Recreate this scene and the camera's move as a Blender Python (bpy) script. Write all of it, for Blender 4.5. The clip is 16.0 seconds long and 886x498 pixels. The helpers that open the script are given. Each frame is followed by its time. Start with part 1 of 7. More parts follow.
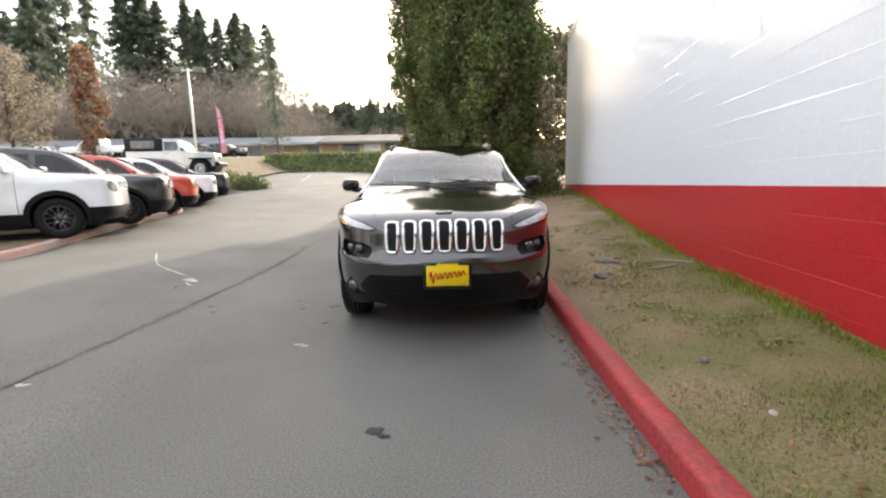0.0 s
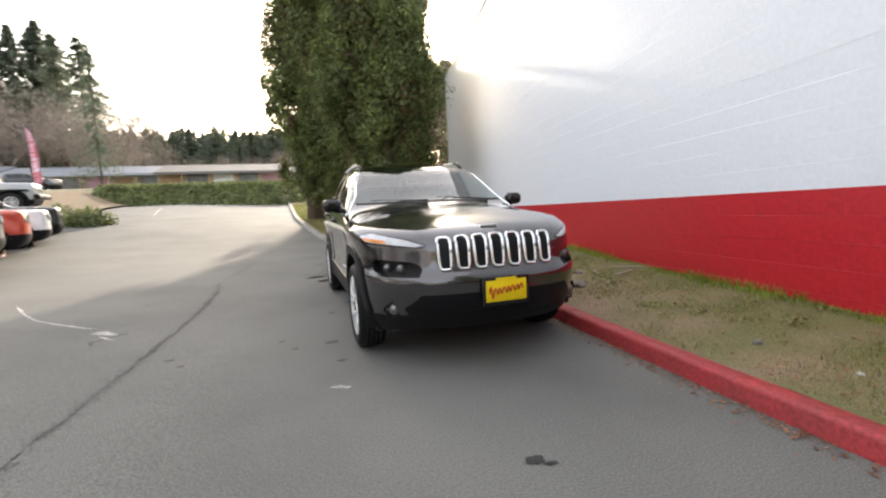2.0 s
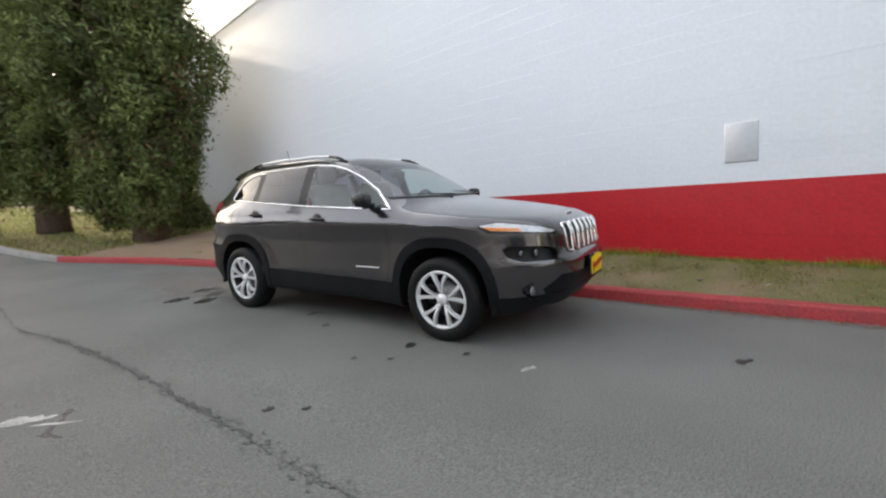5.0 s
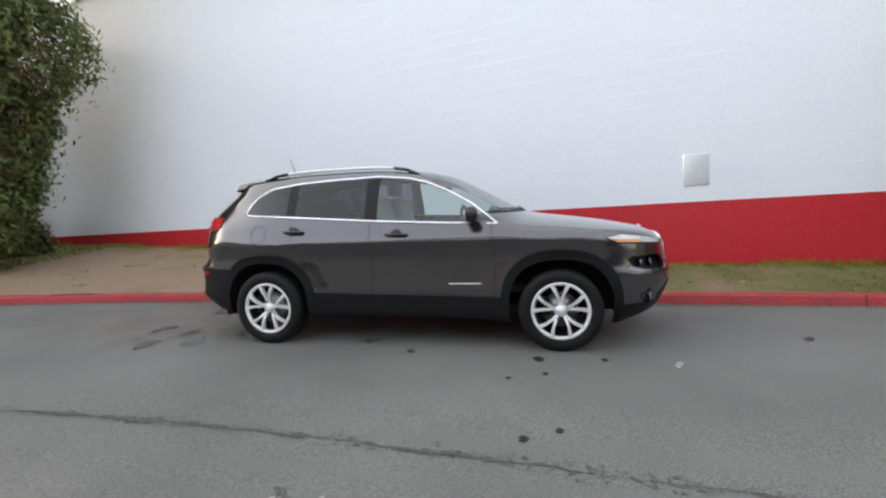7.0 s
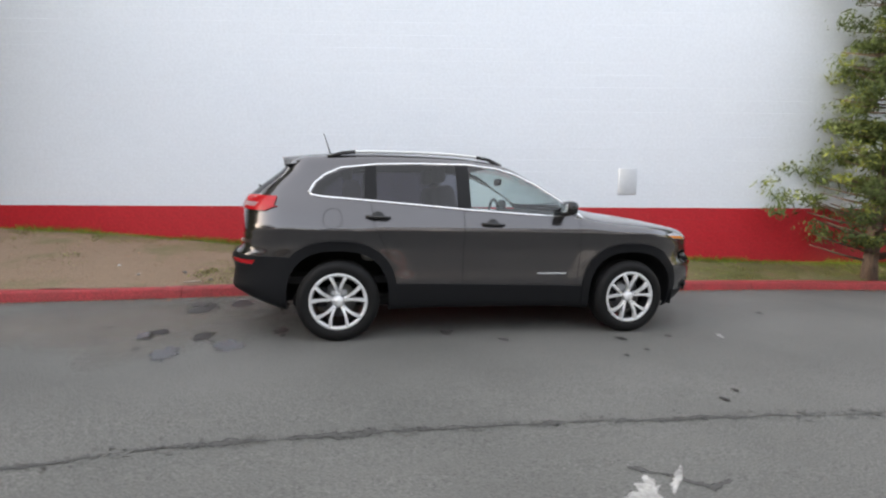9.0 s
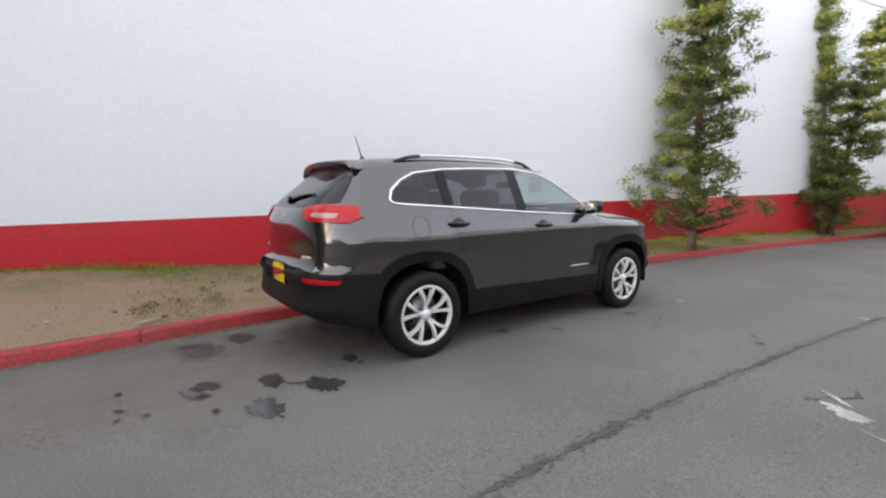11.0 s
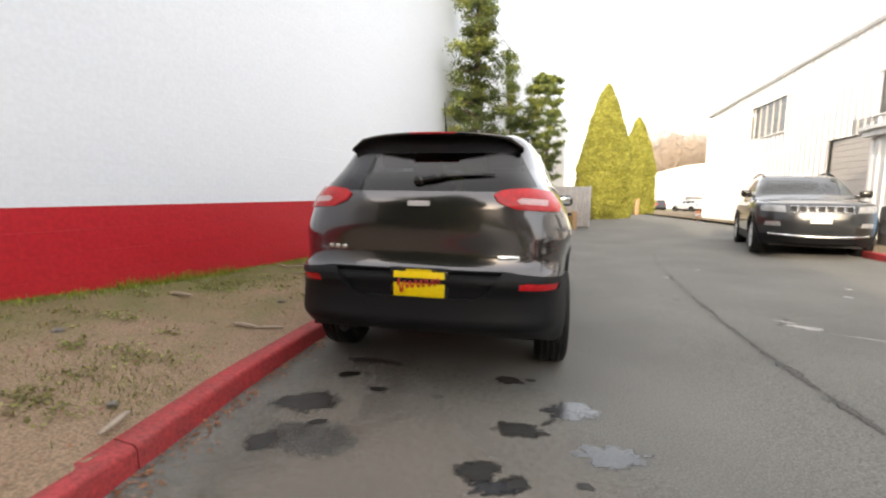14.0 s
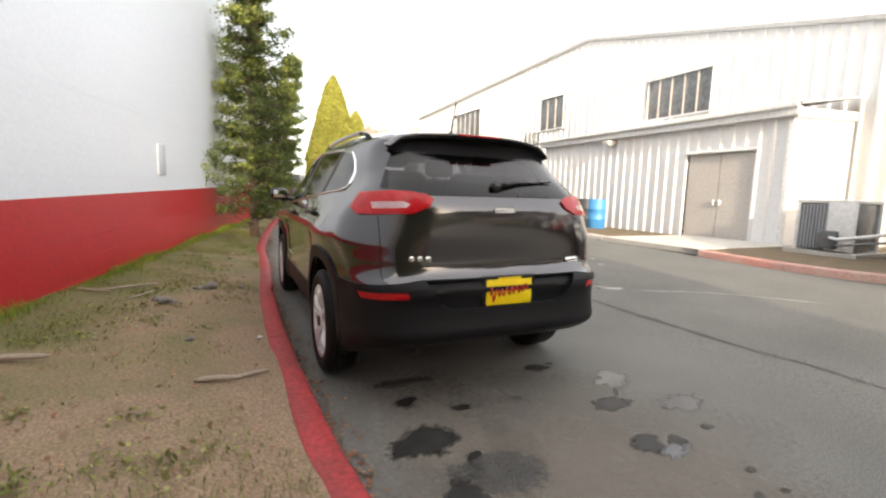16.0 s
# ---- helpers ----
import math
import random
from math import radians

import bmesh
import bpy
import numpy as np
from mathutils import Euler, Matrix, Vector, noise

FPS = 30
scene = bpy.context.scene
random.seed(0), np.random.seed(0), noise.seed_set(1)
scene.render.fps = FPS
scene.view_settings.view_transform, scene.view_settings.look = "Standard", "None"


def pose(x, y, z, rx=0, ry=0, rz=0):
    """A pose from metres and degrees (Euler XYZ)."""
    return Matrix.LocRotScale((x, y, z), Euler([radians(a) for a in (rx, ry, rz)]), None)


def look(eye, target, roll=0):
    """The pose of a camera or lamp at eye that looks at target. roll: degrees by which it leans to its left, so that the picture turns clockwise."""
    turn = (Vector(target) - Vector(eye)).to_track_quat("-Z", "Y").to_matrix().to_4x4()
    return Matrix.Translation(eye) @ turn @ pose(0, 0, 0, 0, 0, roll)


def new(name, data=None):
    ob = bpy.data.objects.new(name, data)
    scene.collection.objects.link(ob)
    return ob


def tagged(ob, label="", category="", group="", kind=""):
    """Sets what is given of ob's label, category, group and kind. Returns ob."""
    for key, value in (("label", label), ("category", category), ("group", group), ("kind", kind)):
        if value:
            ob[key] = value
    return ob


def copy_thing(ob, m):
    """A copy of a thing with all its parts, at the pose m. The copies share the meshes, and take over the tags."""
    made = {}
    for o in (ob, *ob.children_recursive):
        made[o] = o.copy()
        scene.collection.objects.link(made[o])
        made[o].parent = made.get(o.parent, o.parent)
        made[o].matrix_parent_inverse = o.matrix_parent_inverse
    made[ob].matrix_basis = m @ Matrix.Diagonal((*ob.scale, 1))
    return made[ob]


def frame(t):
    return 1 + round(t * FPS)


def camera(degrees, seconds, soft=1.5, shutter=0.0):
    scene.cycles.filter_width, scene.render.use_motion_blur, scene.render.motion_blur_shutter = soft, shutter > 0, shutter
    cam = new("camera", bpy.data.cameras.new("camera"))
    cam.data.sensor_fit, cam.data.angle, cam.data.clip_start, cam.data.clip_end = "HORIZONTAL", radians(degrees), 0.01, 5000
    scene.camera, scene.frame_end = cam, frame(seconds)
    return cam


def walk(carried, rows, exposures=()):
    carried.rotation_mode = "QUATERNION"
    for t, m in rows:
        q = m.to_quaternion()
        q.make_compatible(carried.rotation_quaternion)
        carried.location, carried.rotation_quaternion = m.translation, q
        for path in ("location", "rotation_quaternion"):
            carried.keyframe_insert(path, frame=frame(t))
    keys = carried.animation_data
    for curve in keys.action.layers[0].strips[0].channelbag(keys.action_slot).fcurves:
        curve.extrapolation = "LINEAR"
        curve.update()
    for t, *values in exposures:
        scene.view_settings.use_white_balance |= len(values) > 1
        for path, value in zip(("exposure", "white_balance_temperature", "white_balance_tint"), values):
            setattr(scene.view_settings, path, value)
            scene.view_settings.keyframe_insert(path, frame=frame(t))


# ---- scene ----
cam = camera(89.4, 16.0, soft=2.2, shutter=0.35)
PATH = [
    (0, (-0.033, -5.456, 1.256), (-0.02, -3.483, 0.933), -1.2),
    (0.5, (-0.092, -5.437, 1.244), (-0.018, -3.463, 0.932), 0.3),
    (1, (-0.389, -5.407, 1.216), (-0.094, -3.447, 0.948), 0.3),
    (1.5, (-0.839, -5.286, 1.166), (-0.397, -3.35, 0.928), -2.0),
    (2, (-1.326, -5.071, 1.172), (-0.701, -3.183, 0.961), -2.5),
    (2.5, (-1.827, -4.897, 1.187), (-0.967, -3.101, 1.01), -4.6),
    (3, (-2.288, -4.615, 1.197), (-1.232, -2.921, 1.056), -5.5),
    (3.5, (-2.733, -4.346, 1.196), (-1.532, -2.754, 1.049), -5.5),
    (4, (-3.102, -4.062, 1.189), (-1.745, -2.601, 1.043), -3.5),
    (4.5, (-3.44, -3.751, 1.194), (-1.964, -2.408, 1.066), -1.3),
    (4.7, (-3.595, -3.602, 1.212), (-2.045, -2.353, 1.022), -1.8),
    (6.8, (-4.568, -1.464, 1.227), (-2.638, -0.966, 1.065), -3.7),
    (7, (-4.626, -1.218, 1.259), (-2.684, -0.784, 1.063), -2.4),
    (7.5, (-4.676, -0.632, 1.252), (-2.701, -0.38, 1.068), -0.9),
    (8, (-4.758, -0.038, 1.253), (-2.77, -0.035, 1.038), -1.0),
    (8.5, (-4.715, 0.582, 1.231), (-2.744, 0.356, 0.975), 1.3),
    (9, (-4.675, 1.204, 1.234), (-2.724, 0.826, 1.009), 1.5),
    (9.2, (-4.623, 1.454, 1.228), (-2.687, 1.004, 1.002), 1.0),
    (11.3, (-3.549, 3.511, 1.258), (-2.011, 2.252, 1.038), -0.8),
    (11.5, (-3.366, 3.66, 1.25), (-1.883, 2.337, 1.028), -1.1),
    (12, (-2.912, 4.028, 1.226), (-1.589, 2.545, 1.006), -1.6),
    (12.5, (-2.389, 4.286, 1.178), (-1.279, 2.646, 0.902), -1.1),
    (13, (-1.803, 4.492, 1.18), (-0.909, 2.722, 0.923), 0.5),
    (13.5, (-1.254, 4.605, 1.161), (-0.639, 2.718, 0.911), 0.0),
    (14, (-0.672, 4.693, 1.15), (-0.262, 2.747, 0.936), 1.0),
    (14.5, (-0.107, 4.724, 1.139), (0.01, 2.738, 0.926), 1.3),
    (15, (0.424, 4.681, 1.162), (0.275, 2.701, 0.922), 3.7),
    (15.5, (0.951, 4.614, 1.207), (0.388, 2.715, 0.928), 2.4),
    (16, (1.39, 4.37, 1.214), (0.552, 2.57, 0.972), 1.6),
]
walk(cam, [(t, look(e, a, r)) for t, e, a, r in PATH], [(0, 2.33, 7200, 12), (1, 2.43, 7200, 12), (1.5, 2.36, 7200, 12), (2.5, 2.02, 7150, 11), (3.5, 1.9, 7100, 10), (4.5, 1.95, 6950, 10), (7, 2.12, 6850, 10), (9, 2.13, 6950, 11), (11.5, 2.16, 7250, 12), (12.5, 2.28, 7600, 12), (16, 2.3, 7700, 12)])

# ---------------------------------------------------------------- sky, sun, exposure
SUN = Vector((0.142, 0.935, 0.322)).normalized()
world = bpy.data.worlds.new("world")
scene.world = world
world.use_nodes = True
wn = world.node_tree
sky = wn.nodes.new("ShaderNodeTexSky")
sky.sky_type = 'NISHITA'
sky.sun_disc = False
sky.sun_elevation = math.asin(SUN.z)
sky.sun_rotation = math.atan2(SUN.x, SUN.y)
sky.dust_density = 4.0
sky.air_density = 1.0
sky.ozone_density = 2.0
wn.links.new(sky.outputs[0], wn.nodes["Background"].inputs[0])
wn.nodes["Background"].inputs[1].default_value = 0.06
haze = wn.nodes.new("ShaderNodeBackground")  # thin bright cloud over the whole sky
haze.inputs[0].default_value = (0.93, 0.96, 1.0, 1)
haze.inputs[1].default_value = 0.34
both = wn.nodes.new("ShaderNodeAddShader")
wn.links.new(wn.nodes["Background"].outputs[0], both.inputs[0])
wn.links.new(haze.outputs[0], both.inputs[1])
wn.links.new(both.outputs[0], wn.nodes["World Output"].inputs[0])
sun = new("sun", bpy.data.lights.new("sun", 'SUN'))
sun.data.energy = 1.25
sun.data.angle = radians(0.6)
sun.data.color = (1.0, 0.93, 0.82)
sun.matrix_world = look(SUN * 60, (0, 0, 0))


# ---------------------------------------------------------------- small tools
def spline(xs, ys):
    """Monotone cubic curve through the knots, for numbers or arrays."""
    xs, ys = np.array(xs, float), np.array(ys, float)
    h = np.diff(xs)
    d = np.diff(ys) / h
    m = np.zeros(len(xs))
    m[0], m[-1] = d[0], d[-1]
    for i in range(1, len(xs) - 1):
        m[i] = 0 if d[i - 1] * d[i] <= 0 else 2 * d[i - 1] * d[i] / (d[i - 1] + d[i])

    def at(v):
        v = np.clip(np.asarray(v, float), xs[0], xs[-1])
        i = np.clip(np.searchsorted(xs, v) - 1, 0, len(xs) - 2)
        t = (v - xs[i]) / h[i]
        return ((2 * t**3 - 3 * t**2 + 1) * ys[i] + (t**3 - 2 * t**2 + t) * h[i] * m[i]
                + (-2 * t**3 + 3 * t**2) * ys[i + 1] + (t**3 - t**2) * h[i] * m[i + 1])
    return at


def soft(at, lo, hi, width):
    """A curve with its kinks rounded off over a given width."""
    g = np.linspace(lo, hi, 600)
    v = at(g)
    k = max(1, int(width / (g[1] - g[0])))
    w = np.hanning(2 * k + 3)[1:-1]
    v = np.convolve(np.pad(v, k, mode="edge"), w / w.sum(), mode="valid")
    d = np.gradient(v, g)
    step = g[1] - g[0]

    def smooth_at(x):
        x = np.clip(np.asarray(x, float), lo, hi)
        i = np.clip(((x - lo) / step).astype(int), 0, 598)
        t = (x - g[i]) / step
        return ((2 * t**3 - 3 * t**2 + 1) * v[i] + (t**3 - 2 * t**2 + t) * step * d[i]
                + (-2 * t**3 + 3 * t**2) * v[i + 1] + (t**3 - t**2) * step * d[i + 1])
    return smooth_at


def material(name, color, rough=0.7, metal=0.0, second=None, scale=6.0, amount=0.5, fine=60.0, bump=0.15,
             depth=0.004, coat=0.0, spec=0.5, spread=0.0, stretch=(1, 1, 1), emit=None, pervar=0.0):
    """A surface with variation at two scales and fine relief."""
    m = bpy.data.materials.new(name)
    m.use_nodes = True
    t = m.node_tree
    b = t.nodes["Principled BSDF"]
    b.inputs["Roughness"].default_value = rough
    b.inputs["Metallic"].default_value = metal
    b.inputs["Specular IOR Level"].default_value = spec
    b.inputs["Coat Weight"].default_value = coat
    b.inputs["Coat Roughness"].default_value = 0.03
    if emit:
        b.inputs["Emission Color"].default_value = (*emit[:3], 1)
        b.inputs["Emission Strength"].default_value = emit[3]
    if second is None:
        second = tuple(c * 0.75 for c in color)
    co = t.nodes.new("ShaderNodeTexCoord")
    mp = t.nodes.new("ShaderNodeMapping")
    mp.inputs["Scale"].default_value = stretch
    t.links.new(co.outputs["Object"], mp.inputs["Vector"])
    n1 = t.nodes.new("ShaderNodeTexNoise")
    n1.inputs["Scale"].default_value = scale
    n1.inputs["Detail"].default_value = 5
    n2 = t.nodes.new("ShaderNodeTexNoise")
    n2.inputs["Scale"].default_value = fine
    n2.inputs["Detail"].default_value = 3
    t.links.new(mp.outputs[0], n1.inputs["Vector"])
    t.links.new(mp.outputs[0], n2.inputs["Vector"])
    r = t.nodes.new("ShaderNodeMapRange")
    r.inputs["From Min"].default_value, r.inputs["From Max"].default_value = 0.35, 0.7
    r.inputs["To Max"].default_value = amount
    t.links.new(n1.outputs[0], r.inputs["Value"])
    mix = t.nodes.new("ShaderNodeMix")
    mix.data_type = 'RGBA'
    mix.inputs["A"].default_value, mix.inputs["B"].default_value = (*color, 1), (*second, 1)
    t.links.new(r.outputs[0], mix.inputs["Factor"])
    r2 = t.nodes.new("ShaderNodeMapRange")
    r2.inputs["From Min"].default_value, r2.inputs["From Max"].default_value = 0.3, 0.7
    r2.inputs["To Min"].default_value, r2.inputs["To Max"].default_value = 1 - 0.3 * amount - spread, 1 + 0.3 * amount + spread
    t.links.new(n2.outputs[0], r2.inputs["Value"])
    mul = t.nodes.new("ShaderNodeMix")
    mul.data_type, mul.blend_type = 'RGBA', 'MULTIPLY'
    mul.inputs["Factor"].default_value = 1
    t.links.new(mix.outputs["Result"], mul.inputs["A"])
    t.links.new(r2.outputs[0], mul.inputs["B"])
    out = mul.outputs["Result"]
    if pervar:
        info = t.nodes.new("ShaderNodeObjectInfo")
        geo = t.nodes.new("ShaderNodeNewGeometry")
        add = t.nodes.new("ShaderNodeMath")
        add.operation = 'ADD'
        t.links.new(info.outputs["Random"], add.inputs[0])
        t.links.new(geo.outputs["Random Per Island"], add.inputs[1])
        fr = t.nodes.new("ShaderNodeMath")
        fr.operation = 'FRACT'
        t.links.new(add.outputs[0], fr.inputs[0])
        r3 = t.nodes.new("ShaderNodeMapRange")
        r3.inputs["To Min"].default_value, r3.inputs["To Max"].default_value = 1 - pervar, 1 + pervar
        t.links.new(fr.outputs[0], r3.inputs["Value"])
        m3 = t.nodes.new("ShaderNodeMix")
        m3.data_type, m3.blend_type = 'RGBA', 'MULTIPLY'
        m3.inputs["Factor"].default_value = 1
        t.links.new(out, m3.inputs["A"])
        t.links.new(r3.outputs[0], m3.inputs["B"])
        out = m3.outputs["Result"]
    t.links.new(out, b.inputs["Base Color"])
    if bump:
        bp = t.nodes.new("ShaderNodeBump")
        bp.inputs["Strength"].default_value = bump
        bp.inputs["Distance"].default_value = depth
        t.links.new(n2.outputs[0], bp.inputs["Height"])
        t.links.new(bp.outputs[0], b.inputs["Normal"])
    return m


def glass(name, tint, gloss=0.04, ior=1.5):
    """A thin pane: clear or tinted, with a mirror sheen that grows at grazing angles."""
    m = bpy.data.materials.new(name)
    m.use_nodes = True
    t = m.node_tree
    t.nodes.remove(t.nodes["Principled BSDF"])
    tr = t.nodes.new("ShaderNodeBsdfTransparent")
    tr.inputs[0].default_value = (*tint, 1)
    gl = t.nodes.new("ShaderNodeBsdfGlossy")
    gl.inputs["Roughness"].default_value = gloss
    lw = t.nodes.new("ShaderNodeLayerWeight")
    lw.inputs["Blend"].default_value = 0.5
    up = t.nodes.new("ShaderNodeMath")
    up.operation = 'POWER'
    t.links.new(lw.outputs["Facing"], up.inputs[0])
    up.inputs[1].default_value = 4.0
    head_on = ((ior - 1) / (ior + 1)) ** 2
    r = t.nodes.new("ShaderNodeMapRange")
    r.inputs["To Min"].default_value, r.inputs["To Max"].default_value = head_on, 1.0
    t.links.new(up.outputs[0], r.inputs["Value"])
    mx = t.nodes.new("ShaderNodeMixShader")
    t.links.new(r.outputs[0], mx.inputs[0])
    t.links.new(tr.outputs[0], mx.inputs[1])
    t.links.new(gl.outputs[0], mx.inputs[2])
    t.links.new(mx.outputs[0], t.nodes["Material Output"].inputs[0])
    return m


def film(m, most=1.0, band=(0.92, 1.3)):
    """Lets a stain thin out raggedly towards its rim, by the mesh's own fade values."""
    t = m.node_tree
    at = t.nodes.new("ShaderNodeAttribute")
    at.attribute_name = "fade"
    co = t.nodes.new("ShaderNodeTexCoord")
    n = t.nodes.new("ShaderNodeTexNoise")
    n.inputs["Scale"].default_value = 26
    n.inputs["Detail"].default_value = 5
    t.links.new(co.outputs["Object"], n.inputs["Vector"])
    add = t.nodes.new("ShaderNodeMath")
    add.operation = 'MULTIPLY_ADD'
    t.links.new(n.outputs[0], add.inputs[0])
    add.inputs[1].default_value = 1.5
    t.links.new(at.outputs["Fac"], add.inputs[2])
    r = t.nodes.new("ShaderNodeMapRange")
    r.inputs["From Min"].default_value, r.inputs["From Max"].default_value = band
    r.inputs["To Max"].default_value = most
    t.links.new(add.outputs[0], r.inputs["Value"])
    tr = t.nodes.new("ShaderNodeBsdfTransparent")
    mx = t.nodes.new("ShaderNodeMixShader")
    t.links.new(r.outputs[0], mx.inputs[0])
    t.links.new(tr.outputs[0], mx.inputs[1])
    t.links.new(t.nodes["Principled BSDF"].outputs[0], mx.inputs[2])
    t.links.new(mx.outputs[0], t.nodes["Material Output"].inputs[0])
    return m


def mesh_from(name, verts, faces, mat, smooth=False):
    me = bpy.data.meshes.new(name)
    me.from_pydata([tuple(v) for v in verts], [], [tuple(f) for f in faces])
    me.update()
    if mat:
        me.materials.append(mat)
    if smooth:
        me.polygons.foreach_set("use_smooth", np.ones(len(me.polygons), bool))
    return me


def part(name, bm, mat, parent=None, label="", smooth=True):
    """Links a bmesh as one mesh object under a thing or a part."""
    me = bpy.data.meshes.new(name)
    bm.to_mesh(me)
    bm.free()
    if mat:
        me.materials.append(mat)
    if smooth:
        me.polygons.foreach_set("use_smooth", np.ones(len(me.polygons), bool))
    ob = new(name, me)
    if parent:
        ob.parent = parent
    return tagged(ob, label)


def sharp(ob, angle=35):
    """Smooth shading with hard edges above the angle."""
    ob.data.set_sharp_from_angle(angle=radians(angle))
    return ob


def box(sx, sy, sz, at=(0, 0, 0), bevel=0.0, seg=2, bm=None, rot=None):
    b = bmesh.new()
    bmesh.ops.create_cube(b, size=1)
    bmesh.ops.scale(b, vec=(sx, sy, sz), verts=b.verts)
    if bevel:
        bmesh.ops.bevel(b, geom=b.edges[:], offset=bevel, segments=seg, profile=0.5, affect='EDGES')
    if rot:
        bmesh.ops.rotate(b, matrix=Euler([radians(a) for a in rot]).to_matrix(), verts=b.verts)
    bmesh.ops.translate(b, vec=at, verts=b.verts)
    return merge(bm, b)


def merge(into, b):
    if into is None:
        return b
    me = bpy.data.meshes.new("t")
    b.to_mesh(me)
    b.free()
    into.from_mesh(me)
    bpy.data.meshes.remove(me)
    return into


def lathe(profile, steps=48, axis='x', at=(0, 0, 0), bm=None, closed=False):
    """Turns a profile of (radius, along) round an axis."""
    b = bmesh.new()
    rings = []
    for r, a in profile:
        ring = []
        for i in range(steps):
            t = 2 * math.pi * i / steps
            c, s = r * math.cos(t), r * math.sin(t)
            p = {'x': (a, c, s), 'y': (c, a, s), 'z': (c, s, a)}[axis]
            ring.append(b.verts.new(Vector(p) + Vector(at)))
        rings.append(ring)
    pairs = list(zip(rings, rings[1:])) + ([(rings[-1], rings[0])] if closed else [])
    for ra, rb in pairs:
        for i in range(steps):
            j = (i + 1) % steps
            b.faces.new((ra[i], ra[j], rb[j], rb[i]))
    if not closed:
        for ring, (r, a) in ((rings[0], profile[0]), (rings[-1], profile[-1])):
            if r > 1e-4:
                b.faces.new(ring)
    bmesh.ops.recalc_face_normals(b, faces=b.faces)
    return merge(bm, b)


def tube(points, radius, steps=8, bm=None, taper=None):
    """A round bar through points."""
    b = bmesh.new()
    pts = [Vector(p) for p in points]
    rings = []
    for k, p in enumerate(pts):
        d = (pts[min(k + 1, len(pts) - 1)] - pts[max(k - 1, 0)]).normalized()
        u = d.cross(Vector((0, 0, 1)) if abs(d.z) < 0.9 else Vector((1, 0, 0))).normalized()
        v = d.cross(u)
        r = radius * (1 if taper is None else taper[k])
        rings.append([b.verts.new(p + r * (math.cos(2 * math.pi * i / steps) * u + math.sin(2 * math.pi * i / steps) * v)) for i in range(steps)])
    for ra, rb in zip(rings, rings[1:]):
        for i in range(steps):
            j = (i + 1) % steps
            b.faces.new((ra[i], ra[j], rb[j], rb[i]))
    b.faces.new(rings[0][::-1])
    b.faces.new(rings[-1])
    return merge(bm, b)


def prism(poly, depth, bevel=0.0):
    """An upright slab from a 2D outline (x, z), going depth along +y."""
    b = bmesh.new()
    vs = [b.verts.new((x, 0, z)) for x, z in poly]
    f = b.faces.new(vs)
    r = bmesh.ops.extrude_face_region(b, geom=[f])
    bmesh.ops.translate(b, vec=(0, depth, 0), verts=[v for v in r["geom"] if isinstance(v, bmesh.types.BMVert)])
    bmesh.ops.recalc_face_normals(b, faces=b.faces)
    if bevel:
        bmesh.ops.bevel(b, geom=b.edges[:], offset=bevel, segments=2, profile=0.5, affect='EDGES')
    return b


def thing(name, at=None, label="", category="", group="", kind=""):
    ob = new(name)
    ob.empty_display_size = 0.2
    if at is not None:
        ob.matrix_world = at
    return tagged(ob, label, category, group, kind)


# ---------------------------------------------------------------- materials of the place
def verge_material():
    """Thin mossy turf by the wall, trodden bare soil towards the kerb."""
    m = material("patchy_lawn", (0.125, 0.122, 0.045), 0.95, second=(0.24, 0.166, 0.11), scale=1.6, amount=1.0, fine=75, bump=0.15, depth=0.005, spread=0.1)
    t = m.node_tree
    link = [k for k in t.links if k.to_node.type == 'MAP_RANGE' and k.from_node.inputs["Scale"].default_value < 2][0]
    src, dst = link.from_socket, link.to_socket
    co = [k for k in t.nodes if k.type == 'TEX_COORD'][0]
    dot = t.nodes.new("ShaderNodeVectorMath")
    dot.operation = 'DOT_PRODUCT'
    dot.inputs[1].default_value = (-0.13, 0.05, 0)
    t.links.new(co.outputs["Object"], dot.inputs[0])
    r = t.nodes.new("ShaderNodeMapRange")
    r.inputs["From Min"].default_value, r.inputs["From Max"].default_value = -0.40, -0.06
    r.inputs["To Min"].default_value, r.inputs["To Max"].default_value = -0.14, 0.28
    t.links.new(dot.outputs["Value"], r.inputs["Value"])
    add = t.nodes.new("ShaderNodeMath")
    t.links.new(src, add.inputs[0])
    t.links.new(r.outputs[0], add.inputs[1])
    t.links.new(add.outputs[0], dst)
    return m


ASPHALT = material("asphalt", (0.156, 0.155, 0.145), 0.82, second=(0.114, 0.114, 0.107), scale=0.7, amount=0.9, fine=110, bump=0.5, depth=0.006, spread=0.12, spec=0.25)
CRACKED = material("crack_filler", (0.075, 0.074, 0.07), 0.8, scale=9, fine=60, bump=0.6, depth=0.01)
OIL = material("oil_stain", (0.02, 0.019, 0.018), 0.5, second=(0.04, 0.039, 0.037), scale=7, amount=0.9, fine=90, bump=0.3, spec=0.25)
WETSPOT = material("dried_spot", (0.062, 0.061, 0.058), 0.7, second=(0.085, 0.083, 0.078), scale=9, amount=0.8, fine=90, bump=0.3)
PALE = material("oily_puddle", (0.05, 0.052, 0.056), 0.2, second=(0.03, 0.03, 0.033), scale=11, amount=0.6, fine=60, bump=0.1, spec=0.6)
ROADWHITE = material("worn_white_marking", (0.42, 0.41, 0.39), 0.8, second=(0.2, 0.2, 0.19), scale=7, amount=0.8, fine=50)
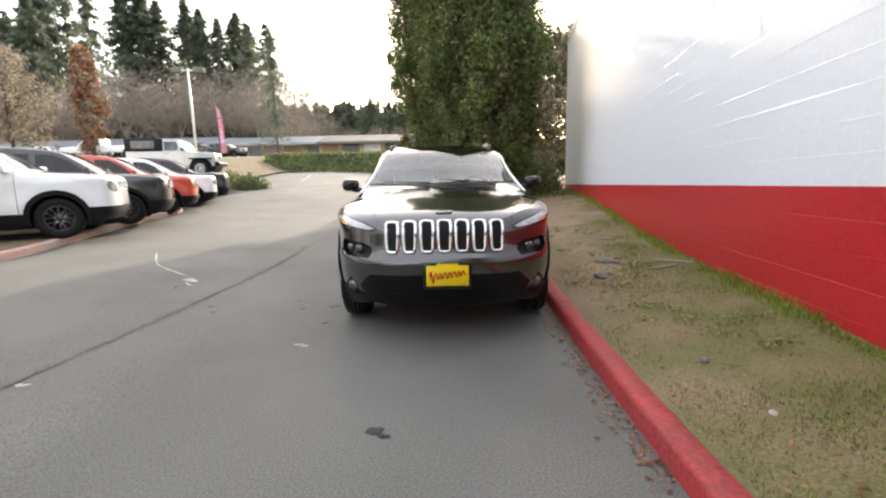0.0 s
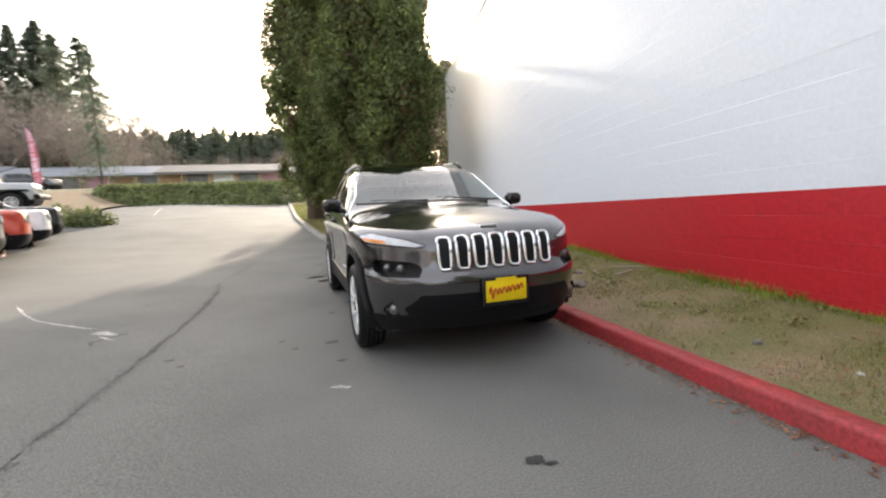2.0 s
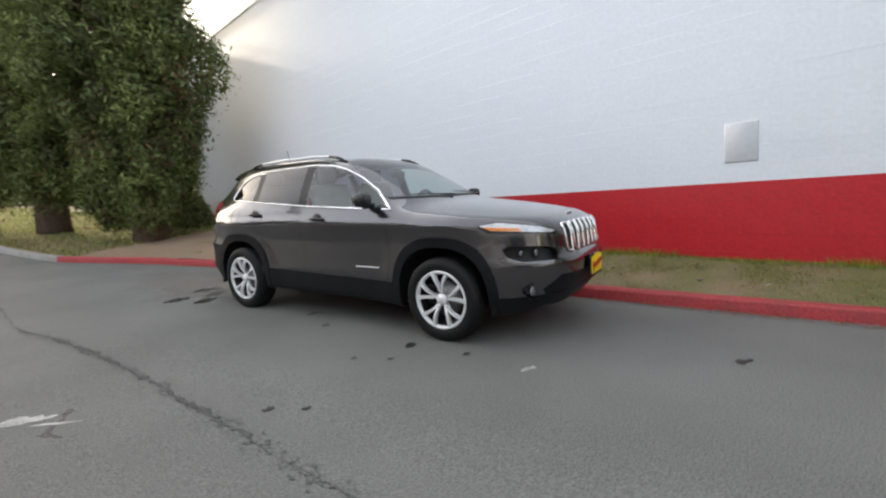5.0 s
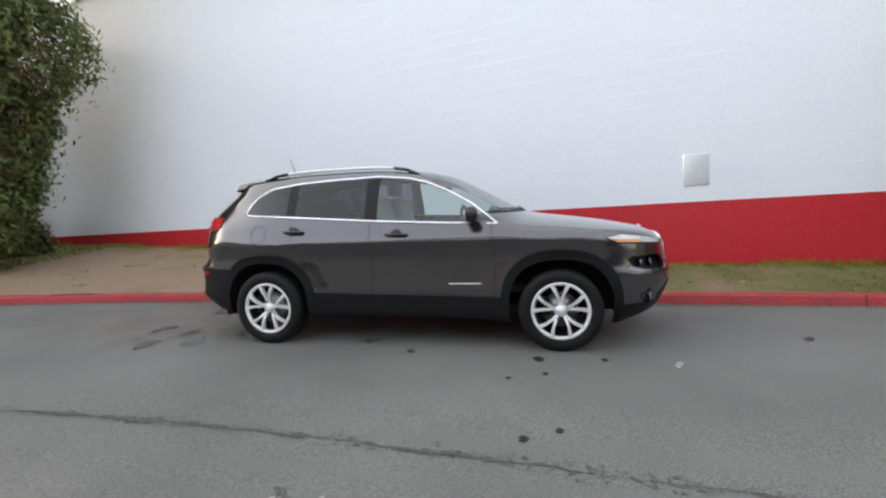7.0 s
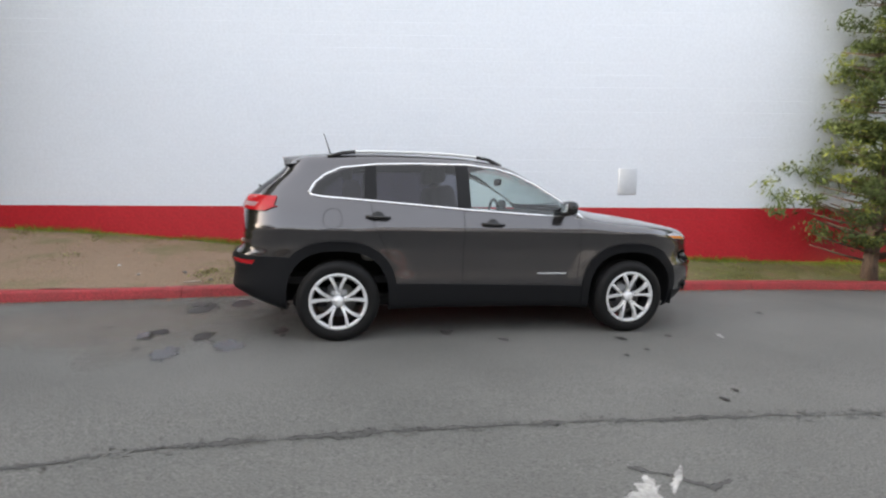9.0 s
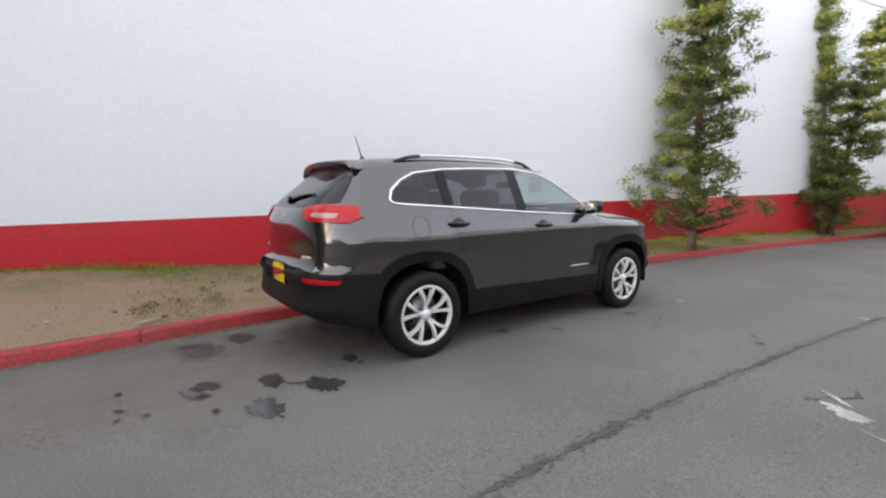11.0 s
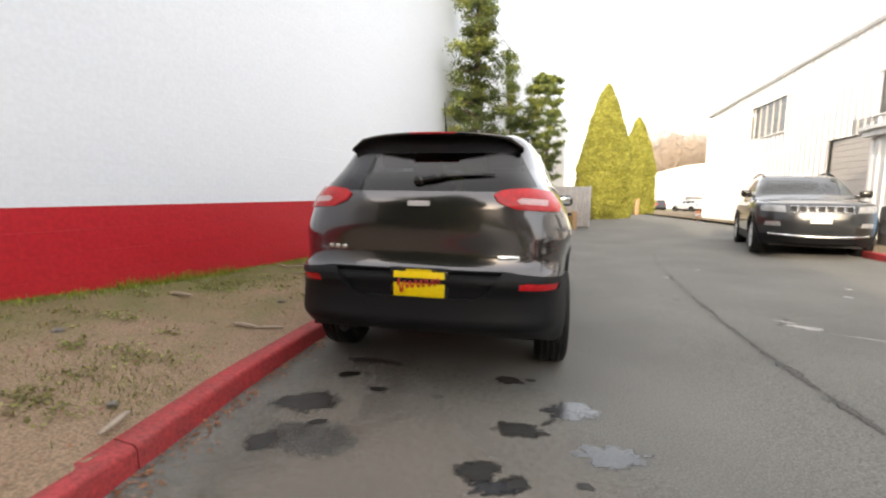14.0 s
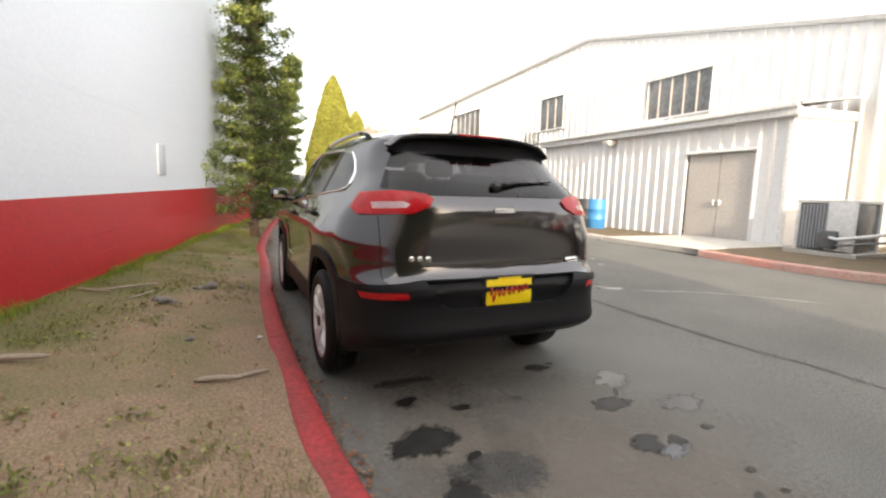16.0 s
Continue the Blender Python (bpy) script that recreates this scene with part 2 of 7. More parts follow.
KERBRED = material("worn_red_kerb_paint", (0.37, 0.032, 0.037), 0.62, second=(0.24, 0.036, 0.036), scale=5, amount=0.75, fine=45, bump=0.5, depth=0.006, spread=0.08)
KERBGREY = material("kerb_concrete", (0.3, 0.29, 0.27), 0.85, second=(0.2, 0.19, 0.18), scale=5, amount=0.7, fine=60, bump=0.4)
KERBPALE = material("faded_red_kerb_paint", (0.5, 0.2, 0.17), 0.75, second=(0.5, 0.36, 0.31), scale=2, amount=0.9, fine=60, bump=0.4)
KERBPINK = material("faded_pink_kerb_paint", (0.5, 0.33, 0.29), 0.8, second=(0.42, 0.38, 0.34), scale=2, amount=0.9, fine=60, bump=0.4)
WALLWHITE = material("white_block_paint", (0.74, 0.78, 0.84), 0.36, second=(0.69, 0.73, 0.79), scale=0.5, amount=0.12, fine=24, bump=0.012, depth=0.003, pervar=0.006, spec=0.5)
WALLRED = material("red_block_paint", (0.50, 0.022, 0.032), 0.34, second=(0.41, 0.018, 0.026), scale=1.2, amount=0.4, fine=22, bump=0.05, depth=0.004, pervar=0.015, spec=0.4)
JOINTWHITE = material("white_painted_joint", (0.80, 0.82, 0.85), 0.55, scale=3, amount=0.3, fine=30)
JOINTRED = material("red_painted_joint", (0.5, 0.06, 0.065), 0.5, scale=3, amount=0.4, fine=30)
VENTPALE = material("pale_grey_cover_paint", (0.56, 0.585, 0.62), 0.55, scale=3, amount=0.12, fine=20, bump=0.0, spec=0.3)
VENTGREY = material("grey_cover_paint", (0.40, 0.42, 0.45), 0.55, scale=3, amount=0.3, fine=40, bump=0.1)
for stain, most in ((CRACKED, 1), (OIL, 1), (WETSPOT, 0.75), (PALE, 1), (ROADWHITE, 1)):
    film(stain, most)
DUST = film(material("pale_road_dust", (0.25, 0.217, 0.186), 0.95, second=(0.2, 0.178, 0.156), scale=2, amount=0.8, fine=90, bump=0.3), 0.42, (0.7, 1.7))
CRUMB = material("dark_crumbs", (0.1, 0.098, 0.093), 0.85, scale=9, fine=60, bump=0.3)
LAWN = verge_material()
DIRT = material("bare_soil", (0.24, 0.185, 0.13), 0.95, second=(0.17, 0.135, 0.09), scale=1.8, amount=1.0, fine=70, bump=0.9, depth=0.02, spread=0.2)
MULCH = material("bark_mulch", (0.2, 0.14, 0.09), 0.95, second=(0.13, 0.11, 0.065), scale=4, amount=0.9, fine=55, bump=1.0, depth=0.03, spread=0.25)
CONCRETE = material("pale_concrete", (0.52, 0.5, 0.46), 0.85, second=(0.42, 0.4, 0.37), scale=2, amount=0.7, fine=60, bump=0.2)
FIELD = material("far_field", (0.15, 0.155, 0.085), 0.95, second=(0.2, 0.17, 0.11), scale=0.2, amount=1.0, fine=4, bump=0.5, depth=0.2, spread=0.15)
SIDING = material("white_metal_siding", (0.74, 0.74, 0.735), 0.42, second=(0.7, 0.7, 0.69), scale=0.8, amount=0.15, fine=15, bump=0.01)
SIDINGTRIM = material("white_metal_trim", (0.74, 0.74, 0.73), 0.4, scale=1, amount=0.4, fine=15, bump=0.03)
ROOFGREY = material("grey_roof_sheet", (0.35, 0.37, 0.4), 0.5, scale=1, amount=0.5, fine=12, bump=0.05)
DOORGREY = material("grey_door_paint", (0.48, 0.45, 0.42), 0.55, second=(0.44, 0.41, 0.38), scale=1.5, amount=0.5, fine=25, bump=0.05)
DARKGLASS = material("dim_window_glass", (0.1, 0.105, 0.11), 0.12, second=(0.19, 0.19, 0.19), scale=0.9, amount=0.8, fine=6, bump=0.0)
BARK = material("brown_bark", (0.13, 0.085, 0.06), 0.9, second=(0.07, 0.05, 0.04), scale=4, amount=0.9, fine=20, bump=1.0, depth=0.04, stretch=(3, 3, 0.5))
TWIG = material("grey_twig_bark", (0.34, 0.28, 0.235), 0.9, scale=2, fine=10)


def leaf_material(name, a, b, pervar=0.45, through_share=0.4):
    m = material(name, a, 0.6, second=b, scale=0.9, amount=0.9, fine=9, bump=0.0, pervar=pervar, spec=0.25)
    # thin leaves let some of the light through
    t = m.node_tree
    p = t.nodes["Principled BSDF"]
    tl = t.nodes.new("ShaderNodeBsdfTranslucent")
    t.links.new(p.inputs["Base Color"].links[0].from_socket, tl.inputs[0])
    mx = t.nodes.new("ShaderNodeMixShader")
    mx.inputs[0].default_value = through_share
    t.links.new(p.outputs[0], mx.inputs[1])
    t.links.new(tl.outputs[0], mx.inputs[2])
    t.links.new(mx.outputs[0], t.nodes["Material Output"].inputs[0])
    return m


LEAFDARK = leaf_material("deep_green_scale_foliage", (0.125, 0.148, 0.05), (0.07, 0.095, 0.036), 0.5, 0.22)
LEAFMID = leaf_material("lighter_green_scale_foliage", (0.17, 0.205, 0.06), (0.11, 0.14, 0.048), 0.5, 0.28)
LEAFBROWN = leaf_material("brown_dead_fronds", (0.15, 0.085, 0.04), (0.09, 0.06, 0.03))
LEAFPINE = leaf_material("green_pine_needles", (0.13, 0.165, 0.055), (0.075, 0.11, 0.04))
LEAFTIP = leaf_material("yellow_green_pine_tips", (0.29, 0.32, 0.075), (0.19, 0.225, 0.06))
LEAFGOLD = leaf_material("golden_clipped_foliage", (0.38, 0.375, 0.085), (0.28, 0.285, 0.065), 0.35)
# distance haze put into the fir colour: paler and greyer than near foliage
LEAFFAR = leaf_material("haze_paled_fir_foliage", (0.16, 0.19, 0.14), (0.11, 0.135, 0.1), 0.35, 0.6)
LEAFRUST = leaf_material("rust_dry_leaves", (0.32, 0.16, 0.09), (0.22, 0.12, 0.08))
LEAFPALE = leaf_material("pale_dry_leaves", (0.34, 0.29, 0.22), (0.25, 0.2, 0.15))
LEAFHEDGE = leaf_material("low_ivy_leaves", (0.19, 0.22, 0.09), (0.12, 0.14, 0.06))
GRASSBLADE = leaf_material("grass_blades", (0.2, 0.24, 0.065), (0.3, 0.26, 0.13), 0.5)
GRASSBRIGHT = leaf_material("fresh_grass_blades", (0.26, 0.34, 0.05), (0.2, 0.28, 0.05), 0.4)

# ---------------------------------------------------------------- lie of the land
KERB_R = spline([-60, -23, -17.3, -11.6, -7.9, -6.3, -4.7, -2.8, -1.2, 0.5, 2.3, 3.5, 5, 6, 7, 9.5, 13.4, 17, 31],
                [-7.5, -1.8, -0.73, 0.19, 0.62, 0.78, 0.90, 0.94, 1.01, 1.05, 1.01, 0.90, 0.80, 0.66, 0.45, -0.4, -0.95, -1.25, -1.6])
KERB_L = spline([-60, -12, -5.2, -2, 0.8, 2.6, 5.7, 8.1, 10, 13, 18, 31],
                [-10, -8.6, -6.7, -6.45, -6.2, -6.6, -7.4, -7.8, -8.9, -10.2, -11.0, -11.5])
RISE = spline([-300, 5, 9, 13.5, 20, 30, 60], [0, 0, 0.07, 0.42, 0.85, 1.43, 1.6])
LAND = spline([-300, -60, 0, 9, 12, 16.5, 25, 32, 60, 100, 500], [0.3, 0.28, 0.28, 0.3, 0.45, 1.4, 2.35, 3.0, 4.4, 5.2, 9])
WALL_K = 0.174
BANK = spline([-60, -12, -6, -3, 0, 3, 6, 13, 20, 31], [0.25, 0.26, 0.29, 0.27, 0.26, 0.37, 0.52, 0.62, 0.9, 1.5])


def wall_x(y):
    return 2.36 + WALL_K * (y + 3.3)


def road_z(x, y):
    fall = -2.6 - np.asarray(x, float)
    return RISE(y) + 0.055 * np.clip(np.log1p(np.exp(fall * 3)) / 3, 0, 5.5)


def spill(y):
    """How far soil has crept over the kerb's back edge, 0 to 1."""
    return np.clip((np.asarray(y, float) - 2.4) / 1.2, 0, 1) * np.clip((8 - np.asarray(y, float)) / 2, 0, 1)


def lawn_z(x, y):
    """From the kerb's top up to the foot of the wall."""
    a = KERB_R(y) + 0.15
    f = np.clip((x - a) / np.maximum(wall_x(y) - a, 0.3), 0, 1)
    return (RISE(y) + 0.115 + 0.012 * spill(y)) * (1 - f) + np.maximum(BANK(y), RISE(y) + 0.12) * f


def sheet(name, xs_of, ys, nx, zf, mat, bump=0.0):
    """A ground sheet between two edges that vary along y."""
    verts, faces = [], []
    for y in ys:
        a, b = xs_of(y)
        for i in range(nx + 1):
            x = a + (b - a) * i / nx
            z = float(zf(x, y))
            if bump:
                z += bump * (noise.noise((x * 1.3, y * 1.3, 0)) + 0.5 * noise.noise((x * 4, y * 4, 3)))
            verts.append((x, y, z))
    for j in range(len(ys) - 1):
        for i in range(nx):
            k = j * (nx + 1) + i
            faces.append((k, k + 1, k + nx + 2, k + nx + 1))
    return new(name, mesh_from(name, verts, faces, mat, True))


# the wide land, one sheet to the horizon, dipping under the paved parts
def land():
    xs = np.concatenate([[-900, -400, -200, -120, -80], np.arange(-60, 61, 4.0), [80, 120, 200, 400, 900]])
    ys = np.concatenate([[-900, -400, -200, -120, -90], np.arange(-70, 121, 3.0), [150, 200, 300, 500, 900]])
    verts, faces = [], []
    for y in ys:
        for x in xs:
            z = float(LAND(y))
            paved = -16 < x < 9 and -66 < y < 33
            if paved:
                z = min(z, float(RISE(y))) - 0.35
            if y < -60:
                z += 0.02 * (-60 - y) * (0.5 + 0.5 * math.tanh((-x - 10) / 30))
            verts.append((x, y, z))
    n = len(xs)
    for j in range(len(ys) - 1):
        for i in range(n - 1):
            faces.append((j * n + i, j * n + i + 1, (j + 1) * n + i + 1, (j + 1) * n + i))
    return tagged(new("ground", mesh_from("ground", verts, faces, FIELD, True)), "wide rough grass land around the paved lot", "ground", kind="structure")


land()
ROAD_Y = list(np.arange(-66, -12, 2.0)) + list(np.arange(-12, 14, 0.5)) + list(np.arange(14, 31.1, 1.0))
tagged(sheet("road", lambda y: (float(KERB_L(y)) - 0.02, float(KERB_R(y)) + 0.03), ROAD_Y, 36, road_z, ASPHALT),
       "worn grey asphalt lane sloping past the long wall", "road", kind="structure")
tagged(sheet("lawn", lambda y: (float(KERB_R(y)) + 0.13 - 0.05 * spill(y), max(wall_x(y), float(KERB_R(y)) + 0.2) if y < 13.6 else 14.0), list(np.arange(-34, 31, 0.35)), 26, lawn_z, LAWN, 0.02),
       "patchy grass verge with bare soil beside the kerb", "lawn", kind="structure")
def bed_z(x, y):
    """The raised beds climb from the kerb to the land behind."""
    e = float(KERB_L(y)) - 0.1
    f = min(1.0, max(0.0, (e - x) / 3.5))
    f = f * f * (3 - 2 * f)
    return (float(road_z(e, y)) + 0.11) * (1 - f) + (float(LAND(y)) + 0.02) * f


tagged(sheet("parking_ground", lambda y: (-40.0, float(KERB_L(y)) - 0.1), [-66, -40, -20, -12, -6, -5.2, -3, -1, 0, 1, 2, 3, 4, 6, 8, 10, 12, 14, 16, 18, 20, 24, 28, 32], 30,
             bed_z, MULCH, 0.015),
       "brown mulch and thin grass beds behind the far kerb", "bed", kind="structure")


# kerbs: long blocks with joints, a rounded top edge and a gutter face
def kerb_block(y0, y1, edge, side, mat, name="kerb_stone", zf=None, steps=4):
    b = bmesh.new()
    prof = [(0.0, -0.15), (0.0, 0.095), (0.008, 0.113), (0.025, 0.122), (0.125, 0.122), (0.145, 0.112), (0.15, 0.09), (0.15, -0.15)]
    rings = []
    for k in range(steps + 1):
        y = y0 + 0.004 + (y1 - y0 - 0.008) * k / steps
        x = float(edge(y))
        z = float(road_z(x, y)) if zf is None else zf(y)
        w = 0.004 * noise.noise((x, y * 3, 1))
        chip = max(0.0, noise.noise((y * 1.7, 3.0, side)) + 0.5 * noise.noise((y * 6, 5.0, side)) - 0.22)
        ring = []
        for i, (px, pz) in enumerate(prof):
            bite = chip if 1 <= i <= 3 else 0.0  # the front edge is knocked off in places
            ring.append(b.verts.new((x + side * (px + 0.05 * bite) + w, y, z + pz + w - 0.07 * bite)))
        rings.append(ring)
    for ra, rb in zip(rings, rings[1:]):
        for i in range(len(prof) - 1):
            b.faces.new((ra[i], ra[i + 1], rb[i + 1], rb[i]))
    b.faces.new(rings[0])
    b.faces.new(rings[-1])
    bmesh.ops.recalc_face_normals(b, faces=b.faces)
    me = bpy.data.meshes.new(name)
    b.to_mesh(me)
    b.free()
    me.materials.append(mat)
    me.polygons.foreach_set("use_smooth", np.ones(len(me.polygons), bool))
    ob = new(name, me)
    sharp(ob, 40)
    return ob


kerb_near = thing("kerb", label="red painted concrete kerb, chipped and worn, along the verge", category="kerb", kind="structure")
KERB_JOINTS = [-33, -28, -24, -20, -16.5, -13.4, -10.4, -7.5, -4.573, -1.6, 0.9, 3.217, 6.2, 9.3]
for y0, y1 in zip(KERB_JOINTS, KERB_JOINTS[1:]):
    kerb_block(y0, y1, KERB_R, 1, KERBRED, steps=max(4, int((y1 - y0) * (12 if -7.5 <= y0 < 7 else 3)))).parent = kerb_near
for y0, y1 in ((9.3, 12), (12, 15), (15, 18), (18, 22), (22, 26), (26, 30)):
    kerb_block(y0, y1, KERB_R, 1, KERBGREY, steps=8).parent = kerb_near
kerb_far = thing("kerb", label="red and faded pink concrete kerb by the parked cars", category="kerb", kind="structure")
for y0, y1, m in ((-5.2, -4.3, KERBRED), (-4.3, -3.75, CONCRETE), (-1.1, 0.4, KERBPALE), (0.4, 1.7, KERBPALE), (1.7, 3.4, KERBPINK), (3.4, 5.2, KERBPINK), (5.2, 7, KERBPINK), (7, 8.6, KERBPINK),
                  (14, 16, KERBGREY), (16, 18, KERBGREY), (18, 20, KERBGREY)):
    kerb_block(y0, y1, KERB_L, -1, m, steps=6).parent = kerb_far

# ---------------------------------------------------------------- the long block wall
COURSE, BLOCK = 0.2, 0.4
WALL_Y0, WALL_Y1 = -31.5, 13.6
wall_len = (WALL_Y1 - WALL_Y0) * math.hypot(1, WALL_K)
# its own frame: s along the wall towards the far end, n out to the lane, courses dip gently along s
WALL_M = Matrix.Translation((wall_x(WALL_Y0), WALL_Y0, 1.77)) @ Matrix.Rotation(math.atan2(1, WALL_K), 4, 'Z') @ Matrix.Rotation(math.atan(0.0215), 4, 'Y')
wall = thing("wall_north", WALL_M, "long painted block wall, white above a red band", "wall", kind="structure")
RED_ROWS, WHITE_ROWS = 8, 28


def block_mesh(top, step, w=BLOCK):
    """One block's face: it leans out a little towards its top edge, which turns back as a narrow ledge."""
    g, d = 0.0006, 0.007
    v = [(g, d - step, g), (w - g, d - step, g), (w - g, d, COURSE - top), (g, d, COURSE - top), (w - g, d - step, COURSE), (g, d - step, COURSE)]
    return v, [(0, 3, 2, 1), (3, 5, 4, 2)]


def wall_core():
    b = box(wall_len, 0.3, RED_ROWS * COURSE, (wall_len / 2, -0.15, -RED_ROWS * COURSE / 2))
    o = part("wall_base", b, JOINTRED, wall, "red painted lower band", smooth=False)
    b = box(wall_len, 0.3, WHITE_ROWS * COURSE, (wall_len / 2, -0.15, WHITE_ROWS * COURSE / 2))
    part("wall_upper", b, JOINTWHITE, wall, "white painted upper wall", smooth=False)
    b = box(wall_len + 0.05, 0.36, 0.09, (wall_len / 2, -0.15, WHITE_ROWS * COURSE + 0.045), 0.008)
    part("coping", b, SIDINGTRIM, wall, "pale metal coping", smooth=False)


wall_core()


def wall_blocks():
    shapes = {"red": [block_mesh(0.002, st) for st in (0.0003, 0.001, 0.0022, 0.0035)], "white": [block_mesh(0.004, st) for st in (0.0003, 0.0008, 0.0018, 0.003)]}
    near = {key: [mesh_from("block", v, f, mat) for v, f in shapes[key]] for key, mat in (("red", WALLRED), ("white", WALLWHITE))}
    rest = {"red": ([], []), "white": ([], [])}
    count = 0
    rng = random.Random(4)
    n_cols = int(wall_len / BLOCK)
    for r in range(-RED_ROWS, WHITE_ROWS):
        key = "red" if r < 0 else "white"
        for c in range(n_cols):
            s = c * BLOCK + (BLOCK / 2 if r % 2 else 0)
            if s + BLOCK > wall_len:
                continue
            dn = rng.uniform(-0.0003, 0.0003)
            # runs of well-struck joints alternate with runs filled by old paint
            q = noise.noise((s * 0.55, r * 3.7, 2.0)) + rng.uniform(-0.25, 0.25)
            k = min(3, max(0, int((q + 0.5) * 4)))
            v, f = shapes[key][k]
            y = WALL_Y0 + s / math.hypot(1, WALL_K)
            if -5 <= r < 5 and -6.2 < y < 5.0 and count < 300:
                ob = new("block", near[key][k])
                ob.parent = wall
                ob.location = (s, dn, r * COURSE)
                count += 1
            else:
                vs, fs = rest[key]
                k0 = len(vs)
                vs.extend((x + s, n + dn, z + r * COURSE) for x, n, z in v)
                fs.extend(tuple(i + k0 for i in h) for h in f)
    for key, mat in (("red", WALLRED), ("white", WALLWHITE)):
        vs, fs = rest[key]
        ob = new(key + "_blocks", mesh_from(key + "_blocks", vs, fs, mat))
        ob.parent = wall
        tagged(ob, key + " painted blocks", kind="stuff")


def wall_return():
    """The end of the building that turns away from the lane, and its flat roof."""
    b = box(0.3, 30, 7.2, (wall_len - 0.15, -15.3, 2.0))
    part("wall_return", b, WALLWHITE, wall, "white painted end wall", smooth=False)
    b = box(0.3, 30, 7.2, (0.15, -15.3, 2.0))
    part("wall_return", b, WALLWHITE, wall, "white painted end wall", smooth=False)
    b = box(wall_len, 30, 0.2, (wall_len / 2, -15.3, 5.45))
    part("flat_roof", b, ROOFGREY, wall, "grey flat roof", smooth=False)


wall_return()


def wall_pt(y, z, out=0.0):
    """A world place on the wall's face."""
    u = math.hypot(1, WALL_K)
    return Vector((wall_x(y) - out / u, y + out * WALL_K / u, z))


vent = thing("wall_cover", Matrix.Translation(wall_pt(-3.34, 1.6)) @ Matrix.Rotation(math.atan2(1, WALL_K), 4, 'Z') @ Matrix.Rotation(0.0215, 4, 'Y'),
             "grey painted metal cover plate fixed to the white wall", "cover plate")
part("plate", box(0.31, 0.012, 0.43, (0, 0.014, 0), 0.005), VENTPALE, vent)
part("rim", box(0.325, 0.006, 0.445, (0, 0.009, 0), 0.0025), VENTPALE, vent)
for sx in (-1, 1):
    for sz in (-1, 1):
        part("screw", lathe([(0.007, 0.023), (0.008, 0.02)], 8, 'y', at=(0.13 * sx, 0, 0.19 * sz)), VENTPALE, vent)

# ---------------------------------------------------------------- trees
def leaf_cards(centers, normals, size, rng, aspect=0.45, droop=0.0, jitter=0.8):
    """Small folded leaf cards round the given places; returns verts and faces."""
    n = len(centers)
    nr = normals + rng.normal(0, jitter, (n, 3))
    nr /= np.linalg.norm(nr, axis=1)[:, None] + 1e-9
    up = rng.normal(0, 1, (n, 3))
    up[:, 2] -= droop
    u = np.cross(nr, up)
    u /= np.linalg.norm(u, axis=1)[:, None] + 1e-9
    w = np.cross(nr, u)
    s = (size * rng.uniform(0.6, 1.4, n))[:, None]
    a = centers - w * s
    b = centers + u * s * aspect + nr * s * 0.12
    c = centers + w * s
    d = centers - u * s * aspect + nr * s * 0.12
    verts = np.stack([a, b, c, d], 1).reshape(-1, 3)
    faces = np.arange(4 * n).reshape(n, 4)
    return verts, faces


def np_mesh(name, verts, faces, mat):
    me = bpy.data.meshes.new(name)
    n, k = faces.shape
    me.vertices.add(len(verts))
    me.vertices.foreach_set("co", np.asarray(verts, np.float32).ravel())
    me.loops.add(n * k)
    me.loops.foreach_set("vertex_index", faces.ravel().astype(np.int32))
    me.polygons.add(n)
    me.polygons.foreach_set("loop_start", np.arange(0, n * k, k, dtype=np.int32))
    me.update(calc_edges=True)
    me.materials.append(mat)
    return me


def branch_set(b, h0, h1, count, reach, rng, lift=0.15, r0=0.04):
    for i in range(count):
        t = i / max(count - 1, 1)
        z = h0 + (h1 - h0) * t
        a = rng.uniform(0, 2 * math.pi)
        r = reach(t)
        d = Vector((math.cos(a), math.sin(a), 0))
        p = [Vector((0, 0, z)), d * r * 0.5 + Vector((0, 0, z + lift * r * 0.6)), d * r + Vector((0, 0, z + lift * r * 1.4))]
        tube(p, r0 * (1.1 - 0.7 * t), 5, b, taper=[1, 0.7, 0.3])
    return b


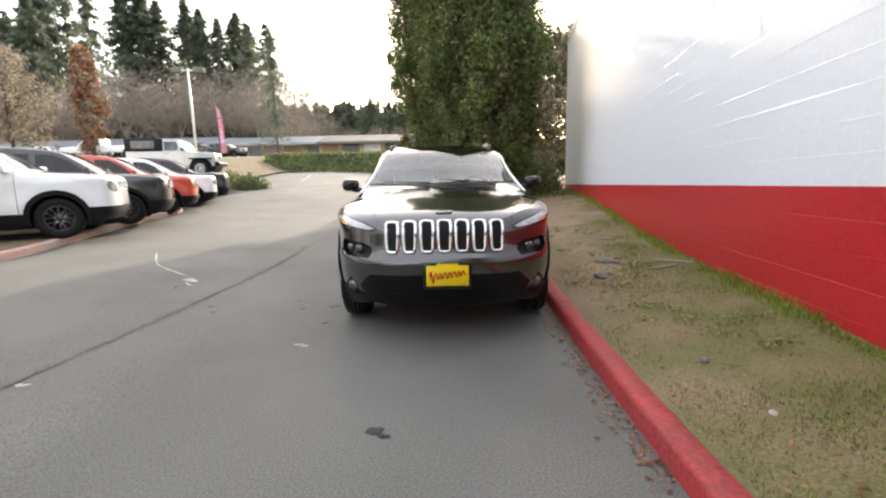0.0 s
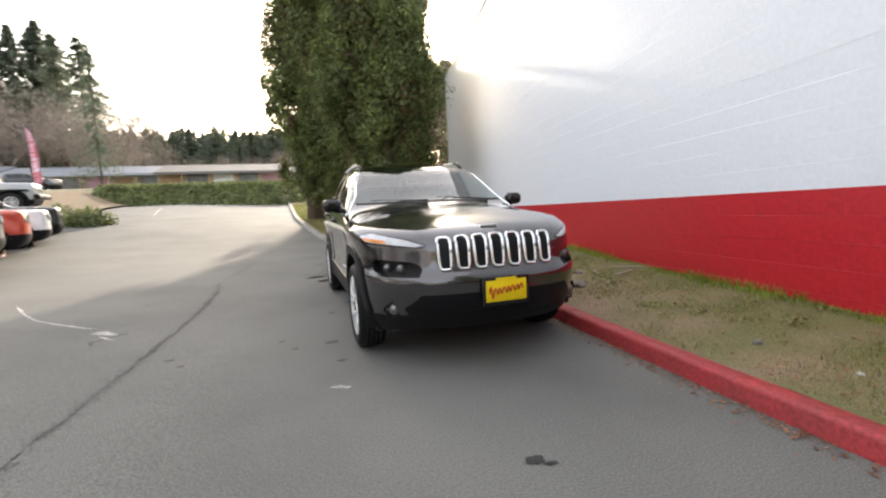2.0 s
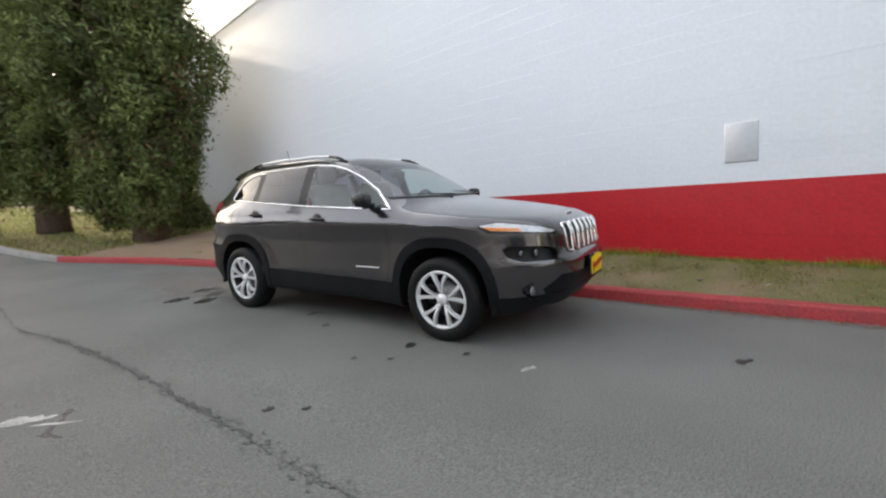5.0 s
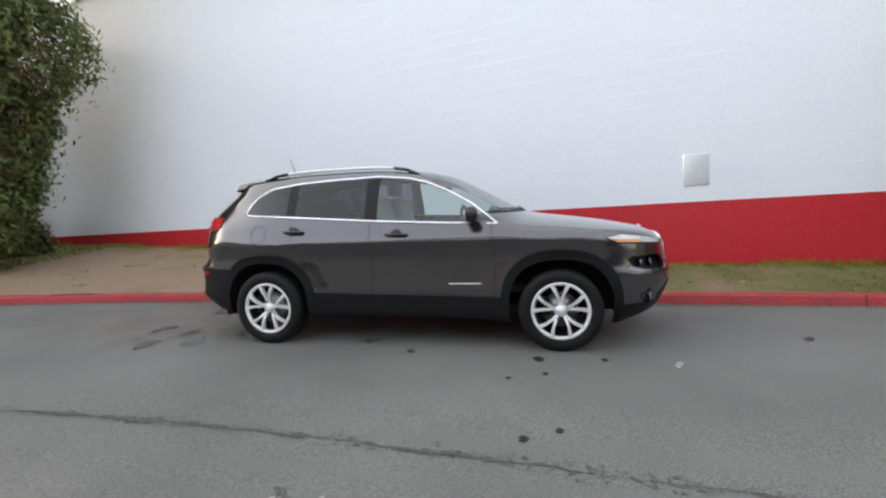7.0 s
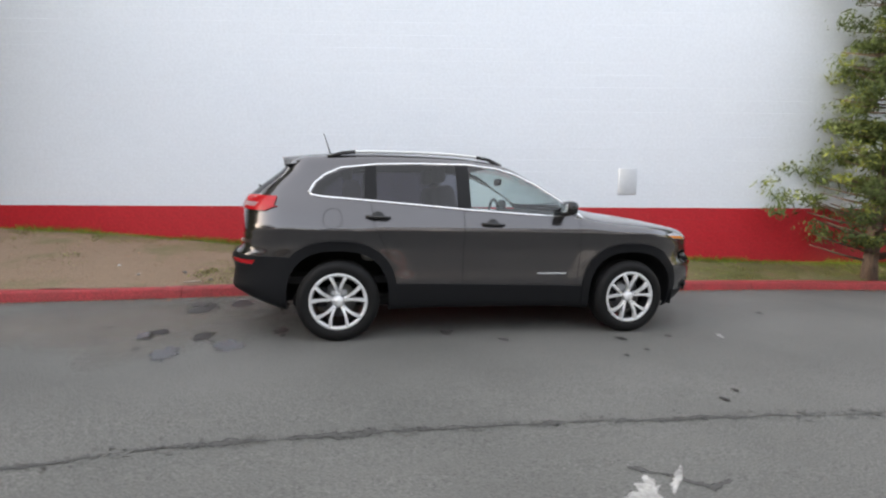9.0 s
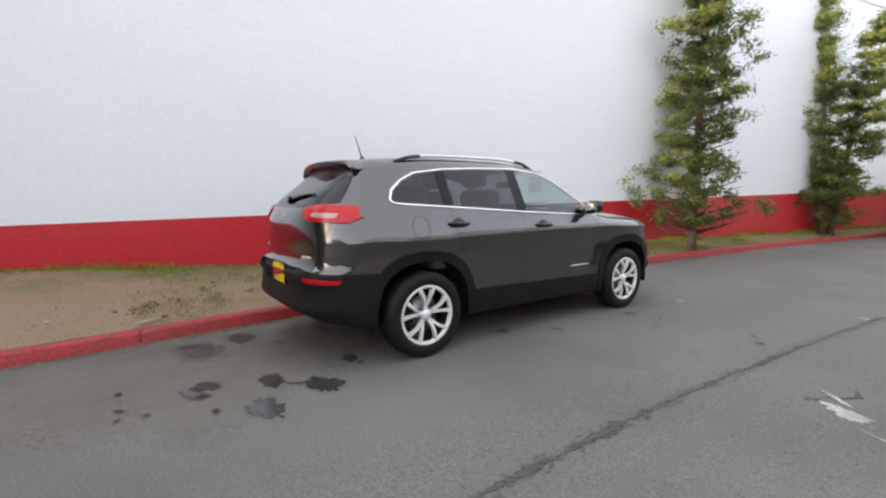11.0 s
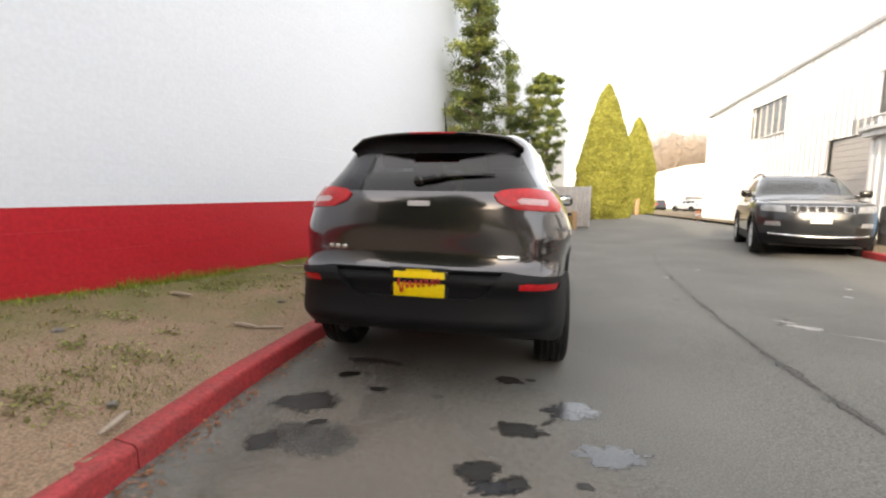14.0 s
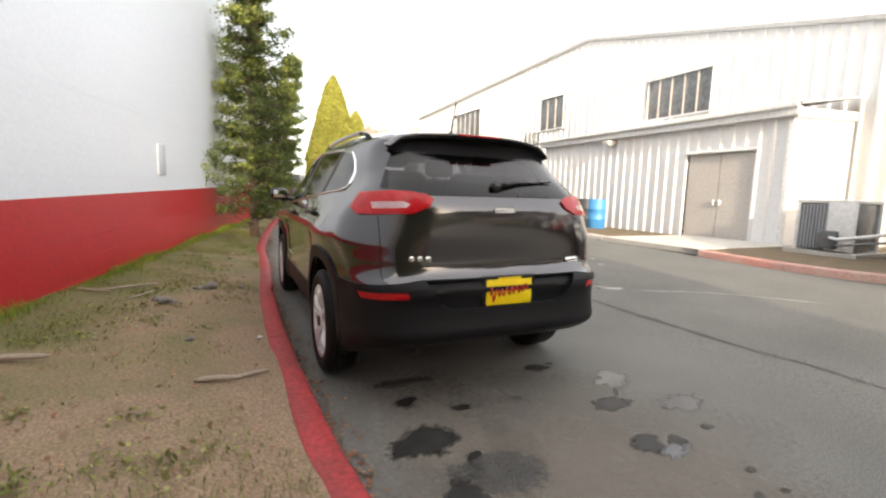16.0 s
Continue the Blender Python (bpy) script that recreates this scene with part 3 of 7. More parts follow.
def clump_tree(name, at, height, base, radius, clumps, leaves, size, mats, label, category, seed, lobes=0.25, trunk_r=0.25,
               shape=None, clump_r=0.35, inner=0.3, group="", droop=0.6, lean=(0, 0), aspect=0.45, tall=0.8, bright_top=0.0, whorls=0):
    """A tree whose crown is many clumps of small leaves hung round a tapered trunk with limbs."""
    rng = np.random.default_rng(seed)
    pr = random.Random(seed)
    tree = thing(name, Matrix.Translation(at), label, category, group)
    b = tube([(0, 0, -0.3), (0.02, 0, base), (lean[0] * 0.4, lean[1] * 0.4, height * 0.55), (lean[0], lean[1], height * 0.97)], trunk_r, 10, taper=[1.25, 1, 0.6, 0.1])
    part("trunk", b, BARK, tree)
    shape = shape or (lambda t: 1)
    b = branch_set(bmesh.new(), base, height * 0.92, int(clumps * 0.35), lambda t: radius * shape(t) * 0.9, pr, 0.2, trunk_r * 0.22)
    part("limb", b, BARK, tree)
    cs, ns, picks = [], [], []
    for i in range(clumps):
        t = pr.random() ** 0.9
        if whorls:  # boughs stand in tiers
            t = min(0.999, max(0.0, (int(t * whorls) + 0.5 + pr.gauss(0, 0.16)) / whorls))
        z = base + (height - base) * t
        a = pr.uniform(0, 2 * math.pi)
        wob = 1 + lobes * math.sin(3 * a + 5 * t + seed) * math.cos(7 * t + seed) + lobes * 0.7 * noise.noise((math.cos(a) * 2, math.sin(a) * 2, z * 0.9 + seed))
        r = radius * shape(t) * wob * (inner + (1 - inner) * math.sqrt(pr.random()))
        c = np.array((r * math.cos(a) + lean[0] * t, r * math.sin(a) + lean[1] * t, z + (0.35 * r if whorls else 0)))
        m = int(leaves * pr.uniform(0.6, 1.3))
        off = rng.normal(0, 0.6, (m, 3)) * clump_r * pr.uniform(0.6, 1.25) * np.array((1, 1, tall))
        cs.append(c + off)
        ns.append(off / clump_r + np.array((math.cos(a), math.sin(a), 0.35)) * 0.6)
        # shade put into colour: inner clumps draw darker foliage, outer and upper ones lighter
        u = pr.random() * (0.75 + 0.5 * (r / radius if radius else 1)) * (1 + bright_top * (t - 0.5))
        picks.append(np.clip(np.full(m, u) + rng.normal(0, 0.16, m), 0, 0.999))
    c, n, pick = np.concatenate(cs), np.concatenate(ns), np.concatenate(picks)
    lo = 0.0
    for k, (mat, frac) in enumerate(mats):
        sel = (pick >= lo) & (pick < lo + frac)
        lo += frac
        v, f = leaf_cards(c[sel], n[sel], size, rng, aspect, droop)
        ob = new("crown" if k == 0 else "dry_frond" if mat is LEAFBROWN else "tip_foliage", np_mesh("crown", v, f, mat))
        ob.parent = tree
    return tree


def column(t):
    return min(1.0, 0.55 + 2.2 * t) * (1 - max(0, t - 0.6) ** 1.6 * 3.0) if t < 0.98 else 0.15


# lighter green stands for sunlit outer tufts, deep green for the shaded inside
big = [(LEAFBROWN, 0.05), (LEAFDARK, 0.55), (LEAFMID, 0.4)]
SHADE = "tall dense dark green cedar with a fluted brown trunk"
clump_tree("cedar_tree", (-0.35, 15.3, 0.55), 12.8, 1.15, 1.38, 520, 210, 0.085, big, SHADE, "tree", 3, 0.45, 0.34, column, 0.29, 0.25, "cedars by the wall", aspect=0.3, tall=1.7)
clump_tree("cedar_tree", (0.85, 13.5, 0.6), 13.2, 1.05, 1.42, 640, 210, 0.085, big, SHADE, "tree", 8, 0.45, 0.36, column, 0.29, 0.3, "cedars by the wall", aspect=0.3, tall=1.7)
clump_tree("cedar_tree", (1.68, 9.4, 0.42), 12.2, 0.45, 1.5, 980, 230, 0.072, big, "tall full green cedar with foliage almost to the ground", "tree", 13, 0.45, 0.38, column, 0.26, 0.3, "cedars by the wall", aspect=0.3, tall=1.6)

def ragged(t):
    return (1.02 - t) ** 0.45 * (0.8 + 0.3 * math.sin(19 * t) * math.sin(5 * t + 1)) + 0.04


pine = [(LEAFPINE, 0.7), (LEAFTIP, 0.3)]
PINE = "shaggy open pine with yellow-green tips against the wall"
PG = "pines along the wall"
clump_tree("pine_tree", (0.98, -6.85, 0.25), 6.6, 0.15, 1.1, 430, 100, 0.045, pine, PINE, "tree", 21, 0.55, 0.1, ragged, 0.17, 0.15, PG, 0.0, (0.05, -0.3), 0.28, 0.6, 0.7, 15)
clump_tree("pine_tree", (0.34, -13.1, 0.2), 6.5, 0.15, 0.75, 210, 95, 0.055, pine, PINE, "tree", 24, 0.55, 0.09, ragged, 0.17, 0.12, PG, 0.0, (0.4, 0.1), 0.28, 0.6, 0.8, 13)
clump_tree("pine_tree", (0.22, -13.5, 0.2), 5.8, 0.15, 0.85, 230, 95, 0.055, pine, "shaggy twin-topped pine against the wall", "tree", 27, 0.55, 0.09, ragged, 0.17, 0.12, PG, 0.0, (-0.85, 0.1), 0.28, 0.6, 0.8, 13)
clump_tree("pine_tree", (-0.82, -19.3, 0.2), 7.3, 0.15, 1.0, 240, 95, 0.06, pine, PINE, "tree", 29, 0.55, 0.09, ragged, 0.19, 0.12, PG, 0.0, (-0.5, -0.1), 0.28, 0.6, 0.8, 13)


def clipped(name, at, height, radius, hedge_h, seed):
    """A clipped golden conifer: a straight-sided base with a cone on it."""
    rng = np.random.default_rng(seed)
    tree = thing(name, Matrix.Translation(at), "golden clipped cypress with a pointed top over a broad base", "tree", "clipped cypresses")
    part("trunk", tube([(0, 0, -0.2), (0, 0, height * 0.8)], 0.2, 8, taper=[1, 0.3]), BARK, tree)
    n = 52000
    t = rng.random(n)
    z = t * height
    r = np.where(z < hedge_h, radius * (0.97 + 0.03 * np.sin(z)), radius * 1.02 * np.clip(1 - (z - hedge_h) / (height - hedge_h), 0, 1) ** 0.7)
    keep = rng.random(n) < (0.25 + 0.75 * r / radius)
    a = rng.random(n) * 2 * np.pi
    r = r * (0.9 + 0.12 * rng.random(n)) + 0.05 * np.sin(5 * a + z) + 0.03 * np.sin(4 * z + 3 * a)
    c = np.stack([r * np.cos(a), r * np.sin(a), z], 1)[keep]
    nn = np.stack([np.cos(a), np.sin(a), 0.3 + 0 * a], 1)[keep]
    v, f = leaf_cards(c, nn, 0.085, rng, jitter=0.9)
    new("crown", np_mesh("crown", v, f, LEAFGOLD)).parent = tree
    b = lathe([(radius * 0.9, 0), (radius * 0.9, hedge_h), (radius * 0.6, hedge_h + (height - hedge_h) * 0.4), (radius * 0.35, hedge_h + (height - hedge_h) * 0.7), (0.05, height * 0.95)], 20, 'z')
    part("inner_crown", b, LEAFGOLD, tree)


clipped("cypress_tree", (-5.0, -28.2, 0.0), 9.2, 1.85, 3.4, 31)
clipped("cypress_tree", (-8.9, -37.5, 0.0), 8.6, 1.6, 3.7, 33)


def fir_mesh(seed, height=26.0, radius=3.0, tiers=44, mat=LEAFFAR, gap=0.25):
    """Drooping needle fans round a tall straight trunk; returns trunk and crown meshes."""
    rng = np.random.default_rng(seed)
    cs, ns = [], []
    for k in range(tiers):
        t = (k + rng.random() * 0.6) / tiers
        z = height * (0.16 + 0.84 * t)
        rr = radius * (1 - t) ** 0.8 * rng.uniform(0.4, 1.25) + 0.15
        for j in range(rng.integers(6, 10)):
            if rng.random() < gap:
                continue
            a = rng.random() * 2 * np.pi
            m = 30
            s = rng.random(m) ** 0.7
            p = np.stack([np.cos(a) * rr * s, np.sin(a) * rr * s, z - 0.3 * rr * s ** 2 + 0 * s], 1) + rng.normal(0, 0.08 + 0.035 * rr, (m, 3))
            cs.append(p)
            ns.append(np.tile((np.cos(a) * 0.4, np.sin(a) * 0.4, 0.8), (m, 1)))
    v, f = leaf_cards(np.concatenate(cs), np.concatenate(ns), 0.38, rng, aspect=0.26, droop=0.4, jitter=0.6)
    return np_mesh("crown", v, f, mat)


def bare_mesh(seed, height=12.0, spread=4.0):
    """A leafless tree: trunk, limbs and twigs."""
    pr = random.Random(seed)
    b = bmesh.new()

    def grow(p, d, ln, r, depth):
        q = p + d * ln
        mid = p + d * ln * 0.5 + Vector((pr.uniform(-1, 1), pr.uniform(-1, 1), 0)) * ln * 0.06
        tube([p, mid, q], r, 4 if depth > 1 else 6, b, taper=[1, 0.8, 0.6])
        if depth >= 4:
            return
        for i in range(3 if depth < 3 else 4):
            nd = (d + Vector((pr.uniform(-1, 1), pr.uniform(-1, 1), pr.uniform(-0.1, 0.5))) * 0.75).normalized()
            grow(p + d * ln * pr.uniform(0.55, 1), nd, ln * pr.uniform(0.55, 0.75), r * 0.55, depth + 1)
    grow(Vector((0, 0, -0.3)), Vector((0, 0, 1)), height * 0.34, height * 0.014, 0)
    me = bpy.data.meshes.new("limbs")
    b.to_mesh(me)
    b.free()
    me.materials.append(TWIG)
    return me


def twig_mesh(seed, height=12.0):
    """The cloud of fine twigs that fills a leafless crown."""
    rng = np.random.default_rng(seed)
    n = 2600
    d = rng.normal(0, 1, (n, 3))
    d /= np.linalg.norm(d, axis=1)[:, None]
    r = rng.uniform(0.3, 1, n) ** 0.6
    lump = 1 + 0.25 * np.sin(4 * np.arctan2(d[:, 1], d[:, 0]) + seed) * np.cos(5 * d[:, 2])
    c = d * (r * lump)[:, None] * np.array((0.36, 0.36, 0.36)) * height + np.array((0, 0, height * 0.62))
    v, f = leaf_cards(c, d, 0.42, rng, 0.045, -0.6, 0.5)
    return np_mesh("twigs", v, f, TWIG)


def trunk_mesh(height, r):
    me = bpy.data.meshes.new("trunk")
    b = tube([(0, 0, -0.4), (0, 0, height * 0.5), (0, 0, height * 0.97)], r, 8, taper=[1, 0.6, 0.1])
    b.to_mesh(me)
    b.free()
    me.materials.append(BARK)
    return me


def woods():
    firs = []
    for s in range(4):
        t = thing("fir_tree", Matrix.Translation((0, -3000, 0)), "tall dark fir with drooping boughs and a bare lower trunk", "tree", "firs behind the shops")
        new("trunk", trunk_mesh(26, 0.4)).parent = t
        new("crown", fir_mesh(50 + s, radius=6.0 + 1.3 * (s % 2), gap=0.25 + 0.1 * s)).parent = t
        firs.append(t)
    bares = []
    for s in range(2):
        t = thing("bare_tree", Matrix.Translation((0, -3000, 0)), "leafless grey-brown deciduous tree", "tree", "bare trees behind the shops")
        new("limb", bare_mesh(70 + s)).parent = t
        new("twig_mass", twig_mesh(90 + s)).parent = t
        bares.append(t)
    rng = random.Random(9)
    used = set()

    def put(src, x, y, z, scale, wide=1.0):
        m = Matrix.Translation((x, y, z)) @ Matrix.Rotation(rng.uniform(0, 6.28), 4, 'Z')
        if src.name in used:
            o = copy_thing(src, m)
            o.scale = (scale * wide * rng.uniform(0.9, 1.15),) * 2 + (scale,)
        else:
            used.add(src.name)
            o = src
            o.matrix_world = m
            o.scale = (scale,) * 3
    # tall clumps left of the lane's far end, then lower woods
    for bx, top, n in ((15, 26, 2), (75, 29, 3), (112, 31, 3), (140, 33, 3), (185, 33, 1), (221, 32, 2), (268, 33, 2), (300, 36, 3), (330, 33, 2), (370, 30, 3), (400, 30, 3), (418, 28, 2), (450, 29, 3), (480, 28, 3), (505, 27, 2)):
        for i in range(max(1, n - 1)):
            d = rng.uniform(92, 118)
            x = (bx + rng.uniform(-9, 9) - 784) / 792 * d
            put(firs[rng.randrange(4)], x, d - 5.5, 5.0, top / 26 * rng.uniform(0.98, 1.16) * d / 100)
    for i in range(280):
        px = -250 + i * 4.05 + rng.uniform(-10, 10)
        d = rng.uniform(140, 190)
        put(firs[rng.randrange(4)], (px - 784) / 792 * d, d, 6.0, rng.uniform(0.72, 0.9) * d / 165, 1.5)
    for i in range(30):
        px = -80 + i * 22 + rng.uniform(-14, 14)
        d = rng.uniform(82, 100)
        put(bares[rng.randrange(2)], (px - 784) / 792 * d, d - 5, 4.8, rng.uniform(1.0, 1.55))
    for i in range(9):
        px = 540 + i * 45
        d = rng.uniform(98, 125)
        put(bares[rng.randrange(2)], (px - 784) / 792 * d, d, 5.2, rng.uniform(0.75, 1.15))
    put(firs[3], -23.5, 62, 3.9, 0.7, 0.6)
    # hill beyond the other end of the lane
    for i in range(22):
        x, y = -28 - rng.uniform(0, 38), -125 - rng.uniform(0, 50)
        put(bares[rng.randrange(2)], x, y, 0.2, rng.uniform(1.7, 2.5))
    for x, y, s in ((-30, -140, 0.8), (-42, -150, 0.6), (-24, -150, 0.65), (-60, -170, 0.7)):
        put(firs[rng.randrange(4)], x, y, 2.0, s)


woods()
clump_tree("tall_shrub", (5.7, 18.6, 1.1), 7.2, 0.3, 2.1, 240, 110, 0.11, [(LEAFHEDGE, 0.3), (LEAFPALE, 0.7)], "tall twiggy shrub with dry pale leaves behind the wall end", "shrub", 45, 0.35, 0.1,
           lambda t: math.sin(math.pi * min(1, 0.25 + 0.52 * t)) ** 0.6, 0.5, 0.25)
clump_tree("rust_leaf_tree", (-31.3, 36.5, 2.9), 10.0, 1.4, 1.05, 190, 55, 0.15, [(LEAFRUST, 0.85), (LEAFPALE, 0.15)], "narrow upright tree with dry rust-coloured leaves", "tree", 41, 0.3, 0.14,
           lambda t: math.sin(math.pi * min(1, 0.2 + 0.78 * t)) ** 0.7, 0.42, 0.3)
clump_tree("pale_leaf_tree", (-39, 37, 2.9), 10.4, 2.0, 3.2, 230, 40, 0.15, [(LEAFPALE, 1.0)], "rounded tree with sparse pale dry leaves", "tree", 43, 0.4, 0.15,
           lambda t: math.sin(math.pi * min(1, 0.15 + 0.8 * t)) ** 0.6, 0.6, 0.25)


# planted bank at the far end of the lane
def bank():
    def z(x, y):
        f = np.clip((y - 29.5) / 2.6, 0, 1)
        return 1.35 + (3.0 - 1.35) * f * f * (3 - 2 * f)
    tagged(sheet("bank", lambda y: (-14.0, 12.0), list(np.arange(29.5, 36, 0.4)), 40, z, LEAFHEDGE, 0.12), "low planted bank at the end of the lane", "bank", kind="structure")
    rng = np.random.default_rng(5)
    n = 15000
    x, y = rng.uniform(-14, 12, n), rng.uniform(29.6, 34, n)
    zz = z(x, y) + rng.uniform(0.02, 0.35, n)
    v, f = leaf_cards(np.stack([x, y, zz], 1), np.tile((0, -0.4, 0.8), (n, 1)), 0.14, rng)
    tagged(new("ivy", np_mesh("ivy", v, f, LEAFHEDGE)), "low ground-cover leaves on the bank", "ivy", kind="stuff")


bank()


def shrub(at, r, h, seed, mat=LEAFHEDGE, label="rounded low green shrub in a planter bed"):
    rng = np.random.default_rng(seed)
    t = thing("shrub", Matrix.Translation(at), label, "shrub", "shrubs")
    part("stem", branch_set(bmesh.new(), 0.02, h * 0.6, 9, lambda q: r * 0.8, random.Random(seed), 0.6, 0.02), BARK, t)
    n = int(2600 * r)
    d = rng.normal(0, 1, (n, 3))
    d /= np.linalg.norm(d, axis=1)[:, None]
    d[:, 2] = np.abs(d[:, 2])
    rad = rng.uniform(0.55, 1.0, n)[:, None] * (1 + 0.18 * np.sin(4 * np.arctan2(d[:, 1], d[:, 0])))[:, None]
    v, f = leaf_cards(d * rad * np.array((r, r, h)), d, 0.07, rng)
    new("leaves", np_mesh("leaves", v, f, mat)).parent = t


for k, (x, y, r, h) in enumerate(((-8.6, 15.2, 0.8, 0.7), (-9.9, 16.2, 0.8, 0.8), (3.9, 12.4, 1.0, 1.5), (3.2, 13.6, 1.1, 1.7), (3.3, 10.6, 0.7, 1.0))):
    shrub((x, y, float(RISE(y)) + 0.25 if x < 0 else 0.55), r, h, 60 + k)


# ---------------------------------------------------------------- white metal building and its annex
MAIN_K = -0.045


def main_x(y):
    return -11.6 + MAIN_K * (y + 10)


def corrugated(name, y0, y1, zb, ztop, xf, mat, parent, pitch=0.3, rib=0.035, holes=()):
    """Sheet wall facing the lane, with trapezoid ribs; holes are (y0, y1, z0, z1)."""
    verts, faces = [], []
    ys = []
    n = int((y1 - y0) / pitch)
    for i in range(n):
        a = y0 + i * pitch
        ys += [(a, 0.0), (a + pitch * 0.68, 0.0), (a + pitch * 0.76, rib), (a + pitch * 0.92, rib)]
    ys.append((y0 + n * pitch, 0.0))

    def strip(a, b, za, zb2):
        k = len(verts)
        (ya, oa), (yb, ob) = a, b
        verts.extend([(xf(ya) + oa, ya, za(ya)), (xf(yb) + ob, yb, za(yb)), (xf(yb) + ob, yb, zb2(yb)), (xf(ya) + oa, ya, zb2(ya))])
        faces.append((k, k + 1, k + 2, k + 3))
    for a, b in zip(ys, ys[1:]):
        ym = (a[0] + b[0]) / 2
        spans = [(zb, ztop)]
        for h in holes:
            if h[0] <= ym <= h[1]:
                new_spans = []
                for lo, hi in spans:
                    new_spans.append((lo, (lambda q, w=h[2]: w)))
                    new_spans.append(((lambda q, w=h[3]: w), hi))
                spans = new_spans
        for lo, hi in spans:
            if lo(ym) < hi(ym) - 0.01:
                strip(a, b, lo, hi)
    me = mesh_from(name, verts, faces, mat)
    ob = new(name, me)
    ob.parent = parent
    return ob


building = thing("metal_building", None, "white corrugated metal building with a low gable and grey windows", "building")
gable = lambda y: float(np.interp(y, [-26.4, -10.2, 4], [6.6, 7.5, 4.35]))
MAIN_WIN = ((-21.2, -18.2, 4.48, 6.05), (-14.2, -11.45, 4.22, 5.62), (-7.35, -5.0, 3.98, 5.30))
ROLL = (-15.25, -13.0, 0.0, 3.68)
corrugated("wall", -26.4, 4.0, lambda y: 0.2, gable, main_x, SIDING, building, 0.33, 0.04, MAIN_WIN + (ROLL,))
for a, b, c, d in MAIN_WIN:
    x = main_x((a + b) / 2)
    win = part("window", box(0.04, b - a + 0.1, d - c + 0.1, (x - 0.06, (a + b) / 2, (c + d) / 2)), DARKGLASS, building, smooth=False)
    n = 5
    for i in range(n + 1):
        part("mullion", box(0.05, 0.035, d - c, (x - 0.02, a + (b - a) * i / n, (c + d) / 2), 0.006), SIDINGTRIM if i in (0, n) else DOORGREY, win, smooth=False)
    part("window_frame", box(0.09, b - a + 0.1, 0.06, (x, (a + b) / 2, d), 0.006), SIDINGTRIM, win, smooth=False)
    part("window_sill", box(0.11, b - a + 0.14, 0.05, (x + 0.01, (a + b) / 2, c - 0.02), 0.006), SIDINGTRIM, win, smooth=False)
roll = part("roller_door", box(0.05, 2.25, 3.5, (main_x(-14.1) - 0.1, -14.12, 1.9)), DOORGREY, building, "grey slatted roller door", smooth=False)
for i in range(16):
    part("slat", box(0.03, 2.23, 0.2, (main_x(-14.1) - 0.065, -14.12, 0.3 + 0.215 * i), 0.012), DOORGREY, roll, smooth=False)


def gable_trim():
    b = bmesh.new()
    for (ya, za), (yb, zb) in (((-26.5, 6.6), (-10.2, 7.5)), ((-10.2, 7.5), (4.1, 4.33))):
        tube([(main_x(ya) + 0.06, ya, za), (main_x(yb) + 0.06, yb, zb)], 0.11, 6, b)
    part("fascia", b, SIDINGTRIM, building, "pale roof edge trim", smooth=False)
    verts = [(main_x(y) + 0.12, y, z + 0.1) for y, z in ((-26.5, 6.6), (-10.2, 7.5), (4.1, 4.33))]
    verts += [(x - 26, y, z) for x, y, z in verts]
    new("roof", mesh_from("roof", verts, [(0, 1, 4, 3), (1, 2, 5, 4)], ROOFGREY)).parent = building
    b = box(26, 0.2, 6.4, (main_x(-26.4) - 13, -26.3, 3.3))
    part("wall", b, SIDING, building, smooth=False)
    b = box(26, 0.2, 4.2, (main_x(4) - 13, 3.9, 2.2))
    part("wall", b, SIDING, building, smooth=False)
    b = box(0.15, 0.15, 5.9, (main_x(-26.2) + 0.05, -26.35, 3.4))
    part("corner_trim", b, SIDINGTRIM, building, smooth=False)


gable_trim()

annex = thing("annex", None, "low white corrugated lean-to with a grey double door", "building")
DOOR = (-3.82, -2.12, 0.2, 2.42)
annex_x = lambda y: -9.5
corrugated("wall", -9.85, -1.42, lambda y: 0.2, lambda y: 3.1, annex_x, SIDING, annex, 0.3, 0.035, (DOOR,))
part("wall", box(2.3, 0.12, 2.95, (-10.62, -1.42, 1.68)), SIDING, annex, "plain white end wall", smooth=False)
part("wall", box(2.3, 0.12, 2.95, (-10.62, -9.85, 1.68)), SIDING, annex, "plain white end wall", smooth=False)
part("corner_trim", box(0.1, 0.1, 2.9, (-9.46, -1.42, 1.65), 0.01), SIDINGTRIM, annex, smooth=False)
part("fascia", box(0.16, 8.75, 0.2, (-9.36, -5.62, 3.17), 0.02), SIDINGTRIM, annex, "white gutter board", smooth=False)
part("gutter", box(0.12, 8.8, 0.1, (-9.24, -5.62, 3.28), 0.02), SIDINGTRIM, annex, smooth=False)
part("roof", box(2.6, 8.9, 0.05, (-10.5, -5.62, 3.5), rot=(0, 9, 0)), ROOFGREY, annex, smooth=False)
part("fascia", box(2.35, 0.08, 0.2, (-10.55, -1.33, 3.2), rot=(0, 3, 0)), SIDINGTRIM, annex, smooth=False)
dbl = part("door_frame", box(0.06, 1.78, 2.26, (-9.6, -2.97, 1.33)), SIDINGTRIM, annex, smooth=False)
for yy, lab in ((-3.39, ""), (-2.55, "")):
    leaf = part("door", box(0.05, 0.82, 2.16, (-9.55, yy, 1.32), 0.006), DOORGREY, annex, "grey painted metal door leaf", smooth=False)
    part("door_handle", box(0.06, 0.03, 0.14, (-9.5, yy + (0.34 if yy < -3 else -0.34), 1.2), 0.01), SIDINGTRIM, leaf)
part("lintel", box(0.12, 1.8, 0.06, (-9.48, -2.97, 2.45), 0.008), SIDINGTRIM, annex, smooth=False)
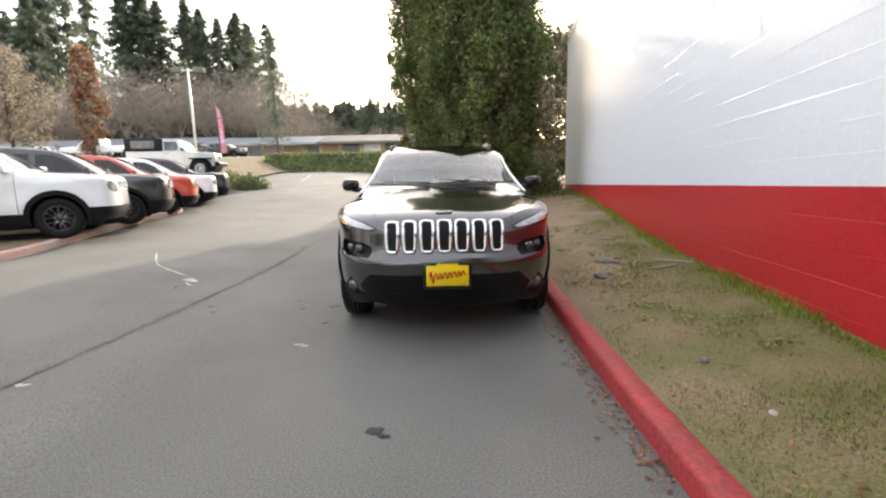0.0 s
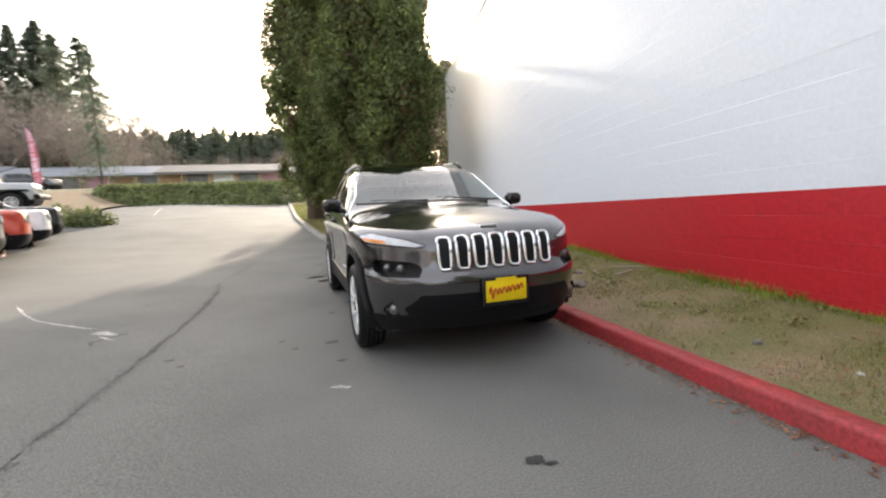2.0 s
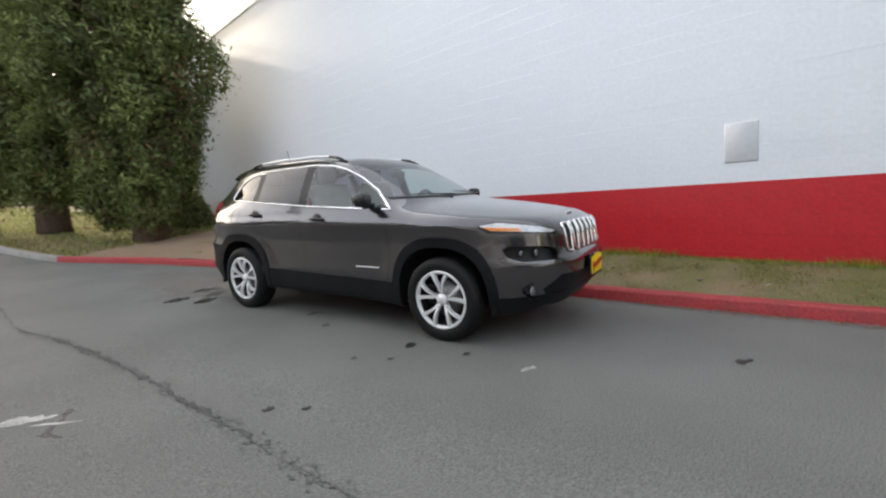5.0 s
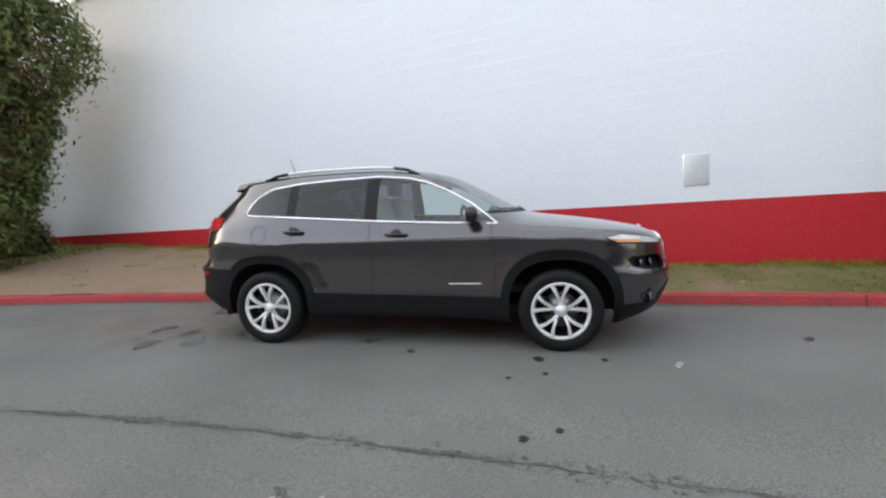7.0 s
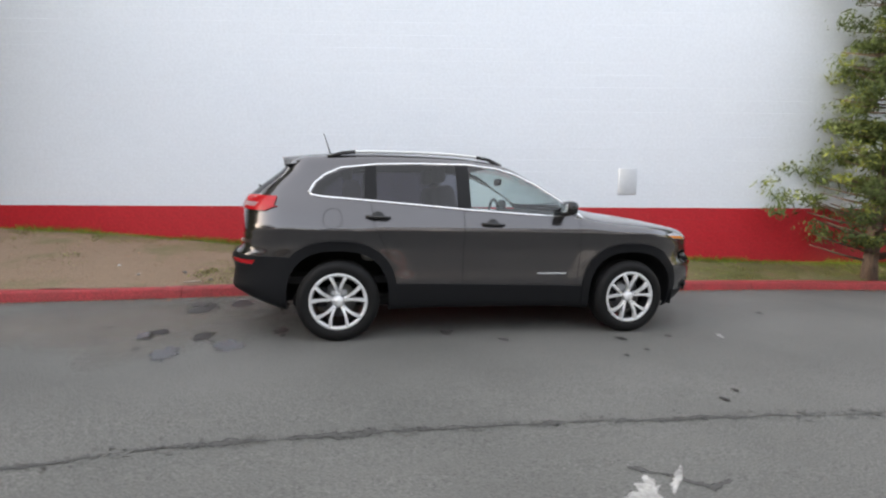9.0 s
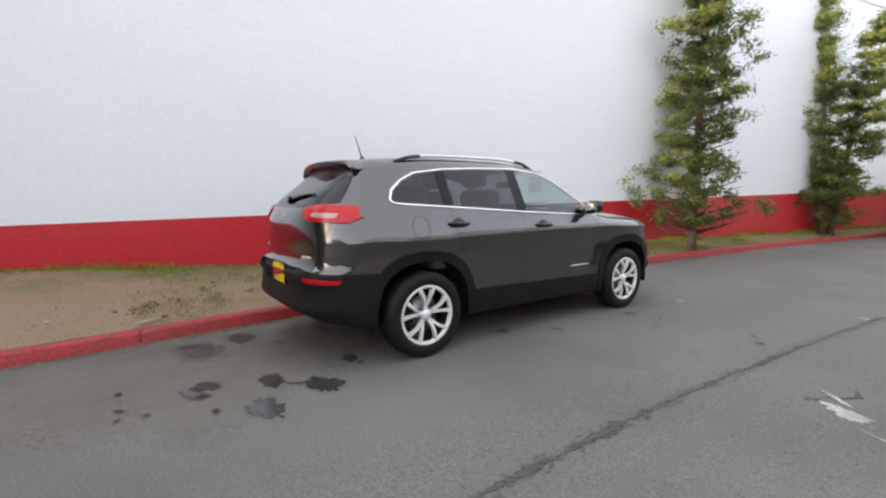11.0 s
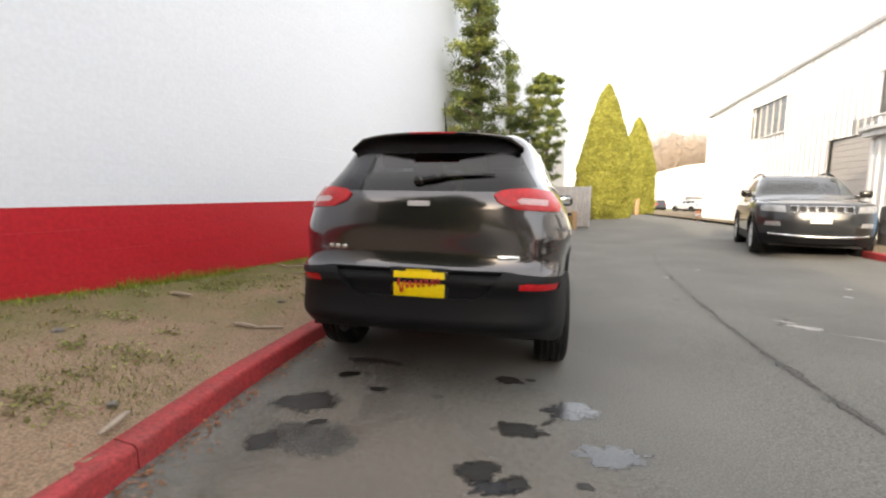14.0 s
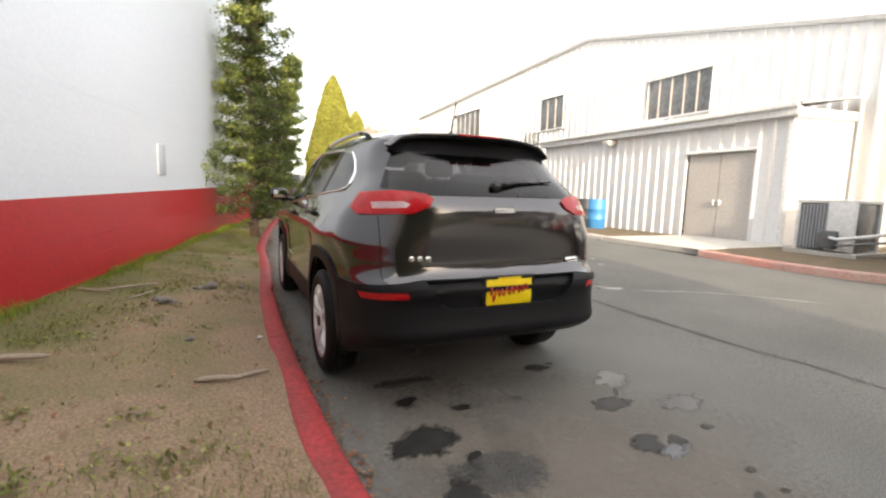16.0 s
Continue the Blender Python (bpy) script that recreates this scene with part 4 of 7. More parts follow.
lamp = thing("wall_lamp", Matrix.Translation((-9.3, -6.5, 2.96)), "small beige box lamp under the gutter", "lamp")
part("housing", box(0.26, 0.34, 0.13, (0, 0, 0), 0.03), CONCRETE, lamp)
part("lens", box(0.2, 0.28, 0.03, (0.02, 0, -0.07), 0.01), SIDINGTRIM, lamp)
tagged(part("pavement", box(3.0, 2.5, 0.12, (-8.0, -2.4, 0.27), 0.01), CONCRETE, None, smooth=False), "pale concrete slab in front of the grey door", "pavement", kind="structure")


def condenser(at):
    t = thing("air_conditioner", at, "grey outdoor condenser unit with slatted coil sides on a slab", "air conditioner")
    part("slab", box(1.15, 1.15, 0.08, (0, 0, 0.04), 0.01), CONCRETE, t, smooth=False)
    part("case", box(0.86, 0.86, 0.86, (0, 0, 0.53), 0.03), DARKGLASS, t)
    for i in range(16):
        o = -0.4 + 0.8 * i / 15
        part("slat", box(0.03, 0.022, 0.8, (0.44, o, 0.53), 0.005), VENTGREY, t, smooth=False)
        part("slat", box(0.022, 0.03, 0.8, (o, -0.44, 0.53), 0.005), VENTGREY, t, smooth=False)
    part("lid", box(0.93, 0.93, 0.07, (0, 0, 0.98), 0.02), SIDINGTRIM, t)
    for sx in (-1, 1):
        for sy in (-1, 1):
            part("corner_post", box(0.06, 0.06, 0.9, (0.43 * sx, 0.43 * sy, 0.53), 0.01), SIDINGTRIM, t)
    part("access_panel", box(0.03, 0.4, 0.86, (0.46, 0.25, 0.53), 0.01), SIDINGTRIM, t)
    part("valve_box", box(0.1, 0.3, 0.32, (0.5, 0.1, 0.3), 0.02), DARKGLASS, t)
    part("pipe", tube([(0.5, 0.1, 0.35), (0.62, 0.3, 0.32), (0.6, 0.7, 0.4), (0.2, 1.0, 0.5), (-0.8, 1.1, 0.6)], 0.03, 8), SIDINGTRIM, t)
    part("pipe", tube([(0.5, 0.2, 0.25), (0.7, 0.35, 0.22), (0.68, 0.8, 0.3), (0.2, 1.2, 0.4), (-0.8, 1.3, 0.5)], 0.022, 8), DARKGLASS, t)


# ---------------------------------------------------------------- strip of shops across the street
SHOPWALL = material("tan_shop_wall", (0.42, 0.33, 0.24), 0.8, second=(0.3, 0.24, 0.19), scale=0.4, amount=0.8, fine=6)
SHOPWOOD = material("orange_wood_panel", (0.36, 0.22, 0.12), 0.7, scale=1, fine=8)
SHOPPINK = material("pink_shop_front", (0.5, 0.28, 0.33), 0.7, scale=1, fine=8)
SHOPDARK = material("weathered_brown_shingle_roof", (0.16, 0.15, 0.14), 0.85, second=(0.11, 0.1, 0.095), scale=0.4, amount=0.7, fine=6)
# grey roof with the sky's pale blue reflection put into its colour
SHOPROOF = material("sky_tinted_grey_shop_roof", (0.2, 0.215, 0.24), 0.7, second=(0.16, 0.17, 0.19), scale=0.3, amount=0.6, fine=5)


def shops():
    z0 = 4.35
    for k, (x0, x1, d, roofz, wallm) in enumerate(((-92, -62, 72, 3.9, SHOPWALL), (-62, -38, 71, 3.9, SHOPWALL), (-38, -18.5, 70, 3.6, SHOPWALL), (-18.5, -2, 66, 3.3, SHOPWALL), (-2, 14, 68, 3.1, SHOPWALL))):
        s = thing("shop_building", Matrix.Translation(((x0 + x1) / 2, d, z0)), "low shop building with a long pale roof and dark fronts", "building", "shops across the street")
        w = x1 - x0
        part("wall", box(w, 9, roofz - 0.9, (0, 4.6, (roofz - 0.9) / 2)), wallm, s, smooth=False)
        b = bmesh.new()
        vs = [b.verts.new(p) for p in ((-w / 2, -1.6, roofz - 1.0), (w / 2, -1.6, roofz - 1.0), (w / 2, 5, roofz + 0.55), (-w / 2, 5, roofz + 0.55), (w / 2, 10, roofz - 0.6), (-w / 2, 10, roofz - 0.6))]
        b.faces.new(vs[:4])
        b.faces.new((vs[3], vs[2], vs[4], vs[5]))
        part("roof", b, SHOPROOF if k < 3 else SHOPDARK, s, smooth=False)
        part("fascia", box(w, 0.2, 0.35, (0, -1.6, roofz - 1.1), 0.02), SHOPDARK if k % 2 else ROOFGREY, s, smooth=False)
        n = int(w / 3.2)
        for i in range(n):
            x = -w / 2 + (i + 0.5) * w / n
            kind = (i * 7 + k * 3) % 5
            mat = (DARKGLASS, DARKGLASS, SHOPPINK, SIDINGTRIM, SHOPWOOD)[kind]
            win = part("window", box(w / n * 0.78, 0.1, 1.9, (x, 0.06, 1.25)), mat, s, smooth=False)
            part("window_frame", box(w / n * 0.84, 0.08, 0.12, (x, 0.0, 2.24)), SIDINGTRIM, win, smooth=False)
            part("post", box(0.16, 0.16, roofz - 1.1, (x + w / n / 2, -1.45, (roofz - 1.1) / 2)), SHOPWOOD, s, smooth=False)


shops()


def white_shed():
    t = thing("white_building", Matrix.Translation((-24, -78, 0)), "plain white gabled building far beyond the lane", "building")
    b = prism([(-4.2, 0), (4.2, 0), (4.2, 6.4), (0, 7.6), (-4.2, 8.2)], -12)
    part("wall", b, SIDING, t, smooth=False)
    part("door", box(3.0, 0.1, 2.6, (-2.2, 0.05, 1.3)), DARKGLASS, t, smooth=False)


white_shed()


def street_lamp(at, h):
    t = thing("street_lamp", Matrix.Translation(at), "tall pale lot lamp with two brown box heads on a pole", "street lamp")
    part("base", lathe([(0.28, 0), (0.28, 0.6), (0.24, 0.65)], 16, 'z'), CONCRETE, t)
    part("pole", tube([(0, 0, 0.5), (0, 0, h)], 0.1, 10, taper=[1, 0.75]), SIDINGTRIM, t)
    part("arm", tube([(-1.1, 0, h - 0.15), (1.1, 0, h - 0.15)], 0.05, 8), SIDINGTRIM, t)
    for sx in (-1, 1):
        part("lamp_head", box(0.75, 0.5, 0.4, (0.85 * sx, 0, h - 0.15), 0.05), SHOPDARK, t, "brown box lamp head")


street_lamp((-18.9, 30.5, 2.8), 6.9)
FLAGRED = material("striped_flag_cloth", (0.5, 0.2, 0.25), 0.8, second=(0.55, 0.56, 0.68), scale=2.4, amount=1.0, fine=6, stretch=(0.6, 1, 2.5))


def feather_flag(at, h):
    t = thing("feather_flag", Matrix.Translation(at), "tall curved red white and blue feather banner on a pole", "flag")
    part("pole", tube([(0, 0, 0), (0, 0, h * 0.75), (-0.1, 0, h * 0.95), (-0.3, 0, h)], 0.025, 6), DARKGLASS, t)
    b = bmesh.new()
    rows = []
    for i in range(20):
        f = i / 19
        z = h * (0.18 + 0.82 * f)
        wd = 0.55 * (1 - 0.55 * f ** 3) * (0.9 if f < 0.97 else 0.3)
        rows.append([b.verts.new((-0.02 - 0.3 * max(0, f - 0.8) * 5 * 0.3 + wd * s * 0.9, 0.04 * math.sin(6 * f + 3 * s), z - 0.25 * s * f)) for s in (0, 0.5, 1)])
    for ra, rb in zip(rows, rows[1:]):
        for i in range(2):
            b.faces.new((ra[i], ra[i + 1], rb[i + 1], rb[i]))
    r = bmesh.ops.solidify(b, geom=b.faces[:], thickness=0.006)
    part("banner", b, FLAGRED, t)


feather_flag((-14.2, 24.5, 2.3), 3.9)

# ---------------------------------------------------------------- cars
def paint(name, color, metal=0.6, rough=0.28):
    return material(name, color, rough, metal, second=tuple(c * 0.94 for c in color), scale=2, amount=0.4, fine=900, bump=0.0, coat=1.0, spread=0.06)


PAINT_GREY = paint("granite_grey_metallic_paint", (0.092, 0.089, 0.094), 0.85, 0.16)
PAINT_DARK = paint("dark_grey_metallic_paint", (0.032, 0.034, 0.038), 0.6)
PAINT_WHITE = paint("white_car_paint", (0.75, 0.76, 0.77), 0.0, 0.35)
PAINT_BLACK = paint("black_car_paint", (0.02, 0.021, 0.024), 0.2)
PAINT_RED = paint("orange_red_car_paint", (0.55, 0.06, 0.03), 0.0)
PAINT_SILVER = paint("pale_grey_car_paint", (0.42, 0.44, 0.46), 0.3)
PLASTIC = material("black_grained_plastic", (0.009, 0.0095, 0.011), 0.45, scale=5, amount=0.3, fine=300, bump=0.08, depth=0.001, spec=0.16)
GLOSSBLACK = material("gloss_black_trim", (0.012, 0.012, 0.013), 0.15, scale=5, amount=0.2, bump=0.0)
RUBBER = material("tyre_rubber", (0.009, 0.009, 0.0095), 0.6, scale=12, amount=0.5, fine=150, bump=0.2, depth=0.002, spec=0.2)
ALLOY = material("silver_alloy", (0.72, 0.73, 0.74), 0.38, 0.35, scale=6, amount=0.2, bump=0.0)
DARKALLOY = material("dark_alloy", (0.06, 0.06, 0.065), 0.35, 0.7, scale=6, amount=0.2, bump=0.0)
CHROME = material("bright_chrome", (0.85, 0.86, 0.87), 0.07, 1.0, scale=6, amount=0.05, bump=0.0)
STEEL = material("brake_disc_steel", (0.3, 0.3, 0.3), 0.4, 0.9, scale=10, amount=0.4, bump=0.0)
LAMPWHITE = material("lamp_reflector", (0.42, 0.43, 0.45), 0.18, 0.5, second=(0.25, 0.26, 0.27), scale=9, amount=0.6, bump=0.0, coat=1.0)
LAMPRED = material("red_lamp_lens", (0.5, 0.008, 0.014), 0.25, second=(0.36, 0.006, 0.01), scale=18, amount=0.7, bump=0.0, coat=0.3, spec=0.3)
LAMPPINK = material("clear_lamp_lens", (0.5, 0.36, 0.37), 0.12, second=(0.45, 0.2, 0.21), scale=5, amount=0.6, bump=0.0, coat=1.0)
AMBER = material("amber_lamp_lens", (0.7, 0.22, 0.02), 0.12, scale=18, amount=0.5, bump=0.0, coat=1.0)
PLATE = material("yellow_plate", (0.85, 0.62, 0.01), 0.4, scale=4, amount=0.2, bump=0.0)
PLATERED = material("red_script_print", (0.5, 0.02, 0.015), 0.4, scale=4, amount=0.2, bump=0.0)
SEATCLOTH = material("pale_seat_cloth", (0.3, 0.29, 0.28), 0.9, scale=8, amount=0.4, fine=200, bump=0.2)
CABIN = material("dark_cabin_plastic", (0.012, 0.012, 0.013), 0.7, scale=8, amount=0.3, fine=200, bump=0.1, spec=0.2)
CLEAR = glass("clear_car_glass", (0.74, 0.82, 0.8), 0.02, 1.75)
TINT = glass("dark_tinted_glass", (0.17, 0.16, 0.2), 0.02, 1.6)
REARGLASS = glass("dark_rear_glass", (0.12, 0.12, 0.15), 0.02, 1.5)
HEADLENS = material("clear_headlight_lens", (0.6, 0.61, 0.63), 0.2, 0.1, second=(0.3, 0.31, 0.33), scale=14, amount=0.6, bump=0.0, coat=1.0)
PODBLACK = material("black_lamp_recess", (0.008, 0.008, 0.009), 0.35, scale=5, amount=0.2, bump=0.0, spec=0.2)
SCREEN = glass("windscreen_glass", (0.62, 0.72, 0.72), 0.02, 2.0)
PROJECTOR = material("dim_projector_lens", (0.1, 0.105, 0.11), 0.12, 0.5, second=(0.2, 0.2, 0.21), scale=20, amount=0.8, bump=0.0, coat=1.0)
MIRROR = material("mirror_glass", (0.8, 0.85, 0.86), 0.02, 1.0, scale=3, amount=0.02, bump=0.0)


def smax(a, b, k):
    h = np.clip(0.5 + 0.5 * (a - b) / k, 0, 1)
    return b + (a - b) * h + k * h * (1 - h)


FLUSH = {"body", "window", "windscreen", "rear_window", "cowl", "pillar", "panel_gap", "lamp_bezel", "spoiler_underside"}


class Shell:
    """A car's outer skin as a smooth solid: top line, plan taper, side section, nose and tail."""

    def __init__(self, top, nose, tail, side, plan, house, nose_round, tail_round, bottom=spline([-2.4, -1.9, 0, 1.7, 2.0, 2.3], [0.26, 0.2, 0.22, 0.25, 0.34, 0.42]), crown=0.1, sweep=0.22, mid=0.0, flare=(), corner=(0.055, 0.06, 0.045)):
        self.top, self.nose, self.tail = soft(top, -2.8, 2.8, 0.09), soft(nose, 0.0, 2.0, 0.03), soft(tail, 0.0, 2.0, 0.025)
        self.side, self.plan, self.house = soft(side, 0.0, 2.0, 0.02), soft(plan, -2.8, 2.8, 0.2), soft(house, -2.8, 2.8, 0.2)
        self.flare, self.corner = flare, corner
        self.nose_round, self.tail_round, self.bottom, self.crown, self.sweep, self.mid = nose_round, tail_round, bottom, crown, sweep, mid

    def f(self, x, y, z):
        x = np.abs(x)
        hs = np.clip((z - 1.06) / 0.3, 0, 1)
        hs = hs * hs * (3 - 2 * hs)
        w = self.side(z) * self.plan(y) * (1 - hs * (1 - self.house(y)))
        for wy, wz, r, out in self.flare:  # swollen wings over the wheels
            q = np.hypot(y - wy, z - wz) - r
            w = w + out * np.clip(1 - (q / np.where(q < 0, 0.25, 0.2)) ** 2, 0, 1) ** 2
        s = x - w
        ye = y - self.sweep * x * x * np.clip((self.mid - y) / 0.5, 0, 1) * np.clip((y + 1.5) / 0.4, 0, 1)
        t = z - (self.top(ye) - self.crown * x ** 2.6)
        n = self.nose(z) + self.nose_round * x ** 4 - y
        r = y - (self.tail(z) - self.tail_round * x ** 4 * (0.7 + 0.5 * np.clip((z - 0.85) * 4, 0, 1)))
        b = self.bottom(y) - z
        v = smax(s, t, self.corner[0])
        v = smax(v, n, self.corner[1])
        v = smax(v, r, self.corner[2])
        return smax(v, b, 0.05)

    def project(self, m, p):
        lo, hi = np.zeros(len(p)), np.full(len(p), 1.6)
        d = p - m
        for _ in range(34):
            c = (lo + hi) / 2
            q = m + d * c[:, None]
            inside = self.f(q[:, 0], q[:, 1], q[:, 2]) < 0
            lo, hi = np.where(inside, c, lo), np.where(inside, hi, c)
        return m + d * ((lo + hi) / 2)[:, None]

    def cage(self, half, front, back, low, high, n):
        """Five sides of a box, thrown onto the skin."""
        ny, nx, nz = n
        ys = np.linspace(front, back, ny + 1)
        xs = np.linspace(-half, half, nx + 1)
        zs = np.linspace(low, high, nz + 1)
        verts, faces, index = [], [], {}

        def vid(x, y, z):
            k = (round(x, 5), round(y, 5), round(z, 5))
            if k not in index:
                index[k] = len(verts)
                verts.append((x, y, z))
            return index[k]

        def grid(us, vs, fn):
            for i in range(len(us) - 1):
                for j in range(len(vs) - 1):
                    faces.append([vid(*fn(us[i], vs[j])), vid(*fn(us[i + 1], vs[j])), vid(*fn(us[i + 1], vs[j + 1])), vid(*fn(us[i], vs[j + 1]))])
        grid(ys, zs, lambda a, b: (half, a, b))
        grid(ys, zs, lambda a, b: (-half, a, b))
        grid(xs, ys, lambda a, b: (a, b, high))
        grid(xs, zs, lambda a, b: (a, front, b))
        grid(xs, zs, lambda a, b: (a, back, b))
        p = np.array(verts)
        m = np.stack([0 * p[:, 0], np.clip(p[:, 1] * 0.86, front + 0.75, back - 0.7), np.clip(p[:, 2], 0.5, 0.82)], 1)
        q = self.project(m, p)
        b = bmesh.new()
        vs = [b.verts.new(c) for c in q]
        for f in faces:
            try:
                b.faces.new([vs[i] for i in f])
            except ValueError:
                pass
        bmesh.ops.remove_doubles(b, verts=b.verts[:], dist=0.0005)
        bmesh.ops.recalc_face_normals(b, faces=b.faces[:])
        return b

    def normals(self, p):
        """The skin's own outward directions at points near it."""
        e = 0.003
        g = np.stack([self.f(*(p + e * np.eye(3)[i]).T) - self.f(*(p - e * np.eye(3)[i]).T) for i in range(3)], 1)
        return g / (np.linalg.norm(g, axis=1)[:, None] + 1e-9)

    def shade(self, car):
        """Gives the flush parts of a car the skin's smooth normals."""
        for ob in car.children:
            if ob.type == 'MESH' and ob.name.split(".")[0] in FLUSH:
                me = ob.data
                p = np.empty(3 * len(me.vertices))
                me.vertices.foreach_get("co", p)
                me.normals_split_custom_set_from_vertices(self.normals(p.reshape(-1, 3)).tolist())

    def at_front(self, x, z):
        p = self.project(np.array([[x, -1.2, z]]), np.array([[x, -3.2, z]]))
        return Vector(p[0])

    def at_rear(self, x, z):
        p = self.project(np.array([[x, 1.2, z]]), np.array([[x, 3.2, z]]))
        return Vector(p[0])

    def at_side(self, y, z, sx=-1):
        p = self.project(np.array([[0.0, y, z]]), np.array([[1.5 * sx, y, z]]))
        return Vector(p[0])

    def at_top(self, x, y):
        p = self.project(np.array([[x, y, 0.7]]), np.array([[x, y, 2.4]]))
        return Vector(p[0])


def carve(b, poly, axes, test):
    """Cuts a convex outline into the skin along one axis; returns the faces inside it. axes: 0 yz, 1 xz, 2 xy."""
    cx = sum(p[0] for p in poly) / len(poly)
    cy = sum(p[1] for p in poly) / len(poly)
    rad = max(math.hypot(p[0] - cx, p[1] - cy) for p in poly) + 0.08

    def flat(v):
        return (v[1], v[2]) if axes == 0 else (v[0], v[2]) if axes == 1 else (v[0], v[1])
    live = [f for f in b.faces if test(f.calc_center_median()) and math.dist(flat(f.calc_center_median()), (cx, cy)) < rad + 0.1]
    n = len(poly)
    for i in range(n):
        (ax, ay), (bx, by) = poly[i], poly[(i + 1) % n]
        dx, dy = bx - ax, by - ay
        nx, ny = dy, -dx
        if (cx - ax) * nx + (cy - ay) * ny > 0:
            nx, ny = -nx, -ny
        if math.hypot(nx, ny) < 1e-6:
            continue
        no = {0: (0, nx, ny), 1: (nx, 0, ny), 2: (nx, ny, 0)}[axes]
        co = {0: (0, ax, ay), 1: (ax, 0, ay), 2: (ax, ay, 0)}[axes]
        geom = set(live)
        for f in live:
            geom.update(f.edges)
            geom.update(f.verts)
        r = bmesh.ops.bisect_plane(b, geom=list(geom), plane_co=co, plane_no=no, dist=1e-5)
        no = Vector(no)
        co = Vector(co)
        got = {f for f in r["geom"] if isinstance(f, bmesh.types.BMFace)} | {f for f in live if f.is_valid}
        live = [f for f in got if f.is_valid and (f.calc_center_median() - co).dot(no) < 1e-6]
    return live


def circle(y, z, r, n=28, squash=1.0, a0=0, a1=360):
    return [(y + r * math.cos(radians(a0 + (a1 - a0) * i / n)), z + r * squash * math.sin(radians(a0 + (a1 - a0) * i / n))) for i in range(n)]


def squircle(y, z, r, n=36, p=2.5):
    """A circle squared up a little, like a wheel opening."""
    out = []
    for i in range(n):
        a = 2 * math.pi * i / n
        k = r / (abs(math.cos(a)) ** p + abs(math.sin(a)) ** p) ** (1 / p)
        out.append((y + k * math.cos(a), z + k * math.sin(a)))
    return out


def pull(b, faces, name, mat, parent, label="", lift=0.0, drop=False):
    """Takes faces out of a skin as a part of their own, raised by lift with a rim round it."""
    faces = [f for f in faces if f.is_valid]
    keep = {}
    nb = bmesh.new()
    under = {}
    for f in faces if not drop else ():
        vs = []
        for v in f.verts:
            if v not in keep:
                keep[v] = nb.verts.new(v.co + v.normal * lift)
                under[keep[v]] = v.co - v.normal * 0.006
            vs.append(keep[v])
        try:
            nb.faces.new(vs)
        except ValueError:
            pass
    bmesh.ops.delete(b, geom=faces, context='FACES')
    if drop or not nb.faces:
        nb.free()
        return None
    if lift:
        foot = {}
        for e in [e for e in nb.edges if e.is_boundary]:
            quad = []
            for v in e.verts:
                if v not in foot:
                    foot[v] = nb.verts.new(under[v])
            p, q = e.verts
            nb.faces.new((p, q, foot[q], foot[p]))
        nb.normal_update()
        bmesh.ops.recalc_face_normals(nb, faces=nb.faces[:])
    ob = part(name, nb, mat, parent, label)
    return sharp(ob, 50) if lift else ob


